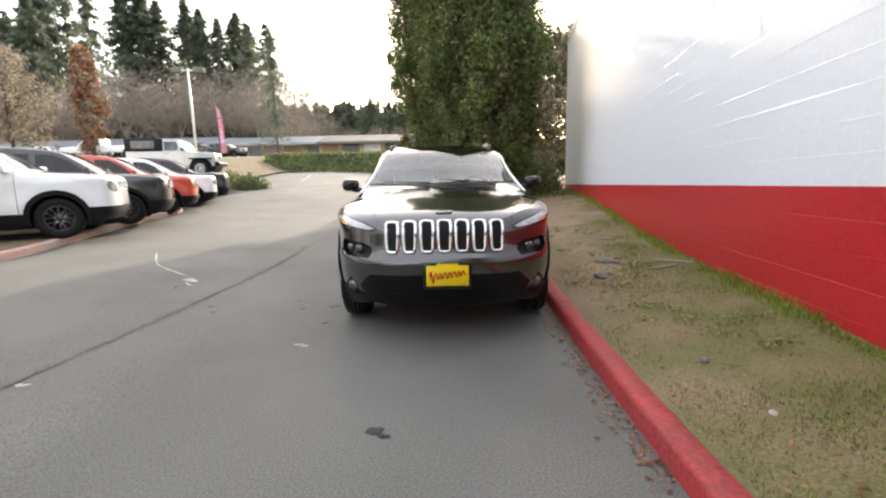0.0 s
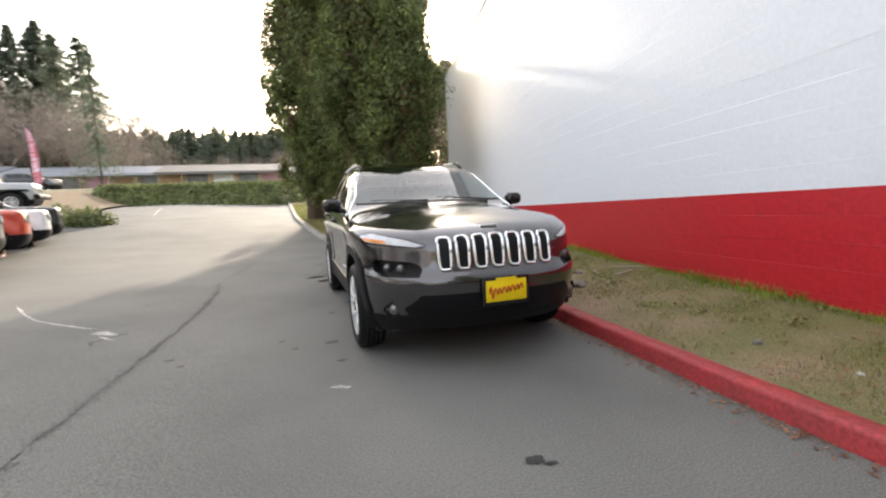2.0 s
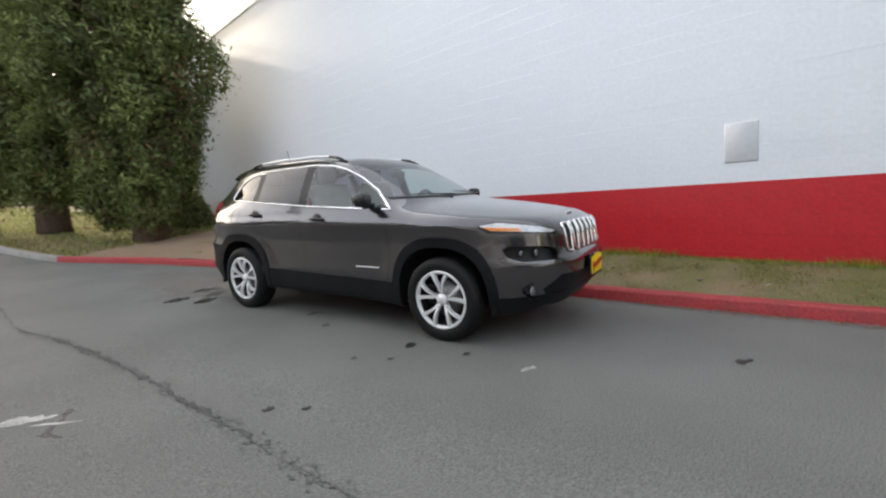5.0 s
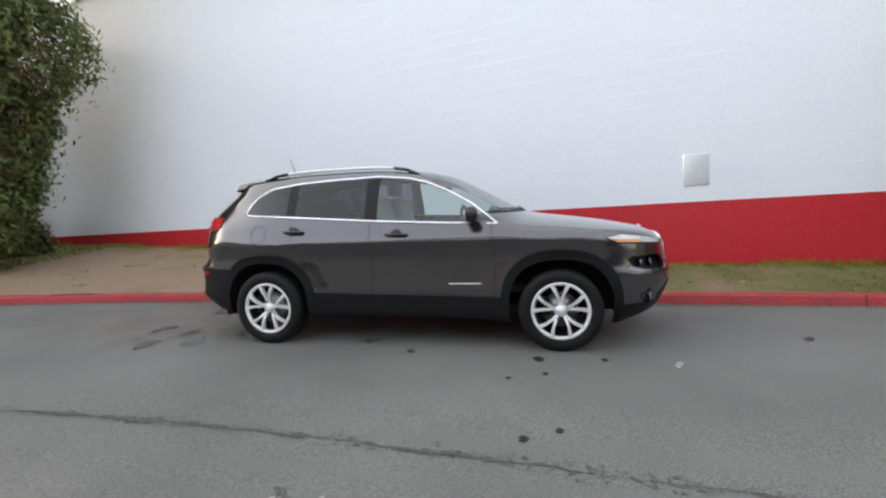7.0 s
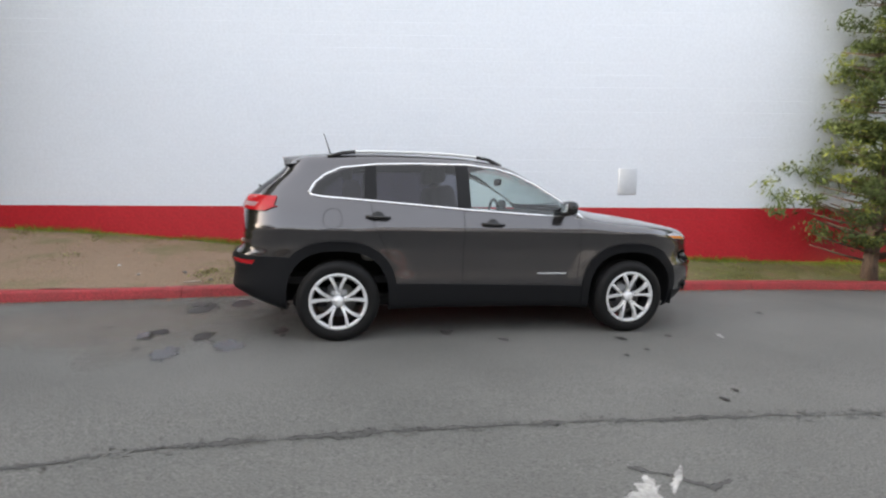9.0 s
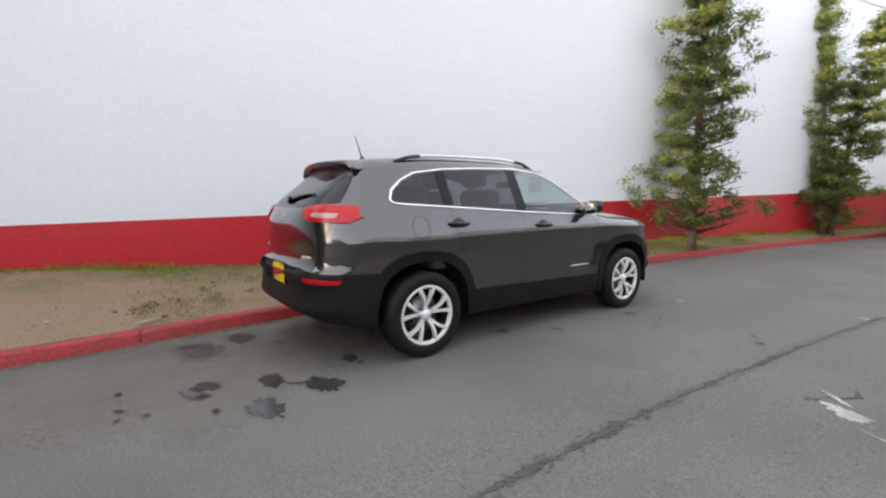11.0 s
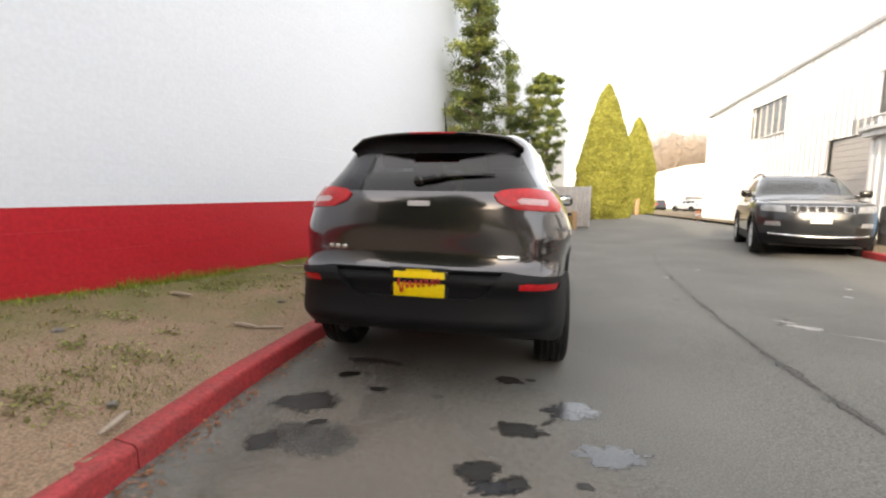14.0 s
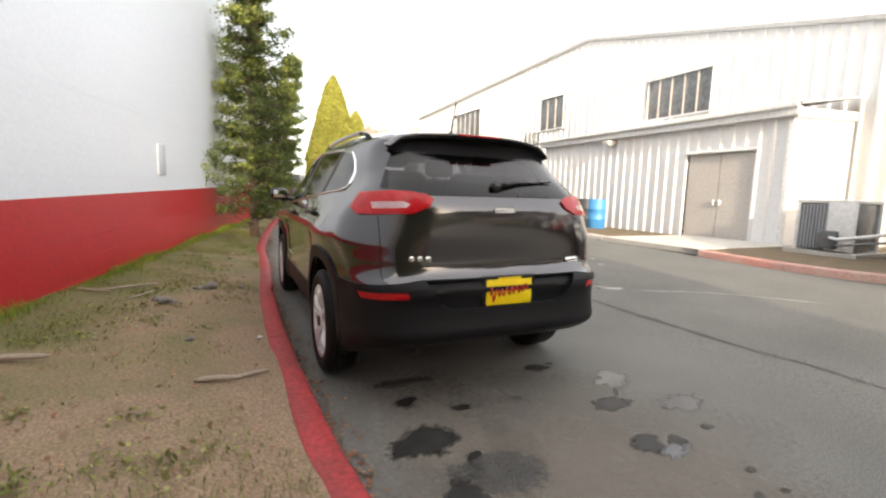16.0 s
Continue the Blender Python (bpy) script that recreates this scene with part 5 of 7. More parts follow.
def wheel_mesh(radius, width, rim_r, spokes, rim_mat, side):
    """Tyre, rim, spokes, disc and hub as parts of one wheel; the outer face looks along side * x."""
    w = thing("wheel")
    s, h = side, width / 2
    r, q = radius, rim_r
    prof = [(q - 0.01, -h * 0.8), (q + 0.02, -h * 0.95), ((q + r) / 2, -h * 1.02), (r - 0.035, -h * 0.96), (r - 0.008, -h * 0.82), (r, -h * 0.55), (r, h * 0.55), (r - 0.008, h * 0.82), (r - 0.035, h * 0.96), ((q + r) / 2, h * 1.02), (q + 0.02, h * 0.95), (q - 0.01, h * 0.8)]
    b = lathe(prof, 56, 'x', closed=True)
    part("tyre", b, RUBBER, w)
    b = bmesh.new()
    for o in (-0.5, -0.18, 0.18, 0.5):
        lathe([(r + 0.0005, h * o - 0.006), (r + 0.001, h * o + 0.006), (r - 0.006, h * o + 0.006), (r - 0.006, h * o - 0.006)], 56, 'x', bm=b, closed=True)
    part("tread_groove", b, GLOSSBLACK, w)
    part("rim_lip", lathe([(q + 0.006, s * h * 0.84), (q + 0.003, s * h * 0.93), (q - 0.012, s * h * 0.92), (q - 0.024, s * h * 0.8), (q - 0.024, s * h * 0.7), (q - 0.006, s * h * 0.7)], 56, 'x', closed=True), rim_mat, w)
    rim = part("rim", lathe([(q - 0.008, s * h * 0.8), (q - 0.02, s * h * 0.5), (q - 0.035, -s * h * 0.5), (q - 0.005, -s * h * 0.85)], 56, 'x'), DARKALLOY, w)
    # the lathe closes its ends: cut the outer disc away so that the spokes show
    me = rim.data
    nb = bmesh.new()
    nb.from_mesh(me)
    bmesh.ops.delete(nb, geom=[f for f in nb.faces if len(f.verts) > 10], context='FACES')
    nb.to_mesh(me)
    nb.free()
    for k in range(spokes):
        base = 2 * math.pi * k / spokes + 0.3
        for off in (-0.17, 0.17):
            b = bmesh.new()
            a0, a1 = base + off * 0.45, base + off * 1.75
            pts = []
            for t in np.linspace(0, 1, 6):
                a = a0 + (a1 - a0) * t
                rr = 0.045 + (q - 0.06) * t
                pts.append(Vector((s * (h * 0.62 + 0.035 * t + 0.02 * math.sin(math.pi * t)), rr * math.cos(a), rr * math.sin(a))))
            rows = []
            for i, p in enumerate(pts):
                d = (pts[min(i + 1, 5)] - pts[max(i - 1, 0)])
                d.x = 0
                d.normalize()
                u = Vector((0, -d.z, d.y))
                ww = 0.0145 - 0.002 * math.sin(math.pi * i / 5) + 0.004 * (i / 5) ** 3
                rows.append([b.verts.new(p + u * ww - Vector((s * 0.03, 0, 0))), b.verts.new(p + u * ww * 0.75), b.verts.new(p - u * ww * 0.75), b.verts.new(p - u * ww - Vector((s * 0.03, 0, 0)))])
            for ra, rb in zip(rows, rows[1:]):
                for i in range(4):
                    b.faces.new((ra[i], ra[(i + 1) % 4], rb[(i + 1) % 4], rb[i]))
            b.faces.new(rows[0])
            b.faces.new(rows[-1])
            bmesh.ops.recalc_face_normals(b, faces=b.faces)
            sharp(part("spoke", b, rim_mat, w), 40)
    part("hub_cap", lathe([(0.026, s * h * 0.84), (0.03, s * h * 0.81), (0.048, s * h * 0.74), (0.056, s * h * 0.5)], 24, 'x'), rim_mat, w)
    part("brake_disc", lathe([(0.15, s * h * 0.1), (0.15, s * h * 0.02), (0.05, s * h * 0.02)], 32, 'x'), STEEL, w)
    part("caliper", box(0.05, 0.07, 0.17, (s * h * 0.12, 0.13, 0.03), 0.012), CABIN, w)
    for k in range(5):
        a = 2 * math.pi * k / 5 + 0.2
        part("wheel_nut", lathe([(0.009, s * h * 0.8), (0.011, s * h * 0.6)], 8, 'x', at=(0, 0.068 * math.cos(a), 0.068 * math.sin(a))), CHROME, w)
    return w


def wheel_on(car, template, at):
    """A copy of a wheel, its pieces under the car."""
    w = copy_thing(template, Matrix.Translation(at))
    w.parent = car
    return w


def fresh_car(m, label, group=""):
    return thing("car", m, label, "car", group)


def seat(car, x, y, z, mat, wide=0.5):
    s = part("seat", box(wide, 0.5, 0.16, (x, y, z), 0.06, 3), mat, car)
    part("backrest", box(wide, 0.16, 0.6, (x, y + 0.29, z + 0.34), 0.07, 3, rot=(-12, 0, 0)), mat, s)
    part("headrest", box(0.27, 0.11, 0.17, (x, y + 0.39, z + 0.74), 0.045, 3), mat, s)


def strip_plate(car, name, c, n_dir, w, h, tilt):
    """A yellow dealer plate in a black frame with a red scribble."""
    m = Matrix.Translation(c) @ Matrix.Rotation(0 if n_dir < 0 else math.pi, 4, 'Z') @ Matrix.Rotation(radians(tilt), 4, 'X')

    def put(o):
        o.matrix_local = m
        return o
    fr = put(part(name, box(w + 0.045, 0.014, h + 0.045, (0, 0, 0), 0.005), GLOSSBLACK, car, "yellow dealer plate in a black frame"))
    face = part("plate_face", box(w - 0.004, 0.006, h - 0.006, (0, -0.009, 0.002), 0.002), PLATE, fr)
    b = bmesh.new()
    pts = [(-0.125 + 0.25 * i / 60, -0.0135, -0.008 + 0.03 * i / 60 + (0.045 if i < 9 else 0.022) * math.sin(i * 0.8 + 0.5 * math.sin(i * 0.37))) for i in range(61)]
    tube(pts, 0.005, 5, b)
    part("script", b, PLATERED, fr)
    part("plate_tab", box(w * 0.5, 0.008, 0.014, (0, -0.009, h / 2 + 0.006), 0.002), PLATE, fr)


# -------- the dark grey crossover
def crossover():
    sh = Shell(
        top=spline([-2.45, -2.3, -2.1, -1.8, -1.45, -1.16, -1.05, -0.68, -0.28, 0.0, 0.45, 0.95, 1.4, 1.75, 1.9, 2.4],
                   [0.88, 0.93, 0.995, 1.055, 1.105, 1.145, 1.175, 1.365, 1.552, 1.607, 1.638, 1.642, 1.624, 1.592, 1.568, 1.45]),
        nose=spline([0.15, 0.24, 0.32, 0.42, 0.55, 0.64, 0.72, 0.92, 1.0, 1.1], [-1.95, -2.1, -2.2, -2.27, -2.32, -2.325, -2.275, -2.24, -2.16, -1.9]),
        tail=spline([0.15, 0.3, 0.40, 0.46, 0.53, 0.63, 0.69, 0.74, 0.78, 0.85, 1.0, 1.12, 1.2, 1.26, 1.5, 1.56, 1.7], [1.93, 2.11, 2.21, 2.28, 2.265, 2.258, 2.282, 2.265, 2.215, 2.2, 2.205, 2.2, 2.165, 2.11, 1.86, 1.85, 1.8]),
        side=spline([0.15, 0.35, 0.5, 0.62, 0.78, 0.9, 0.945, 0.975, 1.05, 1.13, 1.2, 1.35, 1.5, 1.6, 1.75], [0.83, 0.862, 0.872, 0.869, 0.872, 0.895, 0.914, 0.911, 0.884, 0.858, 0.836, 0.77, 0.69, 0.62, 0.5]),
        plan=spline([-2.4, -2.0, -1.7, -1.35, -0.8, 0, 0.8, 1.35, 1.8, 2.1, 2.4], [0.965, 0.985, 0.995, 1.005, 0.995, 1.0, 1.0, 1.0, 0.965, 0.915, 0.85]),
        house=spline([-1.5, -0.9, -0.5, 0.2, 1.0, 1.5, 1.9, 2.3], [0.9, 0.92, 0.96, 1, 0.975, 0.92, 0.86, 0.82]),
        nose_round=0.85, tail_round=0.42, crown=0.11, sweep=0.3, mid=0.2, bottom=spline([-2.4, -1.9, 0, 1.7, 2.0, 2.3], [0.26, 0.22, 0.27, 0.27, 0.34, 0.42]),
        flare=((-1.355, 0.36, 0.5, 0.014), (1.355, 0.36, 0.5, 0.014)), corner=(0.07, 0.1, 0.19))
    car = thing("car", None, "dark grey metallic crossover with black cladding parked by the kerb", "car")
    b = sh.cage(1.0, -2.45, 2.45, 0.16, 1.8, (150, 56, 50))
    rside = lambda c: c.x < -0.35
    lside = lambda c: c.x > 0.35
    for sx, test in ((-1, rside), (1, lside)):
        # side windows: one bright outline, split by the pillars
        specs = [
            ("window", CLEAR, [(-0.80, 1.102), (0.22, 1.148), (0.22, 1.526), (-0.04, 1.498), (-0.21, 1.456), (-0.41, 1.37), (-0.63, 1.243)]),
            ("window", TINT, [(0.34, 1.154), (1.04, 1.205), (1.04, 1.500), (0.70, 1.517), (0.34, 1.526)]),
            ("window", TINT, [(1.14, 1.211), (1.50, 1.236), (1.575, 1.25), (1.575, 1.27), (1.54, 1.33), (1.455, 1.40), (1.33, 1.46), (1.14, 1.491)])]
        for nm, mt, poly in specs:
            pull(b, carve(b, poly, 0, test), nm, mt, car, "dark tinted side glass" if mt is TINT else "clear side glass")
        # gloss black pillars between the panes
        for poly in ([(0.22, 1.148), (0.34, 1.154), (0.34, 1.526), (0.22, 1.526)], [(1.04, 1.205), (1.14, 1.211), (1.14, 1.491), (1.04, 1.500)]):
            pull(b, carve(b, poly, 0, test), "pillar", PODBLACK, car)
        # wheel openings with plastic lips
        for wy in (-1.355, 1.355):
            c = carve(b, squircle(wy, 0.352, 0.425), 0, lambda q, s=sx: q.x * s > 0.3)
            pull(b, c, "", None, car, drop=True)
            ring = carve(b, squircle(wy, 0.362, 0.496), 0, lambda q, s=sx: q.x * s > 0.5)
            pull(b, ring, "arch_lip", PLASTIC, car, "black plastic wheel arch lip", 0.014)
        # sills
        pull(b, carve(b, [(-1.02, 0.1), (1.02, 0.1), (1.02, 0.50), (-1.02, 0.455)], 0, lambda q, s=sx: q.x * s > 0.5), "sill", PLASTIC, car, "black plastic sill", 0.008)
        # panel gaps
        gaps = [((-0.80, 0.45), (-0.83, 0.75)), ((-0.83, 0.75), (-0.80, 1.08)), ((0.285, 0.47), (0.285, 1.135)), ((1.09, 1.195), (1.06, 1.0)), ((1.06, 1.0), (0.955, 0.78)), ((0.955, 0.78), (0.93, 0.50))]
        for (ya, za), (yb, zb) in gaps:
            d = Vector((yb - ya, zb - za)).normalized()
            n = Vector((-d.y, d.x)) * 0.0035
            pull(b, carve(b, [(ya + n.x, za + n.y), (yb + n.x, zb + n.y), (yb - n.x, zb - n.y), (ya - n.x, za - n.y)], 0, test), "panel_gap", GLOSSBLACK, car)
    # windscreen, rear glass
    front_t = lambda c: -1.35 < c.y < 0.35 and c.z > 1.1
    pull(b, carve(b, [(-0.75, 1.19), (0.75, 1.19), (0.735, 1.25), (0.61, 1.545), (0.3, 1.598), (-0.3, 1.598), (-0.61, 1.545), (-0.735, 1.25)], 1, front_t), "windscreen", SCREEN, car, "clear sloping windscreen")
    pull(b, carve(b, [(-0.75, 1.168), (0.75, 1.168), (0.745, 1.19), (-0.745, 1.19)], 1, lambda c: -1.3 < c.y < -0.6), "cowl", PLASTIC, car, "black cowl under the windscreen")
    rear_t = lambda c: c.y > 1.55
    pull(b, carve(b, [(-0.665, 1.24), (-0.45, 1.205), (0.45, 1.205), (0.665, 1.24), (0.55, 1.45), (-0.55, 1.45)], 1, rear_t), "rear_window", REARGLASS, car, "dark tinted rear window")
    pull(b, carve(b, [(-0.55, 1.45), (0.55, 1.45), (0.51, 1.555), (-0.51, 1.555)], 1, lambda c: c.y > 1.6), "spoiler_underside", GLOSSBLACK, car)
    # lamps
    for s in (-1, 1):
        nt = lambda c, s=s: c.y < -1.3 and c.x * s > 0.2
        lamp = [(s * 0.51, 0.882), (s * 0.56, 0.872), (s * 0.84, 0.905), (s * 0.865, 0.945), (s * 0.80, 0.962), (s * 0.60, 0.915)]
        corner = [(s * 0.72, 0.893), (s * 0.84, 0.906), (s * 0.862, 0.934), (s * 0.74, 0.918)]
        pull(b, carve(b, corner, 1, nt), "indicator", AMBER, car, "amber indicator", 0.003)
        pull(b, carve(b, lamp, 1, nt), "headlight", HEADLENS, car, "slim clear headlight with an amber corner", 0.003)
        bezel = [(s * 0.49, 0.884), (s * 0.52, 0.862), (s * 0.85, 0.888), (s * 0.878, 0.945), (s * 0.80, 0.970), (s * 0.60, 0.925)]
        pull(b, carve(b, bezel, 1, nt), "lamp_bezel", GLOSSBLACK, car, "black headlight surround")
        pod = [(s * 0.53, 0.715), (s * 0.56, 0.672), (s * 0.76, 0.668), (s * 0.805, 0.70), (s * 0.815, 0.765), (s * 0.79, 0.785), (s * 0.60, 0.775), (s * 0.54, 0.75)]
        pull(b, carve(b, pod, 1, nt), "lamp_pod", PODBLACK, car, "recessed black lower lamp pod", -0.05)
        rt = lambda c, s=s: c.y > 1.86 and c.x * s > 0.25
        tl = [(s * 0.425, 1.185), (s * 0.45, 1.145), (s * 0.54, 1.108), (s * 0.785, 1.094), (s * 0.81, 1.15), (s * 0.775, 1.208), (s * 0.62, 1.222), (s * 0.47, 1.215)]
        inner = [(s * 0.55, 1.155), (s * 0.57, 1.137), (s * 0.72, 1.127), (s * 0.72, 1.16), (s * 0.58, 1.168)]
        pull(b, carve(b, inner, 1, rt), "clear_band", LAMPPINK, car, "clear band in the taillight", 0.01)
        pull(b, carve(b, tl, 1, rt), "taillight", LAMPRED, car, "red wraparound taillight", 0.012)
        rf = [(s * 0.58, 0.668), (s * 0.79, 0.655), (s * 0.805, 0.69), (s * 0.63, 0.705), (s * 0.585, 0.70)]
        pull(b, carve(b, rf, 1, rt), "reflector", LAMPRED, car, "red bumper reflector", 0.005)
    # black lower bumpers
    low_f = lambda c: c.y < -1.7
    pull(b, carve(b, [(-0.95, 0.1), (0.95, 0.1), (0.95, 0.385), (0.6, 0.40), (-0.6, 0.40), (-0.95, 0.385)], 1, low_f), "front_bumper_lower", PLASTIC, car, "black plastic lower bumper", 0.006)
    pull(b, carve(b, [(-0.62, 0.405), (0.62, 0.405), (0.65, 0.455), (0.55, 0.555), (-0.55, 0.555), (-0.65, 0.455)], 1, low_f), "lower_intake", PLASTIC, car, "black lower air intake")
    low_r = lambda c: c.y > 1.72
    pull(b, carve(b, [(-0.34, 0.60), (0.34, 0.60), (0.40, 0.625), (0.49, 0.752), (-0.49, 0.752), (-0.40, 0.625)], 1, low_r), "plate_recess", PLASTIC, car, "black plastic number plate recess", -0.02)
    pull(b, carve(b, [(-0.99, 0.1), (0.99, 0.1), (0.99, 0.50), (0.91, 0.63), (0.86, 0.72), (0.5, 0.757), (-0.5, 0.757), (-0.86, 0.72), (-0.91, 0.63), (-0.99, 0.50)], 1, low_r), "rear_bumper", PLASTIC, car, "black plastic rear bumper", 0.012)
    # tailgate gaps
    for s in (-1, 1):
        for (xa, za), (xb, zb) in (((s * 0.70, 0.76), (s * 0.705, 1.09)),):
            pull(b, carve(b, [(xa - 0.003, za), (xa + 0.003, za), (xb + 0.003, zb), (xb - 0.003, zb)], 1, rear_t), "panel_gap", GLOSSBLACK, car)
    # bonnet gaps seen from above
    for s in (-1, 1):
        pts = [(s * 0.50, -2.16), (s * 0.60, -1.8), (s * 0.69, -1.4), (s * 0.745, -1.08)]
        for (xa, ya), (xb, yb) in zip(pts, pts[1:]):
            pull(b, carve(b, [(xa - 0.003, ya), (xa + 0.003, ya), (xb + 0.003, yb), (xb - 0.003, yb)], 2, lambda c: c.z > 0.9 and c.y < -0.9), "panel_gap", GLOSSBLACK, car)
    part("body", b, PAINT_GREY, car, "dark grey metallic body")
    sh.shade(car)
    # wheels
    wr = wheel_mesh(0.347, 0.225, 0.238, 5, ALLOY, -1)
    wl = wheel_mesh(0.347, 0.225, 0.238, 5, ALLOY, 1)
    for y in (-1.355, 1.355):
        for t, x in ((wr, -0.79), (wl, 0.79)):
            wheel_on(car, t, (x, y, 0.345))
    # wells, floor and axles behind the wheels
    for y in (-1.355, 1.355):
        for s in (-1, 1):
            b = bmesh.new()
            rows = []
            for i in range(17):
                a = math.pi * (-0.06 + 1.12 * i / 16)
                rows.append([b.verts.new((s * q, y + 0.47 * math.cos(a), 0.352 + 0.47 * math.sin(a))) for q in (0.45, 0.862)])
            for ra, rb in zip(rows, rows[1:]):
                b.faces.new((ra[0], ra[1], rb[1], rb[0]))
            b.faces.new([r[0] for r in rows])
            part("wheel_well", b, CABIN, car, "black wheel well liner")
    part("underbody", box(1.4, 3.3, 0.1, (0, 0.1, 0.31), 0.03), CABIN, car, smooth=False)
    part("axle", tube([(-0.7, 1.355, 0.34), (0.7, 1.355, 0.34)], 0.04, 8), CABIN, car)
    part("exhaust", lathe([(0.033, 1.9), (0.033, 2.12), (0.027, 2.12), (0.027, 1.9)], 16, 'y', at=(0.50, 0, 0.352), closed=True), DARKALLOY, car, "round exhaust tip")
    # bright window outline, following the skin
    for s in (-1, 1):
        ring = [(-0.85, 1.085), (-0.3, 1.109), (0.2, 1.135), (0.7, 1.17), (1.2, 1.203), (1.5, 1.223), (1.575, 1.233), (1.598, 1.258), (1.56, 1.335), (1.47, 1.412), (1.34, 1.474), (1.04, 1.513), (0.7, 1.53), (0.23, 1.54), (-0.05, 1.511),
                (-0.21, 1.47), (-0.41, 1.384), (-0.63, 1.257), (-0.82, 1.11), (-0.85, 1.085)]
        pts = [sh.at_side(y, z, s) + Vector((s * 0.001, 0, 0)) for y, z in ring]
        part("window_trim", tube(pts, 0.0105, 6), CHROME, car, "bright window outline")
        # roof rails
        rp = []
        for t in np.linspace(0, 1, 14):
            y = -0.12 + 1.58 * t
            p = sh.at_top(s * 0.58, y)
            lift = 0.024 * min(1, t / 0.1, (1 - t) / 0.1)
            rp.append(p + Vector((0, 0, 0.006 + lift)))
        rail = part("roof_rail", tube(rp[1:-1], 0.014, 8), ALLOY, car, "silver roof rail with black feet")
        part("rail_foot", tube([rp[0] - Vector((0, 0, 0.01)), rp[1], rp[2]], 0.016, 8), GLOSSBLACK, rail)
        part("rail_foot", tube([rp[-3], rp[-2], rp[-1] - Vector((0, 0, 0.01))], 0.016, 8), GLOSSBLACK, rail)
        # door handles
        for y, z in ((0.03, 1.015), (1.03, 1.062)):
            p = sh.at_side(y, z, s)
            h = part("door_handle", tube([p + Vector((s * 0.006, -0.10, -0.004)), p + Vector((s * 0.034, -0.075, 0)), p + Vector((s * 0.036, 0.05, 0.004)), p + Vector((s * 0.006, 0.10, 0.004))], 0.013, 8), GLOSSBLACK, car, "black door handle")
            part("handle_cup", lathe([(0.001, 0.004), (0.05, 0.002), (0.056, 0.0)], 20, 'x', at=(p.x, p.y, p.z - 0.005)), GLOSSBLACK, h)
        # mirrors
        m = part("door_mirror", box(0.175, 0.11, 0.125, (s * 0.965, -0.65, 1.175), 0.05, 5, rot=(0, 0, s * -8)), GLOSSBLACK, car, "black door mirror")
        part("mirror_glass", box(0.12, 0.004, 0.075, (s * 0.965, -0.595, 1.175), 0.0015, rot=(0, 0, s * -8)), MIRROR, m)
        part("mirror_arm", box(0.12, 0.07, 0.05, (s * 0.89, -0.64, 1.125), 0.018, 3), GLOSSBLACK, m)
        # side badge strip
        p = sh.at_side(-0.56, 0.575, s)
        part("side_badge", box(0.006, 0.28, 0.011, (p.x + s * 0.001, p.y, p.z), 0.002), ALLOY, car, "thin bright badge strip")
        # front lamp insides
        for (x, z, r) in ((0.64, 0.722, 0.036), (0.72, 0.725, 0.03)):
            c = sh.at_front(s * x, z) + Vector((0, 0.045, 0))
            part("projector_lamp", lathe([(0.001, -0.012), (r * 0.7, -0.008), (r, 0.0), (r * 1.1, 0.01)], 20, 'y', at=c), PROJECTOR, car)
        c = sh.at_front(s * 0.70, 0.44)
        fog = part("fog_lamp", lathe([(0.001, -0.014), (0.03, -0.01), (0.04, 0.0), (0.044, 0.01)], 20, 'y', at=c), PROJECTOR, car, "round fog lamp in a dark bezel")
        part("fog_bezel", tube([c + Vector((-s * 0.08, -0.03, 0.055)), c + Vector((s * 0.03, 0.0, 0.06)), c + Vector((s * 0.07, 0.05, 0.0)), c + Vector((s * 0.02, 0.01, -0.06)), c + Vector((-s * 0.07, -0.03, -0.06))], 0.009, 6), PLASTIC, fog)
    # seven bright-rimmed grille slots
    for k in range(7):
        x = (k - 3) * 0.1265
        hw = 0.048 - 0.003 * abs(k - 3) / 3
        zt, zb = 0.935 - 0.012 * abs(x) ** 2 * 4, 0.715
        outline = []
        for q in range(28):
            a = 2 * math.pi * q / 28
            u, v = math.cos(a), math.sin(a)
            u, v = math.copysign(abs(u) ** 0.42, u), math.copysign(abs(v) ** 0.3, v)
            zz = (zt + zb) / 2 + v * (zt - zb) / 2
            outline.append((x + u * hw * (0.93 + 0.07 * v), zz))
        pts = [sh.at_front(px, pz) + Vector((0, -0.006, 0)) for px, pz in outline]
        slot = part("grille_slot", tube(pts + pts[:2], 0.0125, 6), CHROME, car, "bright chrome grille surround")
        bb = bmesh.new()
        ring = [bb.verts.new(p + Vector((0, 0.0015, 0))) for p in pts]
        for q in range(14):
            if q < 13:
                bb.faces.new((ring[(7 + q) % 28], ring[(8 + q) % 28], ring[(6 - q) % 28], ring[(7 - q) % 28])) if q else bb.faces.new((ring[7], ring[8], ring[6]))
        bmesh.ops.recalc_face_normals(bb, faces=bb.faces)
        part("grille_mesh", bb, PLASTIC, slot, "black grille insert")
    c = sh.at_front(0.0, 0.985)
    part("nose_badge", box(0.125, 0.006, 0.026, (0, c.y - 0.004, 0.985), 0.01, rot=(38, 0, 0)), ALLOY, car, "small bright nose badge")
    strip_plate(car, "front_plate", Vector((0.016, -2.345, 0.553)), -1, 0.305, 0.152, 0)
    part("plate_bracket", box(0.2, 0.05, 0.1, (0.016, -2.318, 0.553), 0.01), PLASTIC, car)
    strip_plate(car, "rear_plate", Vector((-0.02, 2.245, 0.672)), 1, 0.305, 0.152, 0)
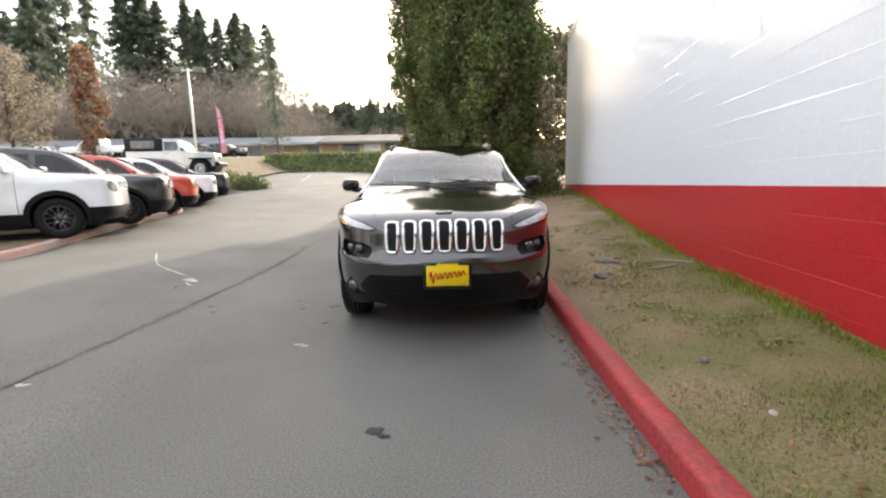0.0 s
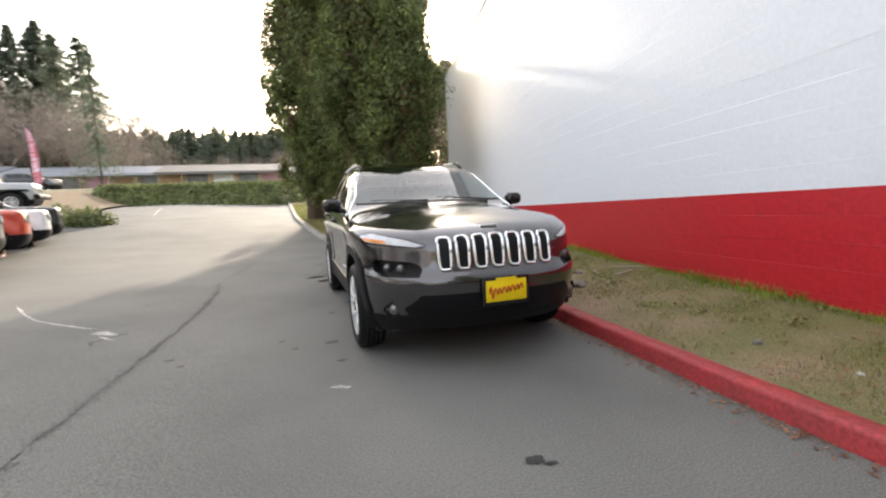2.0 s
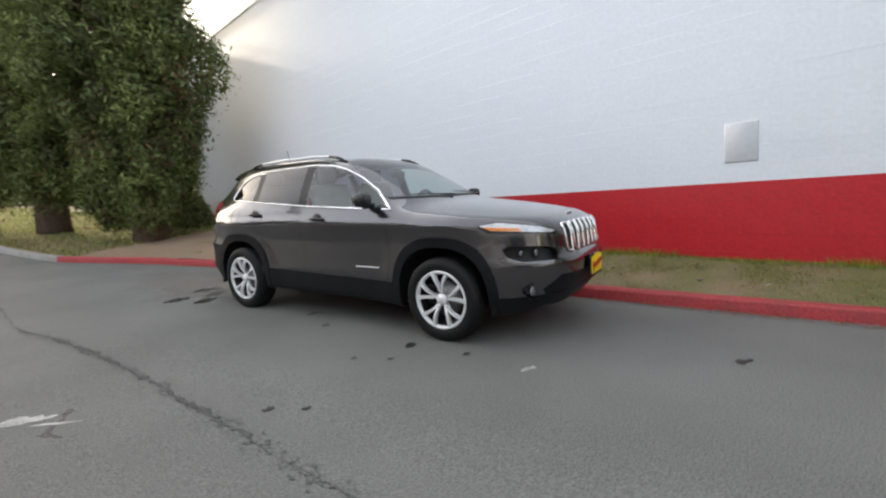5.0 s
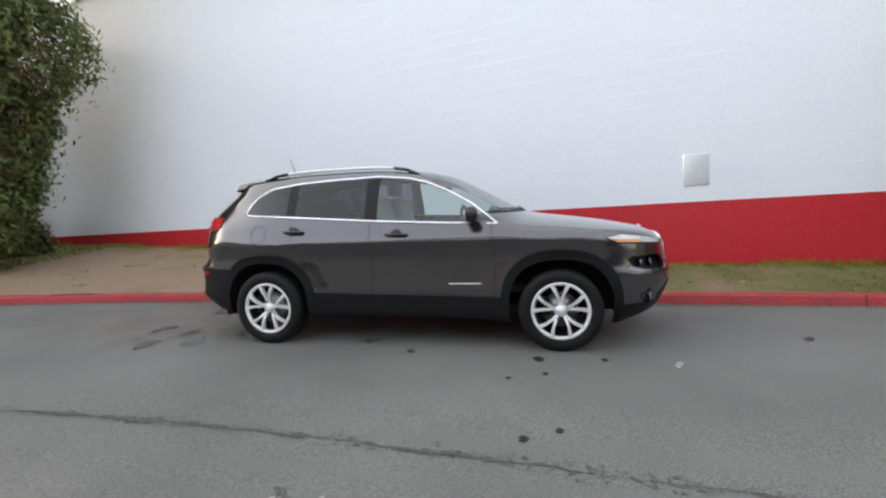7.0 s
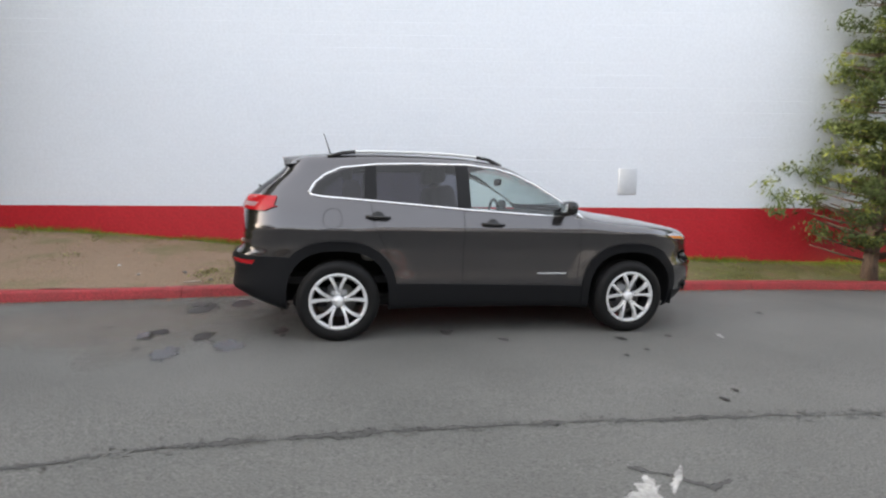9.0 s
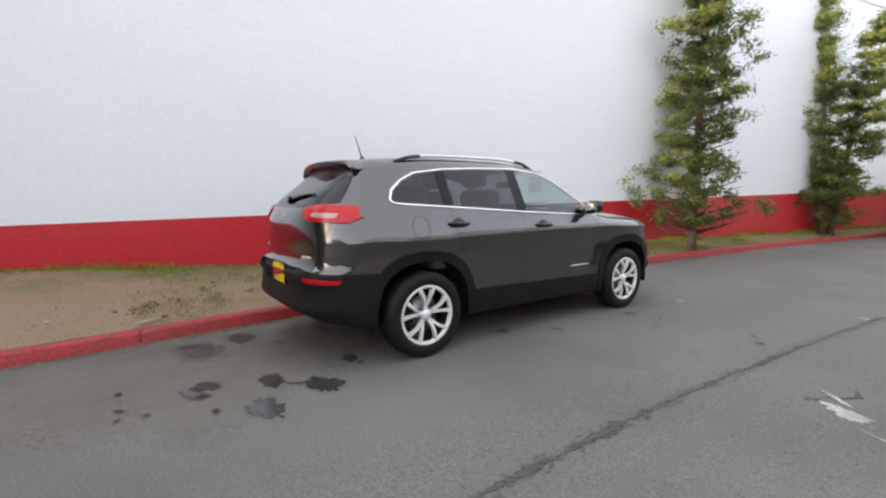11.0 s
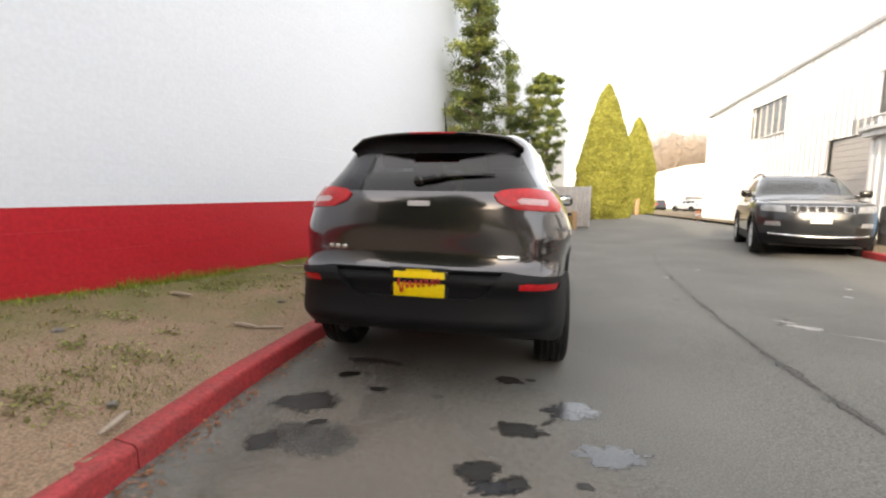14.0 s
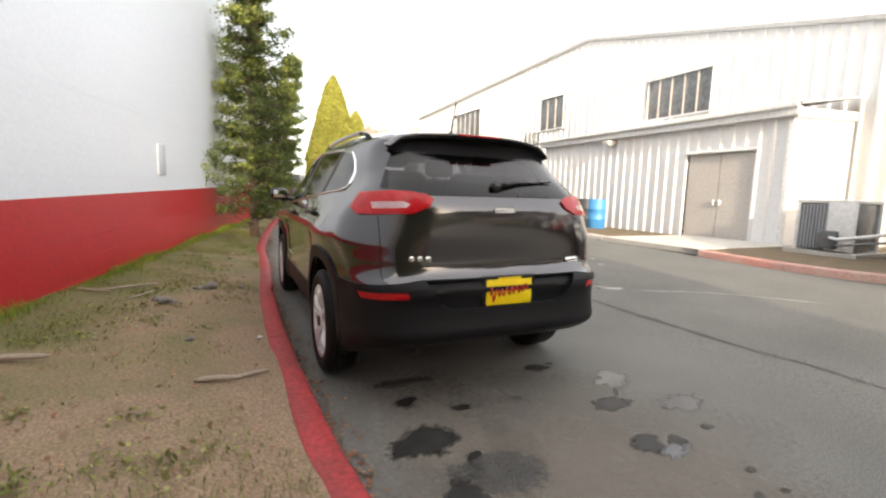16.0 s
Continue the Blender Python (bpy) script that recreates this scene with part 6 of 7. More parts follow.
    part("plate_bracket", box(0.2, 0.06, 0.1, (-0.02, 2.215, 0.672), 0.01), PLASTIC, car)
    c = sh.at_rear(0.0, 1.135)
    part("tail_badge", box(0.13, 0.006, 0.03, (0.0, c.y + 0.004, 1.135), 0.01), ALLOY, car, "small bright tailgate badge")
    c = sh.at_rear(-0.52, 0.835)
    part("trim_badge", box(0.13, 0.008, 0.028, (-0.52, c.y + 0.005, 0.835), 0.01, rot=(0, 0, 14)), CHROME, car, "small bright trim badge")
    for k in range(3):
        c = sh.at_rear(0.46 + 0.045 * k, 0.87)
        part("drive_badge", box(0.03, 0.006, 0.026, (0.46 + 0.045 * k, c.y + 0.004, 0.87), 0.006), CHROME, car, "small bright drive badge")
    # rear wiper, brake lamp, antenna
    wp = [sh.at_rear(x, z) + Vector((0, 0.02, 0)) for x, z in ((0.02, 1.265), (-0.15, 1.295), (-0.42, 1.31))]
    wiper = part("rear_wiper", tube(wp, 0.012, 8, taper=[1.6, 1.1, 0.5]), GLOSSBLACK, car, "black rear wiper")
    part("wiper_pivot", lathe([(0.03, 0.0), (0.034, 0.02), (0.025, 0.035)], 16, 'y', at=wp[0] - Vector((0, 0.02, 0))), GLOSSBLACK, wiper)
    part("brake_lamp", box(0.30, 0.012, 0.011, (0, 1.888, sh.at_top(0, 1.70).z - 0.019), 0.003), LAMPRED, car, "thin red high brake lamp")
    spo = bmesh.new()
    rows = []
    for t in np.linspace(-1, 1, 15):
        x = 0.57 * t
        e = sh.at_top(x, 1.70)
        zz = e.z - 0.02 * t ** 4
        rows.append([spo.verts.new((x, 1.62, sh.at_top(x, 1.62).z - 0.002)), spo.verts.new((x, 1.72, zz + 0.006)), spo.verts.new((x, 1.89 - 0.07 * t * t, zz - 0.012)), spo.verts.new((x, 1.885 - 0.07 * t * t, zz - 0.026)), spo.verts.new((x, 1.70, zz - 0.045))])
    for ra, rb in zip(rows, rows[1:]):
        for i in range(4):
            spo.faces.new((ra[i], ra[i + 1], rb[i + 1], rb[i]))
    bmesh.ops.recalc_face_normals(spo, faces=spo.faces)
    part("spoiler", spo, PAINT_GREY, car, "body-colour roof spoiler")
    c = sh.at_top(0, 1.46)
    ant = part("antenna", tube([c + Vector((0, 0.0, 0.0)), c + Vector((0, 0.03, 0.1)), c + Vector((0, 0.07, 0.22))], 0.005, 6, taper=[1.6, 1, 0.7]), GLOSSBLACK, car, "short black roof antenna")
    part("antenna_base", lathe([(0.03, 0), (0.022, 0.02), (0.008, 0.035)], 14, 'z', at=c), GLOSSBLACK, ant)
    # front wipers
    for xa, xb in ((0.55, -0.02), (-0.12, -0.62)):
        pts = []
        for t in np.linspace(0, 1, 6):
            x = xa + (xb - xa) * t
            z = 1.185 + 0.03 * t
            p = sh.project(np.array([[x, 0.3, z - 0.1]]), np.array([[x, -1.8, z + 0.05]]))[0]
            pts.append(Vector(p) + Vector((0, -0.01, 0.012)))
        part("wiper", tube(pts, 0.0065, 6, taper=[1.4, 1, 1, 0.9, 0.8, 0.7]), GLOSSBLACK, car, "black windscreen wiper")
    # fuel flap ring
    ring = [sh.at_side(1.40 + 0.078 * math.cos(a), 1.045 + 0.082 * math.sin(a), -1) + Vector((-0.0005, 0, 0)) for a in np.linspace(0, 2 * math.pi, 25)]
    part("fuel_flap", tube(ring, 0.0025, 5), GLOSSBLACK, car, "round fuel flap gap")
    # cabin
    part("dashboard", box(1.25, 0.42, 0.3, (0, -0.62, 0.98), 0.09, 3), CABIN, car)
    wheel = part("steering_wheel", lathe([(0.185 + 0.016 * math.cos(a), 0.016 * math.sin(a)) for a in np.linspace(0, 2 * math.pi, 9)[:-1]], 24, 'y', at=(0.37, -0.36, 1.05), closed=True), CABIN, car)
    part("steering_hub", box(0.3, 0.05, 0.1, (0.37, -0.36, 1.05), 0.03), CABIN, wheel)
    for x in (-0.37, 0.37):
        seat(car, x, 0.05, 0.72, SEATCLOTH)
    for x in (-0.4, 0.4):
        seat(car, x, 0.92, 0.74, SEATCLOTH, 0.6)
    part("cabin_floor", box(1.4, 2.9, 0.06, (0, 0.4, 0.5)), CABIN, car, smooth=False)
    part("load_floor", box(1.2, 0.9, 0.06, (0, 1.62, 0.85)), CABIN, car, smooth=False)
    part("headliner", box(1.05, 1.7, 0.03, (0, 0.8, 1.545)), CABIN, car, smooth=False)
    part("rear_view_mirror", box(0.22, 0.03, 0.07, (0, -0.28, 1.42), 0.02), CABIN, car)
    for w in (wr, wl):
        for o in list(w.children):
            bpy.data.objects.remove(o)
        bpy.data.objects.remove(w)
    return car


main_car = crossover()


# -------- the other cars, simpler but of the same make
def other_car(name, shell, m, label, paint_mat, spec, group=""):
    """A parked car from a skin: spec gives wheel places, window outlines and lamps."""
    car = thing(name, m, label, "car", group)
    b = shell.cage(spec["half"], spec["front"], spec["back"], 0.16, spec["high"], (84, 30, 30))
    wr, wy, wx = spec["tyre"], spec["axles"], spec["track"]
    for sx in (-1, 1):
        test = lambda c, s=sx: c.x * s > 0.3
        for mt, poly in spec["panes"]:
            pull(b, carve(b, poly, 0, lambda c, s=sx: c.x * s > 0.3 and c.z > 0.9), "window", mt, car)
        for y in wy:
            pull(b, carve(b, circle(y, wr + 0.01, wr + 0.045, 20), 0, test), "", None, car, drop=True)
            pull(b, carve(b, circle(y, wr + 0.02, wr + 0.115, 20), 0, lambda c, s=sx: c.x * s > 0.45), "arch_lip", PLASTIC, car, "black plastic wheel arch", 0.025)
        pull(b, carve(b, [(wy[0] + 0.3, 0.1), (wy[1] - 0.3, 0.1), (wy[1] - 0.3, 0.44), (wy[0] + 0.3, 0.44)], 0, lambda c, s=sx: c.x * s > 0.45), "sill", PLASTIC, car, "black plastic sill", 0.006)
        for lamp, mt, nm in spec["lamps"]:
            front = lamp[0]
            poly = [(x * sx, z) for x, z in lamp[1]]
            pull(b, carve(b, poly, 1, lambda c, s=sx, f=front: (c.y < spec["front"] + 0.6 if f else c.y > spec["back"] - 0.6) and c.x * s > 0.1), nm, mt, car, lift=0.004)
        mx = part("door_mirror", box(0.2, 0.11, 0.15, (sx * (spec["belt_w"] + 0.1), spec["mirror"][0], spec["mirror"][1]), 0.04, 3), paint_mat if spec.get("mirror_paint") else GLOSSBLACK, car)
        part("mirror_arm", box(0.14, 0.06, 0.05, (sx * (spec["belt_w"] - 0.02), spec["mirror"][0], spec["mirror"][1] - 0.05), 0.015), GLOSSBLACK, mx)
        for y in spec["handles"]:
            p = shell.at_side(y, spec["handle_z"], sx)
            part("door_handle", tube([p + Vector((sx * 0.004, -0.09, 0)), p + Vector((sx * 0.03, -0.05, 0)), p + Vector((sx * 0.03, 0.05, 0)), p + Vector((sx * 0.004, 0.09, 0))], 0.013, 6), GLOSSBLACK, car)
        for y in spec["gaps"]:
            pull(b, carve(b, [(y - 0.004, 0.45), (y + 0.004, 0.45), (y + 0.004, spec["handle_z"] + 0.12), (y - 0.004, spec["handle_z"] + 0.12)], 0, test), "panel_gap", GLOSSBLACK, car)
    ws = spec["screen"]
    pull(b, carve(b, [(-ws[0], ws[1]), (ws[0], ws[1]), (ws[2], ws[3]), (-ws[2], ws[3])], 1, lambda c: spec["front"] + 0.9 < c.y < 0.4 and c.z > 0.95), "windscreen", SCREEN, car)
    pull(b, carve(b, [(-0.95, 0.1), (0.95, 0.1), (0.95, spec["low_front"]), (-0.95, spec["low_front"])], 1, lambda c: c.y < spec["front"] + 0.62), "front_bumper_lower", PLASTIC, car, "black lower bumper", 0.005)
    pull(b, carve(b, [(-0.95, 0.1), (0.95, 0.1), (0.95, spec["low_front"]), (-0.95, spec["low_front"])], 1, lambda c: c.y > spec["back"] - 0.55), "rear_bumper_lower", PLASTIC, car, "black lower bumper", 0.005)
    part("body", b, paint_mat, car)
    shell.shade(car)
    n = spec["slots"]
    for k in range(7):
        x = (k - 3) * n[0]
        pts = [shell.at_front(x + dx * n[0] * 0.36, z) + Vector((0, -0.004, 0)) for dx, z in ((-1, n[1]), (1, n[1]), (1, n[2]), (-1, n[2]))]
        s = part("grille_slot", tube(pts + pts[:2], 0.01, 5), CHROME, car)
        bb = bmesh.new()
        bb.faces.new([bb.verts.new(p + Vector((0, -0.002, 0))) for p in pts])
        part("grille_mesh", bb, PLASTIC, s, smooth=False)
    for y in wy:
        for s in (-1, 1):
            w = spec["wheel"][s]
            wheel_on(car, w, (s * wx, y, wr))
            bb = bmesh.new()
            rows = []
            for i in range(11):
                a = math.pi * (-0.06 + 1.12 * i / 10)
                rows.append([bb.verts.new((s * q, y + (wr + 0.05) * math.cos(a), wr + 0.01 + (wr + 0.05) * math.sin(a))) for q in (0.42, wx + 0.1)])
            for ra, rb in zip(rows, rows[1:]):
                bb.faces.new((ra[0], ra[1], rb[1], rb[0]))
            bb.faces.new([r[0] for r in rows])
            part("wheel_well", bb, CABIN, car)
    part("underbody", box(1.4, spec["back"] - spec["front"] - 0.9, 0.1, (0, 0, 0.28)), CABIN, car, smooth=False)
    part("cabin_floor", box(1.3, 2.4, 0.06, (0, 0.3, 0.55)), CABIN, car, smooth=False)
    part("dashboard", box(1.2, 0.35, 0.25, (0, spec["mirror"][0] + 0.05, spec["mirror"][1] - 0.18), 0.06), CABIN, car)
    for x in (-0.36, 0.36):
        seat(car, x, 0.05, 0.74, CABIN)
    seat(car, 0, 0.85, 0.76, CABIN, 1.2)
    return car


def wheel_pair(r, w, rim, spokes, mat):
    return {-1: wheel_mesh(r, w, rim, spokes, mat, -1), 1: wheel_mesh(r, w, rim, spokes, mat, 1)}


def scrap(pair):
    for w in pair.values():
        for o in list(w.children):
            bpy.data.objects.remove(o)
        bpy.data.objects.remove(w)


def recolour(car, old, mat):
    """Gives a copied car another paint without touching the shared mesh."""
    for o in car.children_recursive:
        if o.type == 'MESH' and o.data.materials and o.data.materials[0] == old:
            o.material_slots[0].link = 'OBJECT'
            o.material_slots[0].material = mat


def small_suv():
    """Boxy small crossover with an upright nose."""
    sh = Shell(
        top=spline([-2.2, -2.0, -1.6, -1.0, -0.9, -0.5, -0.2, 0.1, 0.8, 1.5, 1.95, 2.2], [1.03, 1.075, 1.105, 1.145, 1.19, 1.45, 1.6, 1.65, 1.69, 1.67, 1.63, 1.5]),
        nose=spline([0.15, 0.3, 0.45, 0.6, 0.95, 1.06, 1.14], [-1.85, -2.03, -2.11, -2.12, -2.1, -2.06, -1.9]),
        tail=spline([0.15, 0.35, 0.55, 0.75, 1.0, 1.3, 1.6, 1.75], [1.8, 2.02, 2.1, 2.08, 2.06, 2.0, 1.9, 1.8]),
        side=spline([0.15, 0.4, 0.6, 0.8, 0.95, 1.05, 1.15, 1.4, 1.6, 1.8], [0.83, 0.88, 0.9, 0.895, 0.9, 0.885, 0.85, 0.76, 0.69, 0.62]),
        plan=spline([-2.2, -1.8, -1.2, 0, 1.2, 1.8, 2.2], [0.94, 0.98, 1, 1, 1, 0.98, 0.94]),
        house=spline([-1.5, -0.8, 0, 1.2, 2.0], [0.93, 0.96, 1, 0.99, 0.94]), nose_round=0.34, tail_round=0.25, crown=0.06, sweep=0.16, mid=0.1, flare=((-1.285, 0.36, 0.5, 0.02), (1.285, 0.36, 0.5, 0.02)))
    wheels = wheel_pair(0.345, 0.215, 0.215, 6, DARKALLOY)
    spec = dict(half=1.0, front=-2.25, back=2.25, high=1.85, tyre=0.345, axles=(-1.285, 1.285), track=0.79, belt_w=0.87, mirror=(-0.68, 1.19), mirror_paint=True,
                panes=[(TINT, [(-0.62, 1.15), (0.2, 1.17), (0.2, 1.53), (-0.1, 1.52), (-0.36, 1.38)]), (TINT, [(0.3, 1.17), (1.05, 1.19), (1.05, 1.53), (0.3, 1.54)]), (TINT, [(1.15, 1.2), (1.6, 1.24), (1.6, 1.5), (1.15, 1.53)])],
                lamps=[((True, [(0.5, 0.80), (0.62, 0.76), (0.74, 0.80), (0.78, 0.89), (0.72, 0.96), (0.58, 0.96)]), LAMPWHITE, "headlight"), ((False, [(0.6, 0.85), (0.84, 0.85), (0.84, 1.1), (0.6, 1.1)]), LAMPRED, "taillight")],
                handles=(-0.1 + 0.2, 0.95), handle_z=1.06, gaps=(-0.78, 0.25, 1.1), screen=(0.68, 1.17, 0.6, 1.58), low_front=0.52, slots=(0.125, 0.80, 0.95), wheel=wheels)
    head = 116.0
    rot = Matrix.Rotation(radians(head), 4, 'Z')

    def stand(x, y, z):
        """The pose that puts the near front wheel at (x, y)."""
        off = rot @ Vector((-0.79, -1.285, 0))
        return Matrix.Translation((x - off.x, y - off.y, z)) @ rot
    G = "row of parked crossovers"
    spots = ((-6.5, 2.25, 0.33, PAINT_WHITE, "white boxy crossover with black arches parked behind the kerb"), (-6.95, 4.6, 0.33, PAINT_BLACK, "black boxy crossover parked behind the kerb"),
             (-7.7, 7.2, 0.33, PAINT_RED, "orange-red boxy crossover parked in the row"), (-8.35, 9.7, 0.36, PAINT_WHITE, "white boxy crossover parked in the row"), (-9.1, 12.3, 0.47, PAINT_DARK, "dark grey boxy crossover parked in the row"))
    first = None
    for x, y, z, p, lab in spots:
        if first is None:
            first = other_car("car", sh, stand(x, y, z), lab, p, spec, G)
        else:
            c = copy_thing(first, stand(x, y, z))
            tagged(c, lab)
            recolour(c, PAINT_WHITE, p)
    for x, y, z, p, lab, a in ((-24, 47, 3.75, PAINT_DARK, "dark car on the street by the shops", 80), (-35, 48, 3.8, PAINT_WHITE, "white car on the street by the shops", 100), (-44, 47, 3.75, PAINT_WHITE, "white car on the street by the shops", 85),
                               (-20, -60, 0.2, PAINT_SILVER, "pale car parked far down the lane", 30), (-17, -66, 0.2, PAINT_DARK, "dark car parked far down the lane", 20)):
        c = copy_thing(first, Matrix.Translation((x, y, z)) @ Matrix.Rotation(radians(a), 4, 'Z'))
        c["group"] = "distant cars"
        tagged(c, lab)
        recolour(c, PAINT_WHITE, p)
    scrap(wheels)


small_suv()


def large_suv():
    sh = Shell(
        top=spline([-2.6, -2.3, -1.9, -1.3, -1.1, -0.6, -0.2, 0.1, 0.8, 1.6, 2.1, 2.5], [1.0, 1.06, 1.12, 1.18, 1.22, 1.52, 1.67, 1.71, 1.75, 1.72, 1.66, 1.5]),
        nose=spline([0.15, 0.3, 0.5, 0.7, 0.95, 1.08, 1.15], [-2.05, -2.25, -2.38, -2.42, -2.38, -2.3, -2.0]),
        tail=spline([0.15, 0.4, 0.7, 1.0, 1.25, 1.6, 1.8], [2.1, 2.33, 2.4, 2.36, 2.3, 2.0, 1.9]),
        side=spline([0.15, 0.4, 0.6, 0.85, 1.0, 1.1, 1.2, 1.45, 1.65, 1.85], [0.88, 0.93, 0.955, 0.95, 0.965, 0.945, 0.9, 0.79, 0.7, 0.6]),
        plan=spline([-2.5, -2.0, -1.4, 0, 1.4, 2.0, 2.5], [0.92, 0.97, 1, 1, 1, 0.97, 0.92]),
        house=spline([-1.5, -0.8, 0, 1.2, 2.2], [0.92, 0.96, 1, 0.98, 0.9]), nose_round=0.7, tail_round=0.4, crown=0.08, sweep=0.22, mid=0.1)
    wheels = wheel_pair(0.38, 0.25, 0.245, 5, ALLOY)
    spec = dict(half=1.05, front=-2.55, back=2.5, high=1.9, tyre=0.38, axles=(-1.457, 1.457), track=0.83, belt_w=0.92, mirror=(-0.8, 1.26),
                panes=[(CLEAR, [(-0.75, 1.2), (0.15, 1.22), (0.15, 1.58), (-0.15, 1.57), (-0.42, 1.44)]), (TINT, [(0.25, 1.22), (1.1, 1.24), (1.1, 1.57), (0.25, 1.59)]), (TINT, [(1.2, 1.25), (1.8, 1.28), (1.65, 1.5), (1.2, 1.57)])],
                lamps=[((True, [(0.52, 0.88), (0.86, 0.90), (0.90, 0.98), (0.82, 1.02), (0.54, 1.0)]), LAMPWHITE, "headlight"), ((True, [(0.58, 0.62), (0.82, 0.62), (0.8, 0.70), (0.6, 0.70)]), LAMPWHITE, "fog_lamp"),
                       ((False, [(0.6, 1.05), (0.9, 1.05), (0.9, 1.2), (0.6, 1.2)]), LAMPRED, "taillight")],
                handles=(0.0, 1.0), handle_z=1.1, gaps=(-0.9, 0.2, 1.15), screen=(0.74, 1.24, 0.62, 1.66), low_front=0.46, slots=(0.135, 0.885, 1.0), wheel=wheels)
    rot = Matrix.Rotation(radians(164), 4, 'Z')
    off = rot @ Vector((-0.9, -1.457, 0))
    c = other_car("car", sh, Matrix.Translation((-5.15 - off.x, -5.95 - off.y, 0.17)) @ rot, "dark grey large sport utility car parked facing the lane", PAINT_DARK, spec)
    part("chin_bar", tube([sh.at_front(x, 0.46 - 0.04 * (1 - abs(x) / 0.7)) + Vector((0, -0.02, 0)) for x in (-0.75, -0.5, -0.2, 0.2, 0.5, 0.75)], 0.022, 6), CHROME, c, "bright chin bar")
    p = sh.at_front(0, 0.76)
    part("front_plate", box(0.31, 0.012, 0.155, (0, p.y - 0.012, 0.76), 0.004), SIDINGTRIM, c, "white number plate")
    for s in (-1, 1):
        part("roof_rail", tube([sh.at_top(s * 0.62, y) + Vector((0, 0, 0.04 if 0 < i < 5 else 0)) for i, y in enumerate(np.linspace(-0.1, 1.7, 6))], 0.02, 6), PLASTIC, c)
    scrap(wheels)


large_suv()


def open_jeep():
    """Boxy off-roader with a dark hard top and round arches."""
    sh = Shell(
        top=spline([-2.2, -2.0, -0.85, -0.75, -0.5, -0.4, 1.9, 2.2], [1.12, 1.15, 1.2, 1.25, 1.7, 1.78, 1.8, 1.75]),
        nose=spline([0.15, 0.5, 0.8, 1.1, 1.2], [-1.8, -1.95, -1.98, -1.95, -1.8]),
        tail=spline([0.15, 0.5, 1.0, 1.8, 2.0], [1.85, 1.95, 1.95, 1.9, 1.85]),
        side=spline([0.15, 0.4, 0.6, 1.15, 1.2, 1.75, 1.9], [0.7, 0.76, 0.78, 0.78, 0.77, 0.7, 0.66]),
        plan=spline([-2.2, -1.8, -0.9, 1.9, 2.2], [0.8, 0.86, 1, 1, 0.98]), house=spline([-1, 2], [1, 1]), nose_round=0.1, tail_round=0.05, crown=0.03, sweep=0.02, mid=0.0)
    wheels = wheel_pair(0.39, 0.25, 0.22, 5, ALLOY)
    spec = dict(half=0.95, front=-2.2, back=2.2, high=1.95, tyre=0.39, axles=(-1.3, 1.2), track=0.78, belt_w=0.8, mirror=(-0.6, 1.3),
                panes=[(CLEAR, [(-0.42, 1.24), (0.25, 1.24), (0.25, 1.68), (-0.3, 1.68)]), (TINT, [(0.38, 1.22), (1.8, 1.22), (1.75, 1.7), (0.38, 1.7)])],
                lamps=[((True, [(0.4, 0.9), (0.52, 0.86), (0.6, 0.95), (0.52, 1.06), (0.42, 1.02)]), LAMPWHITE, "headlight")],
                handles=(0.15,), handle_z=1.12, gaps=(-0.6, 0.32), screen=(0.7, 1.28, 0.66, 1.7), low_front=0.5, slots=(0.09, 0.85, 1.08), wheel=wheels)
    rot = Matrix.Rotation(radians(100), 4, 'Z')
    off = rot @ Vector((-0.8, -1.3, 0))
    c = other_car("car", sh, Matrix.Translation((-11.6 - off.x, 16.8 - off.y, float(LAND(16.8)) + 0.02)) @ rot, "pale grey boxy off-road car with a dark hard top", PAINT_SILVER, spec)
    for s in (-1, 1):
        part("front_fender", box(0.3, 1.0, 0.07, (s * 0.78, -1.33, 0.86), 0.03), PLASTIC, c, "wide black flare")
    part("front_bumper", box(1.6, 0.2, 0.2, (0, -2.05, 0.6), 0.04), PLASTIC, c)
    part("hard_top", box(1.6, 1.66, 0.62, (0, 1.12, 1.52), 0.06, 3), PLASTIC, c, "black hard top")
    for s in (-1, 1):
        part("window", box(0.01, 1.0, 0.36, (s * 0.803, 1.15, 1.53), 0.004), DARKGLASS, c, "dark rear side glass")
    part("spare_wheel", lathe([(0.39, 2.02), (0.39, 2.22), (0.3, 2.26), (0.05, 2.26)], 28, 'y', at=(0, 0, 1.05)), RUBBER, c)
    scrap(wheels)


open_jeep()


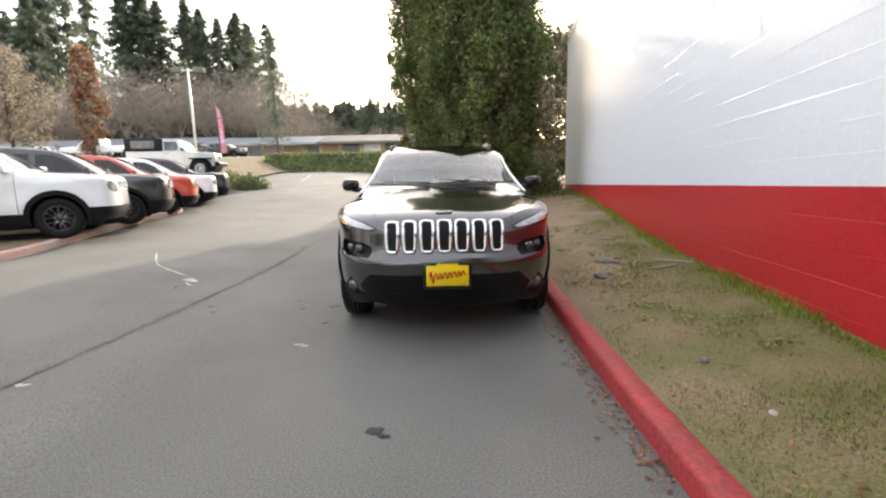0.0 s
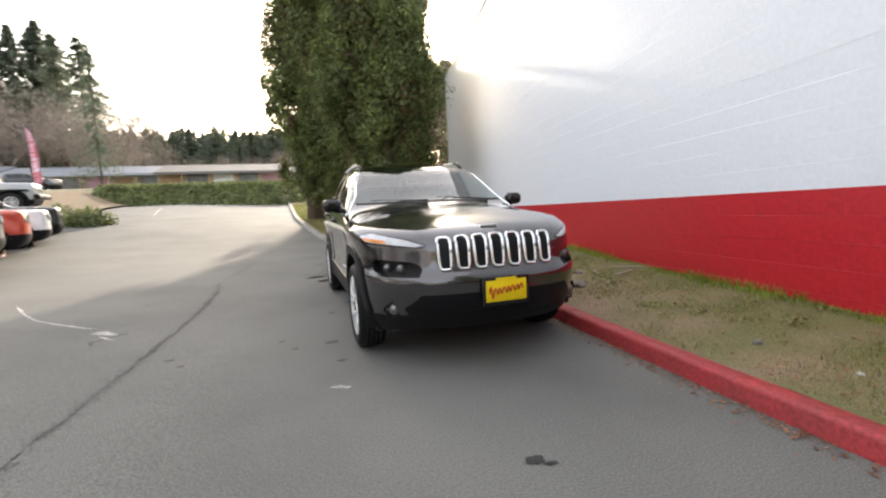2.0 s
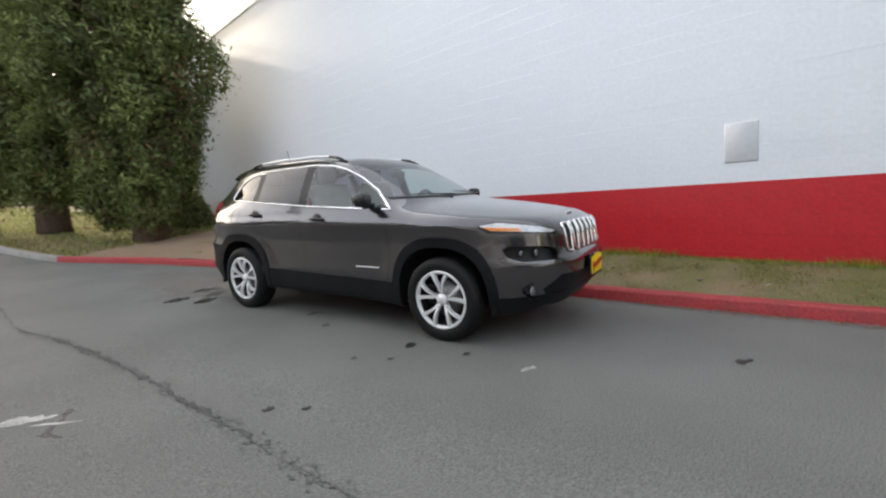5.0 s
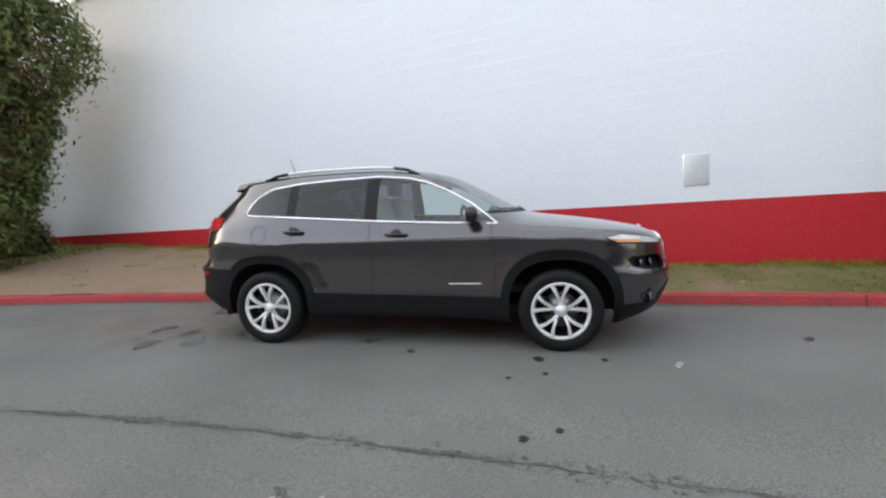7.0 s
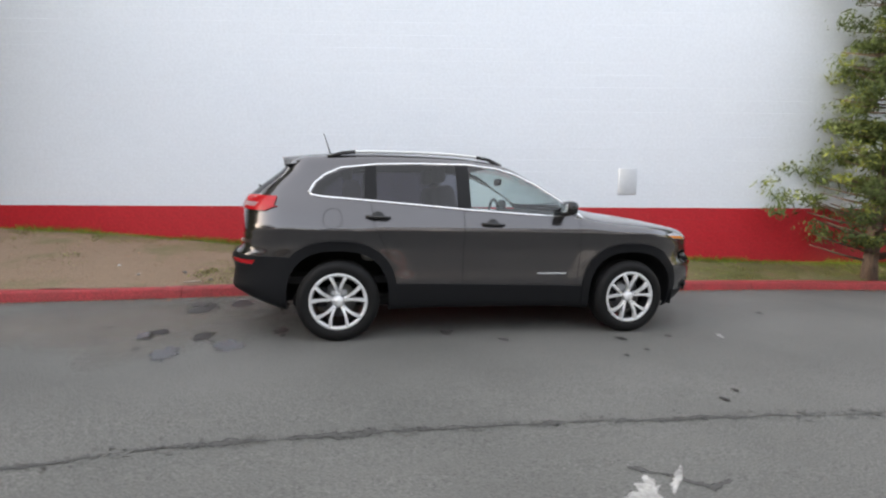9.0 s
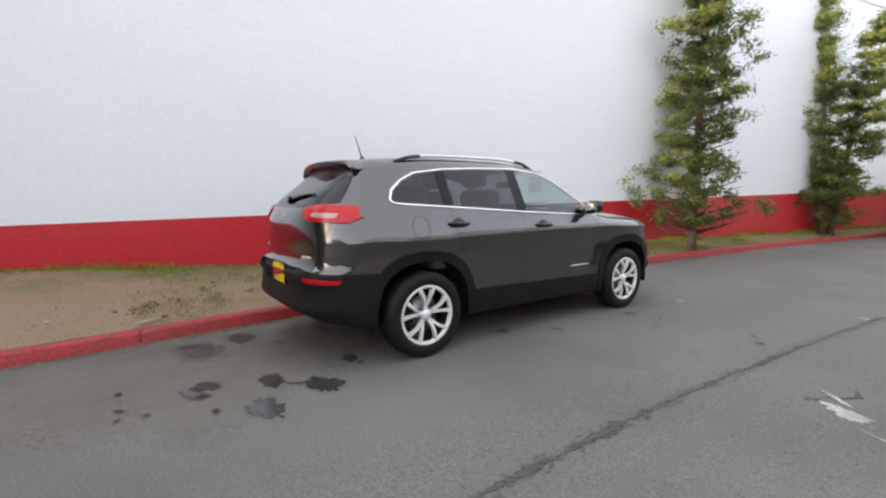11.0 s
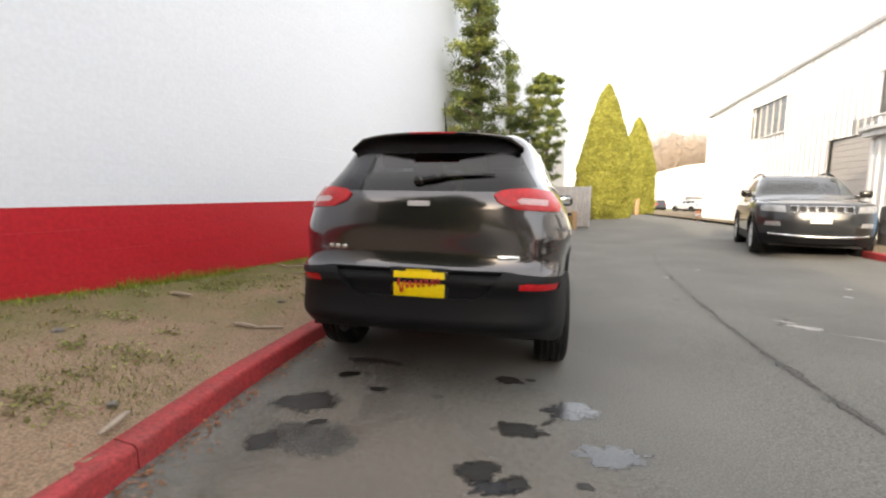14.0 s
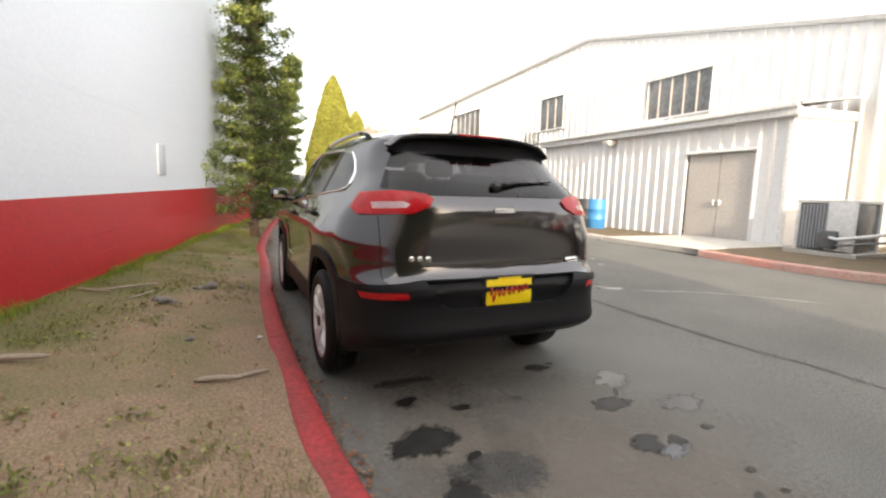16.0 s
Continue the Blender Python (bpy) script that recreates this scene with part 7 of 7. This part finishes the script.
def pickup():
    """A plain work truck: cab, bonnet and an open bed."""
    m = Matrix.Translation((-31.6, 36.5, 3.5)) @ Matrix.Rotation(radians(4), 4, 'Z')
    t = thing("pickup_truck", m, "white pickup truck standing behind the parked row", "truck")
    low = [(-2.7, 0.45), (-2.75, 0.85), (-2.6, 1.0), (-1.25, 1.1), (2.75, 1.1), (2.8, 0.5)]
    part("body", prism([(x, z) for x, z in low], 1.85, 0.05), PAINT_WHITE, t)
    cab = [(-1.3, 1.08), (-0.55, 1.72), (-0.35, 1.78), (0.7, 1.78), (0.85, 1.08)]
    c = part("cab", prism(cab, 1.6, 0.06), PAINT_WHITE, t)
    c.location.y = 0.12
    for sy in (0.11, 1.71):
        for poly in ([(-1.05, 1.13), (-0.5, 1.66), (-0.12, 1.68), (-0.12, 1.13)], [(-0.04, 1.13), (-0.04, 1.68), (0.62, 1.68), (0.72, 1.13)]):
            w = part("window", prism(poly, 0.02), DARKGLASS, t, smooth=False)
            w.location.y = sy
    part("bumper", box(0.12, 1.8, 0.2, (-2.78, 0.92, 0.55), 0.03), CHROME, t)
    for x in (-1.75, 1.75):
        for y in (0.12, 1.73):
            w = part("wheel", lathe([(0.36, -0.11), (0.37, 0.0), (0.36, 0.11), (0.22, 0.12)], 24, 'y', at=(x, y, 0.37)), RUBBER, t)
            part("rim", lathe([(0.21, -0.125), (0.05, -0.1)], 16, 'y', at=(x, y, 0.37)), ALLOY, w)


pickup()


# ---------------------------------------------------------------- marks on the lane
def blob(name, x, y, rx, ry, ang, mat, label, category, seed, rough=0.35, lift=0.004):
    """A thin irregular film on the asphalt."""
    pr = random.Random(seed)
    n = 40
    ca, sa = math.cos(radians(ang)), math.sin(radians(ang))
    b = bmesh.new()
    fade = b.verts.layers.float.new("fade")
    mid = b.verts.new((x, y, float(road_z(x, y)) + lift + 0.001))
    mid[fade] = 1.0
    rings = []
    for share, f in ((0.5, 0.9), (0.85, 0.5), (1.2, 0.0)):
        ring = []
        for i in range(n):
            a = 2 * math.pi * i / n
            r = share * (1 + rough * (noise.noise((math.cos(a) * 1.3 + seed, math.sin(a) * 1.3, seed * 0.7)) + 0.7 * noise.noise((math.cos(a) * 3 + seed, math.sin(a) * 3, 5))))
            u, v = rx * r * math.cos(a), ry * r * math.sin(a)
            px, py = x + u * ca - v * sa, y + u * sa + v * ca
            p = b.verts.new((px, py, float(road_z(px, py)) + lift))
            p[fade] = f
            ring.append(p)
        rings.append(ring)
    for i in range(n):
        b.faces.new((mid, rings[0][i], rings[0][(i + 1) % n]))
    for ra, rb in zip(rings, rings[1:]):
        for i in range(n):
            j = (i + 1) % n
            b.faces.new((ra[i], rb[i], rb[j], ra[j]))
    bmesh.ops.recalc_face_normals(b, faces=b.faces)
    return tagged(part(name, b, mat), label, category, "stains on the lane", "")


STAIN = "dark irregular oil stain on the grey asphalt"
DAMP = "faint dried damp patch on the grey asphalt"
for k, (x, y, rx, ry, a) in enumerate(((-0.377, -3.39, 0.05, 0.035, 0), (-1.08, -1.17, 0.06, 0.04, 20), (-1.05, -1.68, 0.035, 0.025, 0), (-0.99, -0.08, 0.06, 0.03, 40), (-0.74, 0.40, 0.07, 0.035, 10), (-0.7, 0.34, 0.03, 0.02, 0),
                                       (-0.525, 1.87, 0.085, 0.06, 0), (-0.67, 1.84, 0.03, 0.025, 0), (-1.39, -1.22, 0.03, 0.02, 0), (-1.5, -0.96, 0.025, 0.02, 0), (0.45, 1.76, 0.19, 0.05, 5), (0.28, 1.77, 0.05, 0.04, 0),
                                       (0.51, 2.03, 0.075, 0.055, 20), (0.235, 2.21, 0.06, 0.04, 0), (-0.13, 2.23, 0.03, 0.025, 0), (0.56, 2.46, 0.19, 0.12, 5), (0.40, 2.66, 0.05, 0.03, 30), (0.57, 2.90, 0.08, 0.10, 20),
                                       (-0.46, 2.90, 0.09, 0.085, 0), (-0.62, 2.95, 0.07, 0.05, 40), (-0.62, 2.50, 0.13, 0.075, 10), (-0.77, 2.38, 0.07, 0.014, 50), (-0.26, 3.38, 0.035, 0.03, 0), (-0.56, 3.37, 0.045, 0.022, 30),
                                       (-0.72, 3.24, 0.03, 0.022, 0), (-0.7, 3.39, 0.03, 0.018, 0), (-0.9, 2.9, 0.035, 0.025, 0), (-0.33, -3.44, 0.03, 0.02, 0), (-2.34, -1.1, 0.04, 0.03, 0), (-2.22, -1.29, 0.03, 0.02, 0))):
    blob("oil_stain", x, y, rx, ry, a, OIL, STAIN, "stain", 100 + k)
for k, (x, y, rx, ry, a) in enumerate(((-0.92, 2.22, 0.15, 0.11, 20), (-1.03, 2.64, 0.15, 0.085, 10), (-0.55, 2.98, 0.12, 0.05, 30))):
    blob("oily_puddle", x, y, rx, ry, a, PALE, "shiny wet oil puddle on the asphalt", "puddle", 140 + k, 0.6)
for k, (x, y, rx, ry, a) in enumerate(((0.33, 2.82, 0.2, 0.15, 0), (0.5, 2.75, 0.1, 0.06, 0))):
    blob("damp_patch", x, y, rx, ry, a, WETSPOT, DAMP, "stain", 160 + k, 0.2, 0.0025)


for k, (x, y, rx, ry, a) in enumerate(((0.05, 3.7, 0.7, 1.6, 12), (-0.2, 3.0, 1.0, 0.9, 30), (0.45, 2.4, 0.4, 0.8, 0))):
    blob("dust_patch", x, y, rx, ry, a, DUST, "thin pale dust drifted over the asphalt by the kerb", "dust", 170 + k, 0.3, 0.0018)


def ribbon(name, pts, w, mat, label, category, seed, ragged_w=0.5, lift=0.0035, steps=14):
    """A thin ragged strip laid along points on the asphalt."""
    xs, ys = zip(*pts)
    d = np.concatenate([[0], np.cumsum(np.hypot(np.diff(xs), np.diff(ys)))])
    n = int(d[-1] * steps) + 2
    s = np.linspace(0, d[-1], n)
    fx, fy = spline(d, xs)(s), spline(d, ys)(s)
    b = bmesh.new()
    fade = b.verts.layers.float.new("fade")
    rows = []
    for i in range(n):
        tx, ty = fx[min(i + 1, n - 1)] - fx[max(i - 1, 0)], fy[min(i + 1, n - 1)] - fy[max(i - 1, 0)]
        L = math.hypot(tx, ty) + 1e-9
        nx, ny = -ty / L, tx / L
        j = 0.4 * w * noise.noise((s[i] * 5, seed, 0))
        hw = w * (1 + ragged_w * (noise.noise((s[i] * 2.3, seed, 1)) * 1.4 + noise.noise((s[i] * 11, seed, 2)))) * min(1, 6 * (i + 0.3) / n, 6 * (n - i - 0.7) / n)
        hw = max(hw, w * 0.12)
        rows.append([b.verts.new((fx[i] + nx * (j + q * hw), fy[i] + ny * (j + q * hw), float(road_z(fx[i], fy[i])) + lift)) for q in (-1.4, 0, 1.4)])
        rows[-1][1][fade] = 0.85
    for ra, rb in zip(rows, rows[1:]):
        for q in (0, 1):
            b.faces.new((ra[q], ra[q + 1], rb[q + 1], rb[q]))
    bmesh.ops.recalc_face_normals(b, faces=b.faces)
    return tagged(part(name, b, mat), label, category)


CRACK = [(-3.3, -6.5), (-2.95, -4.4), (-2.76, -2.9), (-2.62, -1.6), (-2.55, -0.8), (-2.47, 0.3), (-2.44, 1.2), (-2.45, 2.1), (-2.52, 2.7), (-2.42, 3.6), (-2.25, 5.0), (-2.1, 6.4)]


def crack():
    """A ragged broken seam: short dark runs of uneven width, crumbs beside them."""
    xs, ys = zip(*CRACK)
    at = spline(ys, xs)
    pr = random.Random(77)
    y = -6.4
    k = 0
    while y < 6.2:
        ln = pr.uniform(0.25, 0.9)
        heavy = -1.4 < y < 2.4
        pts = [(float(at(v)) + pr.uniform(-0.012, 0.012), v) for v in np.linspace(y, y + ln, 6)]
        ribbon("asphalt_crack", pts, pr.uniform(0.012, 0.024) if heavy else pr.uniform(0.006, 0.011), CRACKED, "ragged dark crack along the asphalt lane", "crack", k, 1.3, steps=60)["group"] = "crack along the lane"
        y += ln * pr.uniform(0.85, 1.05)
        k += 1
    rng = np.random.default_rng(7)
    n = 700
    yy = rng.uniform(-3, 3.2, n)
    xx = at(yy) + rng.normal(0, 0.035, n)
    v, f = leaf_cards(np.stack([xx, yy, road_z(xx, yy) + 0.006], 1), np.tile((0, 0, 1.0), (n, 1)), 0.011, rng, 0.7, 0, 0.1)
    tagged(new("crack_crumbs", np_mesh("crack_crumbs", v, f, CRUMB)), "loose dark crumbs beside the crack", "crumbs", kind="stuff")


crack()
ribbon("white_scribble", [(-4.64, 1.75), (-4.05, 0.85), (-3.55, 0.42), (-3.25, 0.2)], 0.02, ROADWHITE, "thin worn white paint line on the asphalt", "marking", 7, 0.3)
blob("white_scribble", -3.15, 0.02, 0.12, 0.055, -40, ROADWHITE, "splashed white paint mark on the asphalt", "marking", 181, 0.9)
blob("white_scribble", -3.05, -0.2, 0.11, 0.02, -50, ROADWHITE, "splashed white paint mark on the asphalt", "marking", 182, 0.7)
for k, (x, y) in enumerate(((-2.67, -2.8), (-3.38, -3.65), (-4.3, -1.4), (-4.6, -1.9), (-1.1, -1.2 - 1.0), (-5.2, 6.9))):
    blob("white_speck", x, y, 0.06, 0.03, 37 * k, ROADWHITE, "small worn white paint speck on the asphalt", "marking", 190 + k, 0.7)
ribbon("bay_line", [(-7.6, 19.5), (-8.6, 25.5)], 0.05, ROADWHITE, "worn white bay line far up the lane", "marking", 9, 0.2)
ribbon("tar_scrap", [(-2.94, -0.02), (-3.05, -0.2), (-3.14, -0.3), (-3.1, -0.42)], 0.03, CRACKED, "dark curled tar scrap on the asphalt", "debris", 11, 0.8)

# ---------------------------------------------------------------- verge: grass, litter, sticks, stones
def grass():
    rng = np.random.default_rng(12)
    n = 120000
    y = rng.uniform(-9.5, 9.5, n)
    x0, x1 = KERB_R(y) + 0.16, wall_x(y) - 0.02
    f = rng.random(n)
    x = x0 + (x1 - x0) * f
    gx, gy = np.arange(-2, 6, 0.08), np.arange(-10, 10, 0.08)
    field = np.array([[noise.noise((a * 0.9, c * 0.9, 7)) + 0.5 * noise.noise((a * 2.6, c * 2.6, 2)) for c in gy] for a in gx])
    patch = field[np.clip(((x + 2) / 0.08).astype(int), 0, len(gx) - 1), np.clip(((y + 10) / 0.08).astype(int), 0, len(gy) - 1)]
    bare = -0.12 + 0.45 * np.clip((wall_x(y) - x - 0.7) / 0.7, 0, 1) * np.clip((y + 1.5) / 2, 0, 1) + 0.12 * (y > 0.5)
    keep = rng.random(n) < np.clip((patch - bare) * 2.2 + 0.2, 0.015, 1)
    x, y = x[keep], y[keep]
    z = lawn_z(x, y) - 0.005
    n = len(x)
    h = rng.uniform(0.012, 0.038, n)
    a = rng.random(n) * 6.283
    lean = rng.uniform(0.2, 1.0, n) * h
    w = 0.003
    base = np.stack([x, y, z], 1)
    side = np.stack([np.cos(a + 1.57) * w, np.sin(a + 1.57) * w, 0 * a], 1)
    tip = base + np.stack([np.cos(a) * lean, np.sin(a) * lean, h], 1)
    v = np.stack([base - side, base + side, tip], 1).reshape(-1, 3)
    tagged(new("grass", np_mesh("grass", v, np.arange(3 * n).reshape(n, 3), GRASSBLADE)), "thin patchy short grass on the verge", "grass", kind="stuff")
    m = 36000
    y = rng.uniform(9, 26, m)
    x = KERB_R(y) + 0.2 + rng.random(m) ** 1.2 * 5.5
    ok = x < np.where(y < 13.6, wall_x(y) - 0.05, 12)
    x, y = x[ok], y[ok]
    z = lawn_z(x, y) - 0.005
    m = len(x)
    h = rng.uniform(0.04, 0.1, m)
    a = rng.random(m) * 6.283
    base = np.stack([x, y, z], 1)
    side = np.stack([np.cos(a + 1.57) * 0.012, np.sin(a + 1.57) * 0.012, 0 * a], 1)
    tip = base + np.stack([np.cos(a) * h * 0.6, np.sin(a) * h * 0.6, h], 1)
    v = np.stack([base - side, base + side, tip], 1).reshape(-1, 3)
    tagged(new("lawn_grass", np_mesh("lawn_grass", v, np.arange(3 * m).reshape(m, 3), GRASSBLADE)), "yellow-green lawn grass under the cedars", "grass", kind="stuff")
    m = 16000
    y = rng.uniform(-20, 12.5, m)
    x = wall_x(y) - 0.03 - np.abs(rng.normal(0, 0.07, m))
    z = lawn_z(x, y) - 0.005
    h = rng.uniform(0.03, 0.11, m) * (0.6 + 0.6 * (np.sin(y * 2.3) > 0))
    a = rng.random(m) * 6.283
    base = np.stack([x, y, z], 1)
    side = np.stack([np.cos(a + 1.57) * 0.004, np.sin(a + 1.57) * 0.004, 0 * a], 1)
    tip = base + np.stack([np.cos(a) * h * 0.5, np.sin(a) * h * 0.5, h], 1)
    v = np.stack([base - side, base + side, tip], 1).reshape(-1, 3)
    tagged(new("wall_grass", np_mesh("wall_grass", v, np.arange(3 * m).reshape(m, 3), GRASSBRIGHT)), "fresh bright grass along the foot of the wall", "grass", kind="stuff")


grass()


def litter():
    rng = np.random.default_rng(22)
    n = 2600
    y = rng.uniform(-8, 8, n)
    x = KERB_R(y) - np.abs(rng.normal(0, 0.07, n)) - 0.01
    m = 2600
    y2 = rng.uniform(-8, 8, m)
    x2 = KERB_R(y2) + 0.2 + rng.random(m) * (wall_x(y2) - KERB_R(y2) - 0.25)
    c = np.concatenate([np.stack([x, y, RISE(y) + 0.009], 1), np.stack([x2, y2, lawn_z(x2, y2) + 0.015], 1)])
    v, f = leaf_cards(c, np.tile((0, 0, 1.0), (len(c), 1)), 0.013, rng, 0.6, 0, 0.25)
    tagged(new("leaf_litter", np_mesh("leaf_litter", v, f, LEAFRUST)), "dry brown leaf scraps in the gutter and on the verge", "leaf litter", kind="stuff")


litter()
WOOD = material("weathered_stick_wood", (0.36, 0.3, 0.24), 0.85, scale=8, amount=0.6, fine=40, bump=0.4, stretch=(1, 8, 1))
STONE = material("grey_stone", (0.2, 0.19, 0.17), 0.9, second=(0.12, 0.11, 0.1), scale=10, amount=0.8, fine=60, bump=0.5)


def stick(x, y, ln, ang, r=0.014, bend=0.05, seed=0):
    z = float(lawn_z(x, y)) + r + 0.012
    d = Vector((math.cos(radians(ang)), math.sin(radians(ang)), 0))
    n = Vector((-d.y, d.x, 0))
    pts = [Vector((x, y, z)) + d * ln * (t - 0.5) + n * bend * ln * math.sin(3.1 * t + seed) for t in np.linspace(0, 1, 7)]
    tagged(part("stick", tube(pts, r, 6, taper=[0.6, 0.9, 1, 1, 0.9, 0.8, 0.4]), WOOD), "broken dry stick lying on the verge", "stick", "sticks on the verge")


for k, s in enumerate(((1.5, 1.72, 0.24, 170, 0.016), (2.5, 1.25, 0.3, 175, 0.018), (2.6, -0.6, 0.5, 150, 0.012), (2.35, -0.75, 0.5, 25, 0.012), (1.33, 1.66, 0.2, 10, 0.012), (1.12, 3.15, 0.2, 100, 0.016), (2.2, -0.45, 0.35, 60, 0.01))):
    stick(*s, seed=k)


def stone(x, y, r, seed, mat=STONE, label="small rough grey stone on the verge"):
    b = bmesh.new()
    bmesh.ops.create_icosphere(b, subdivisions=2, radius=r)
    for v in b.verts:
        v.co *= 1 + 0.45 * noise.noise(v.co / r * 1.2 + Vector((seed, 0, 0)))
        v.co.z *= 0.6
    bmesh.ops.translate(b, vec=(x, y, float(lawn_z(x, y)) + r * 0.3), verts=b.verts)
    tagged(sharp(part("stone", b, mat), 30), label, "stone", "stones on the verge")


for k, (x, y, r) in enumerate(((1.66, -0.87, 0.075), (1.76, -0.8, 0.045), (1.97, -0.2, 0.07), (2.05, -0.3, 0.05), (1.9, -0.14, 0.04), (1.48, -3.02, 0.03), (1.7, 0.9, 0.03), (1.3, 3.0, 0.025), (1.35, -0.95, 0.03), (1.6, 3.4, 0.03), (2.4, 2.4, 0.035))):
    stone(x, y, r, k)
for k, (x, y) in enumerate(((1.5, 3.9), (1.9, 4.3), (1.45, -3.6), (1.25, 0.9))):
    stone(x, y, 0.022, 30 + k, CONCRETE, "small pale scrap of litter on the verge")


def lawn_weeds():
    """Low rosettes of clover and weeds in the soil."""
    rng = np.random.default_rng(71)
    cs = []
    for k in range(150):
        y = rng.uniform(-6, 7)
        x = KERB_R(y) + 0.3 + rng.random() * (wall_x(y) - KERB_R(y) - 0.4)
        if noise.noise((float(x) * 0.8, y * 0.8, 4)) < 0.02:
            continue
        m = rng.integers(20, 60)
        p = np.stack([x + rng.normal(0, 0.06, m), y + rng.normal(0, 0.06, m), 0 * rng.random(m)], 1)
        p[:, 2] = lawn_z(p[:, 0], p[:, 1]) + rng.uniform(0.005, 0.03, m)
        cs.append(p)
    c = np.concatenate(cs)
    v, f = leaf_cards(c, np.tile((0, 0, 1.0), (len(c), 1)), 0.014, rng, 0.6, 0, 0.5)
    tagged(new("weeds", np_mesh("weeds", v, f, GRASSBLADE)), "low green weeds in the verge soil", "weeds", kind="stuff")


lawn_weeds()

# ---------------------------------------------------------------- yard things
condenser(Matrix.Translation((-8.75, -0.1, 0.3)))
BLUE = material("blue_drum_plastic", (0.05, 0.25, 0.55), 0.45, scale=3, amount=0.4, fine=30, bump=0.05)
DRUMDARK = material("dark_drum_plastic", (0.04, 0.04, 0.045), 0.5, scale=3, amount=0.4, fine=30, bump=0.05)
ORANGE = material("orange_cone_plastic", (0.7, 0.16, 0.03), 0.5, scale=3, amount=0.3, fine=30, bump=0.05)
CARD = material("brown_cardboard", (0.36, 0.23, 0.12), 0.85, scale=4, amount=0.5, fine=50, bump=0.1)
WIRE = material("grey_mesh_panel", (0.36, 0.36, 0.37), 0.6, 0.2, scale=3, amount=0.6, fine=20, bump=0.1)


def drum(x, y, mat, label):
    t = thing("drum", Matrix.Translation((x, y, 0.3)), label, "drum", "drums by the annex")
    part("shell", lathe([(0.27, 0), (0.285, 0.03), (0.29, 0.28), (0.302, 0.3), (0.29, 0.32), (0.29, 0.58), (0.302, 0.6), (0.29, 0.62), (0.285, 0.86), (0.27, 0.89)], 28, 'z'), mat, t)
    part("lid", lathe([(0.26, 0.885), (0.26, 0.9), (0.2, 0.905)], 28, 'z'), mat, t)


drum(-8.35, -6.95, DRUMDARK, "dark plastic drum beside the annex")
drum(-8.5, -6.45, DRUMDARK, "dark plastic drum beside the annex")
drum(-8.65, -6.15, BLUE, "blue plastic drum beside the annex")


def cone(x, y):
    t = thing("traffic_cone", Matrix.Translation((x, y, 0.05)), "orange traffic cone far down the lane", "traffic cone", "traffic cones")
    part("base", box(0.4, 0.4, 0.04, (0, 0, 0.02), 0.01), ORANGE, t)
    part("body", lathe([(0.15, 0.04), (0.03, 0.75)], 20, 'z'), ORANGE, t)
    part("band", lathe([(0.105, 0.32), (0.078, 0.48)], 20, 'z'), SIDINGTRIM, t)


for x, y in ((-11.6, -30), (-12.4, -32), (-13.2, -33)):
    cone(x, y)

cage_bin = thing("mesh_bin", Matrix.Translation((-2.0, -17.0, 0.02)) @ Matrix.Rotation(0.1, 4, 'Z') @ Matrix.Scale(1.15, 4), "grey mesh-sided waste bin by the wall", "bin")
for sx, sy, w, dpt in ((0, -0.55, 1.5, 0.04), (0, 0.55, 1.5, 0.04), (-0.75, 0, 0.04, 1.1), (0.75, 0, 0.04, 1.1)):
    part("side_panel", box(w, dpt, 1.55, (sx, sy, 0.85), 0.008), WIRE, cage_bin)
for sx in (-1, 1):
    for sy in (-1, 1):
        part("corner_post", box(0.06, 0.06, 1.65, (sx * 0.75, sy * 0.55, 0.85), 0.01), VENTGREY, cage_bin)
for i in range(7):
    part("rail", box(0.025, 0.03, 1.5, (-0.7 + 1.4 * i / 6, 0.585, 0.85), 0.005), VENTGREY, cage_bin)
carton = thing("cardboard_box", Matrix.Translation((-1.62, -15.5, 0.01)) @ Matrix.Rotation(-0.25, 4, 'Z') @ Matrix.Scale(1.25, 4), "open brown cardboard box on the asphalt", "box")
for sx, sy, w, dpt in ((0, -0.35, 1.0, 0.012), (0, 0.35, 1.0, 0.012), (-0.5, 0, 0.012, 0.7), (0.5, 0, 0.012, 0.7)):
    part("side_panel", box(w, dpt, 0.62, (sx, sy, 0.31)), CARD, carton, smooth=False)
part("flap", box(1.0, 0.3, 0.012, (0, 0.5, 0.55), rot=(-25, 0, 0)), CARD, carton, smooth=False)
part("base", box(1.0, 0.7, 0.012, (0, 0, 0.008)), CARD, carton, smooth=False)
for x, y in ((-3.75, -25.2), (-8.2, -33)):
    post = thing("wooden_post", Matrix.Translation((x, y, 0)), "short orange-brown wooden post by the hedge", "post", "posts by the hedge")
    part("shaft", box(0.28, 0.28, 1.5, (0, 0, 0.74), 0.03), SHOPWOOD, post)
    part("cap", box(0.32, 0.32, 0.08, (0, 0, 1.5), 0.02), SHOPWOOD, post)

wall_blocks()
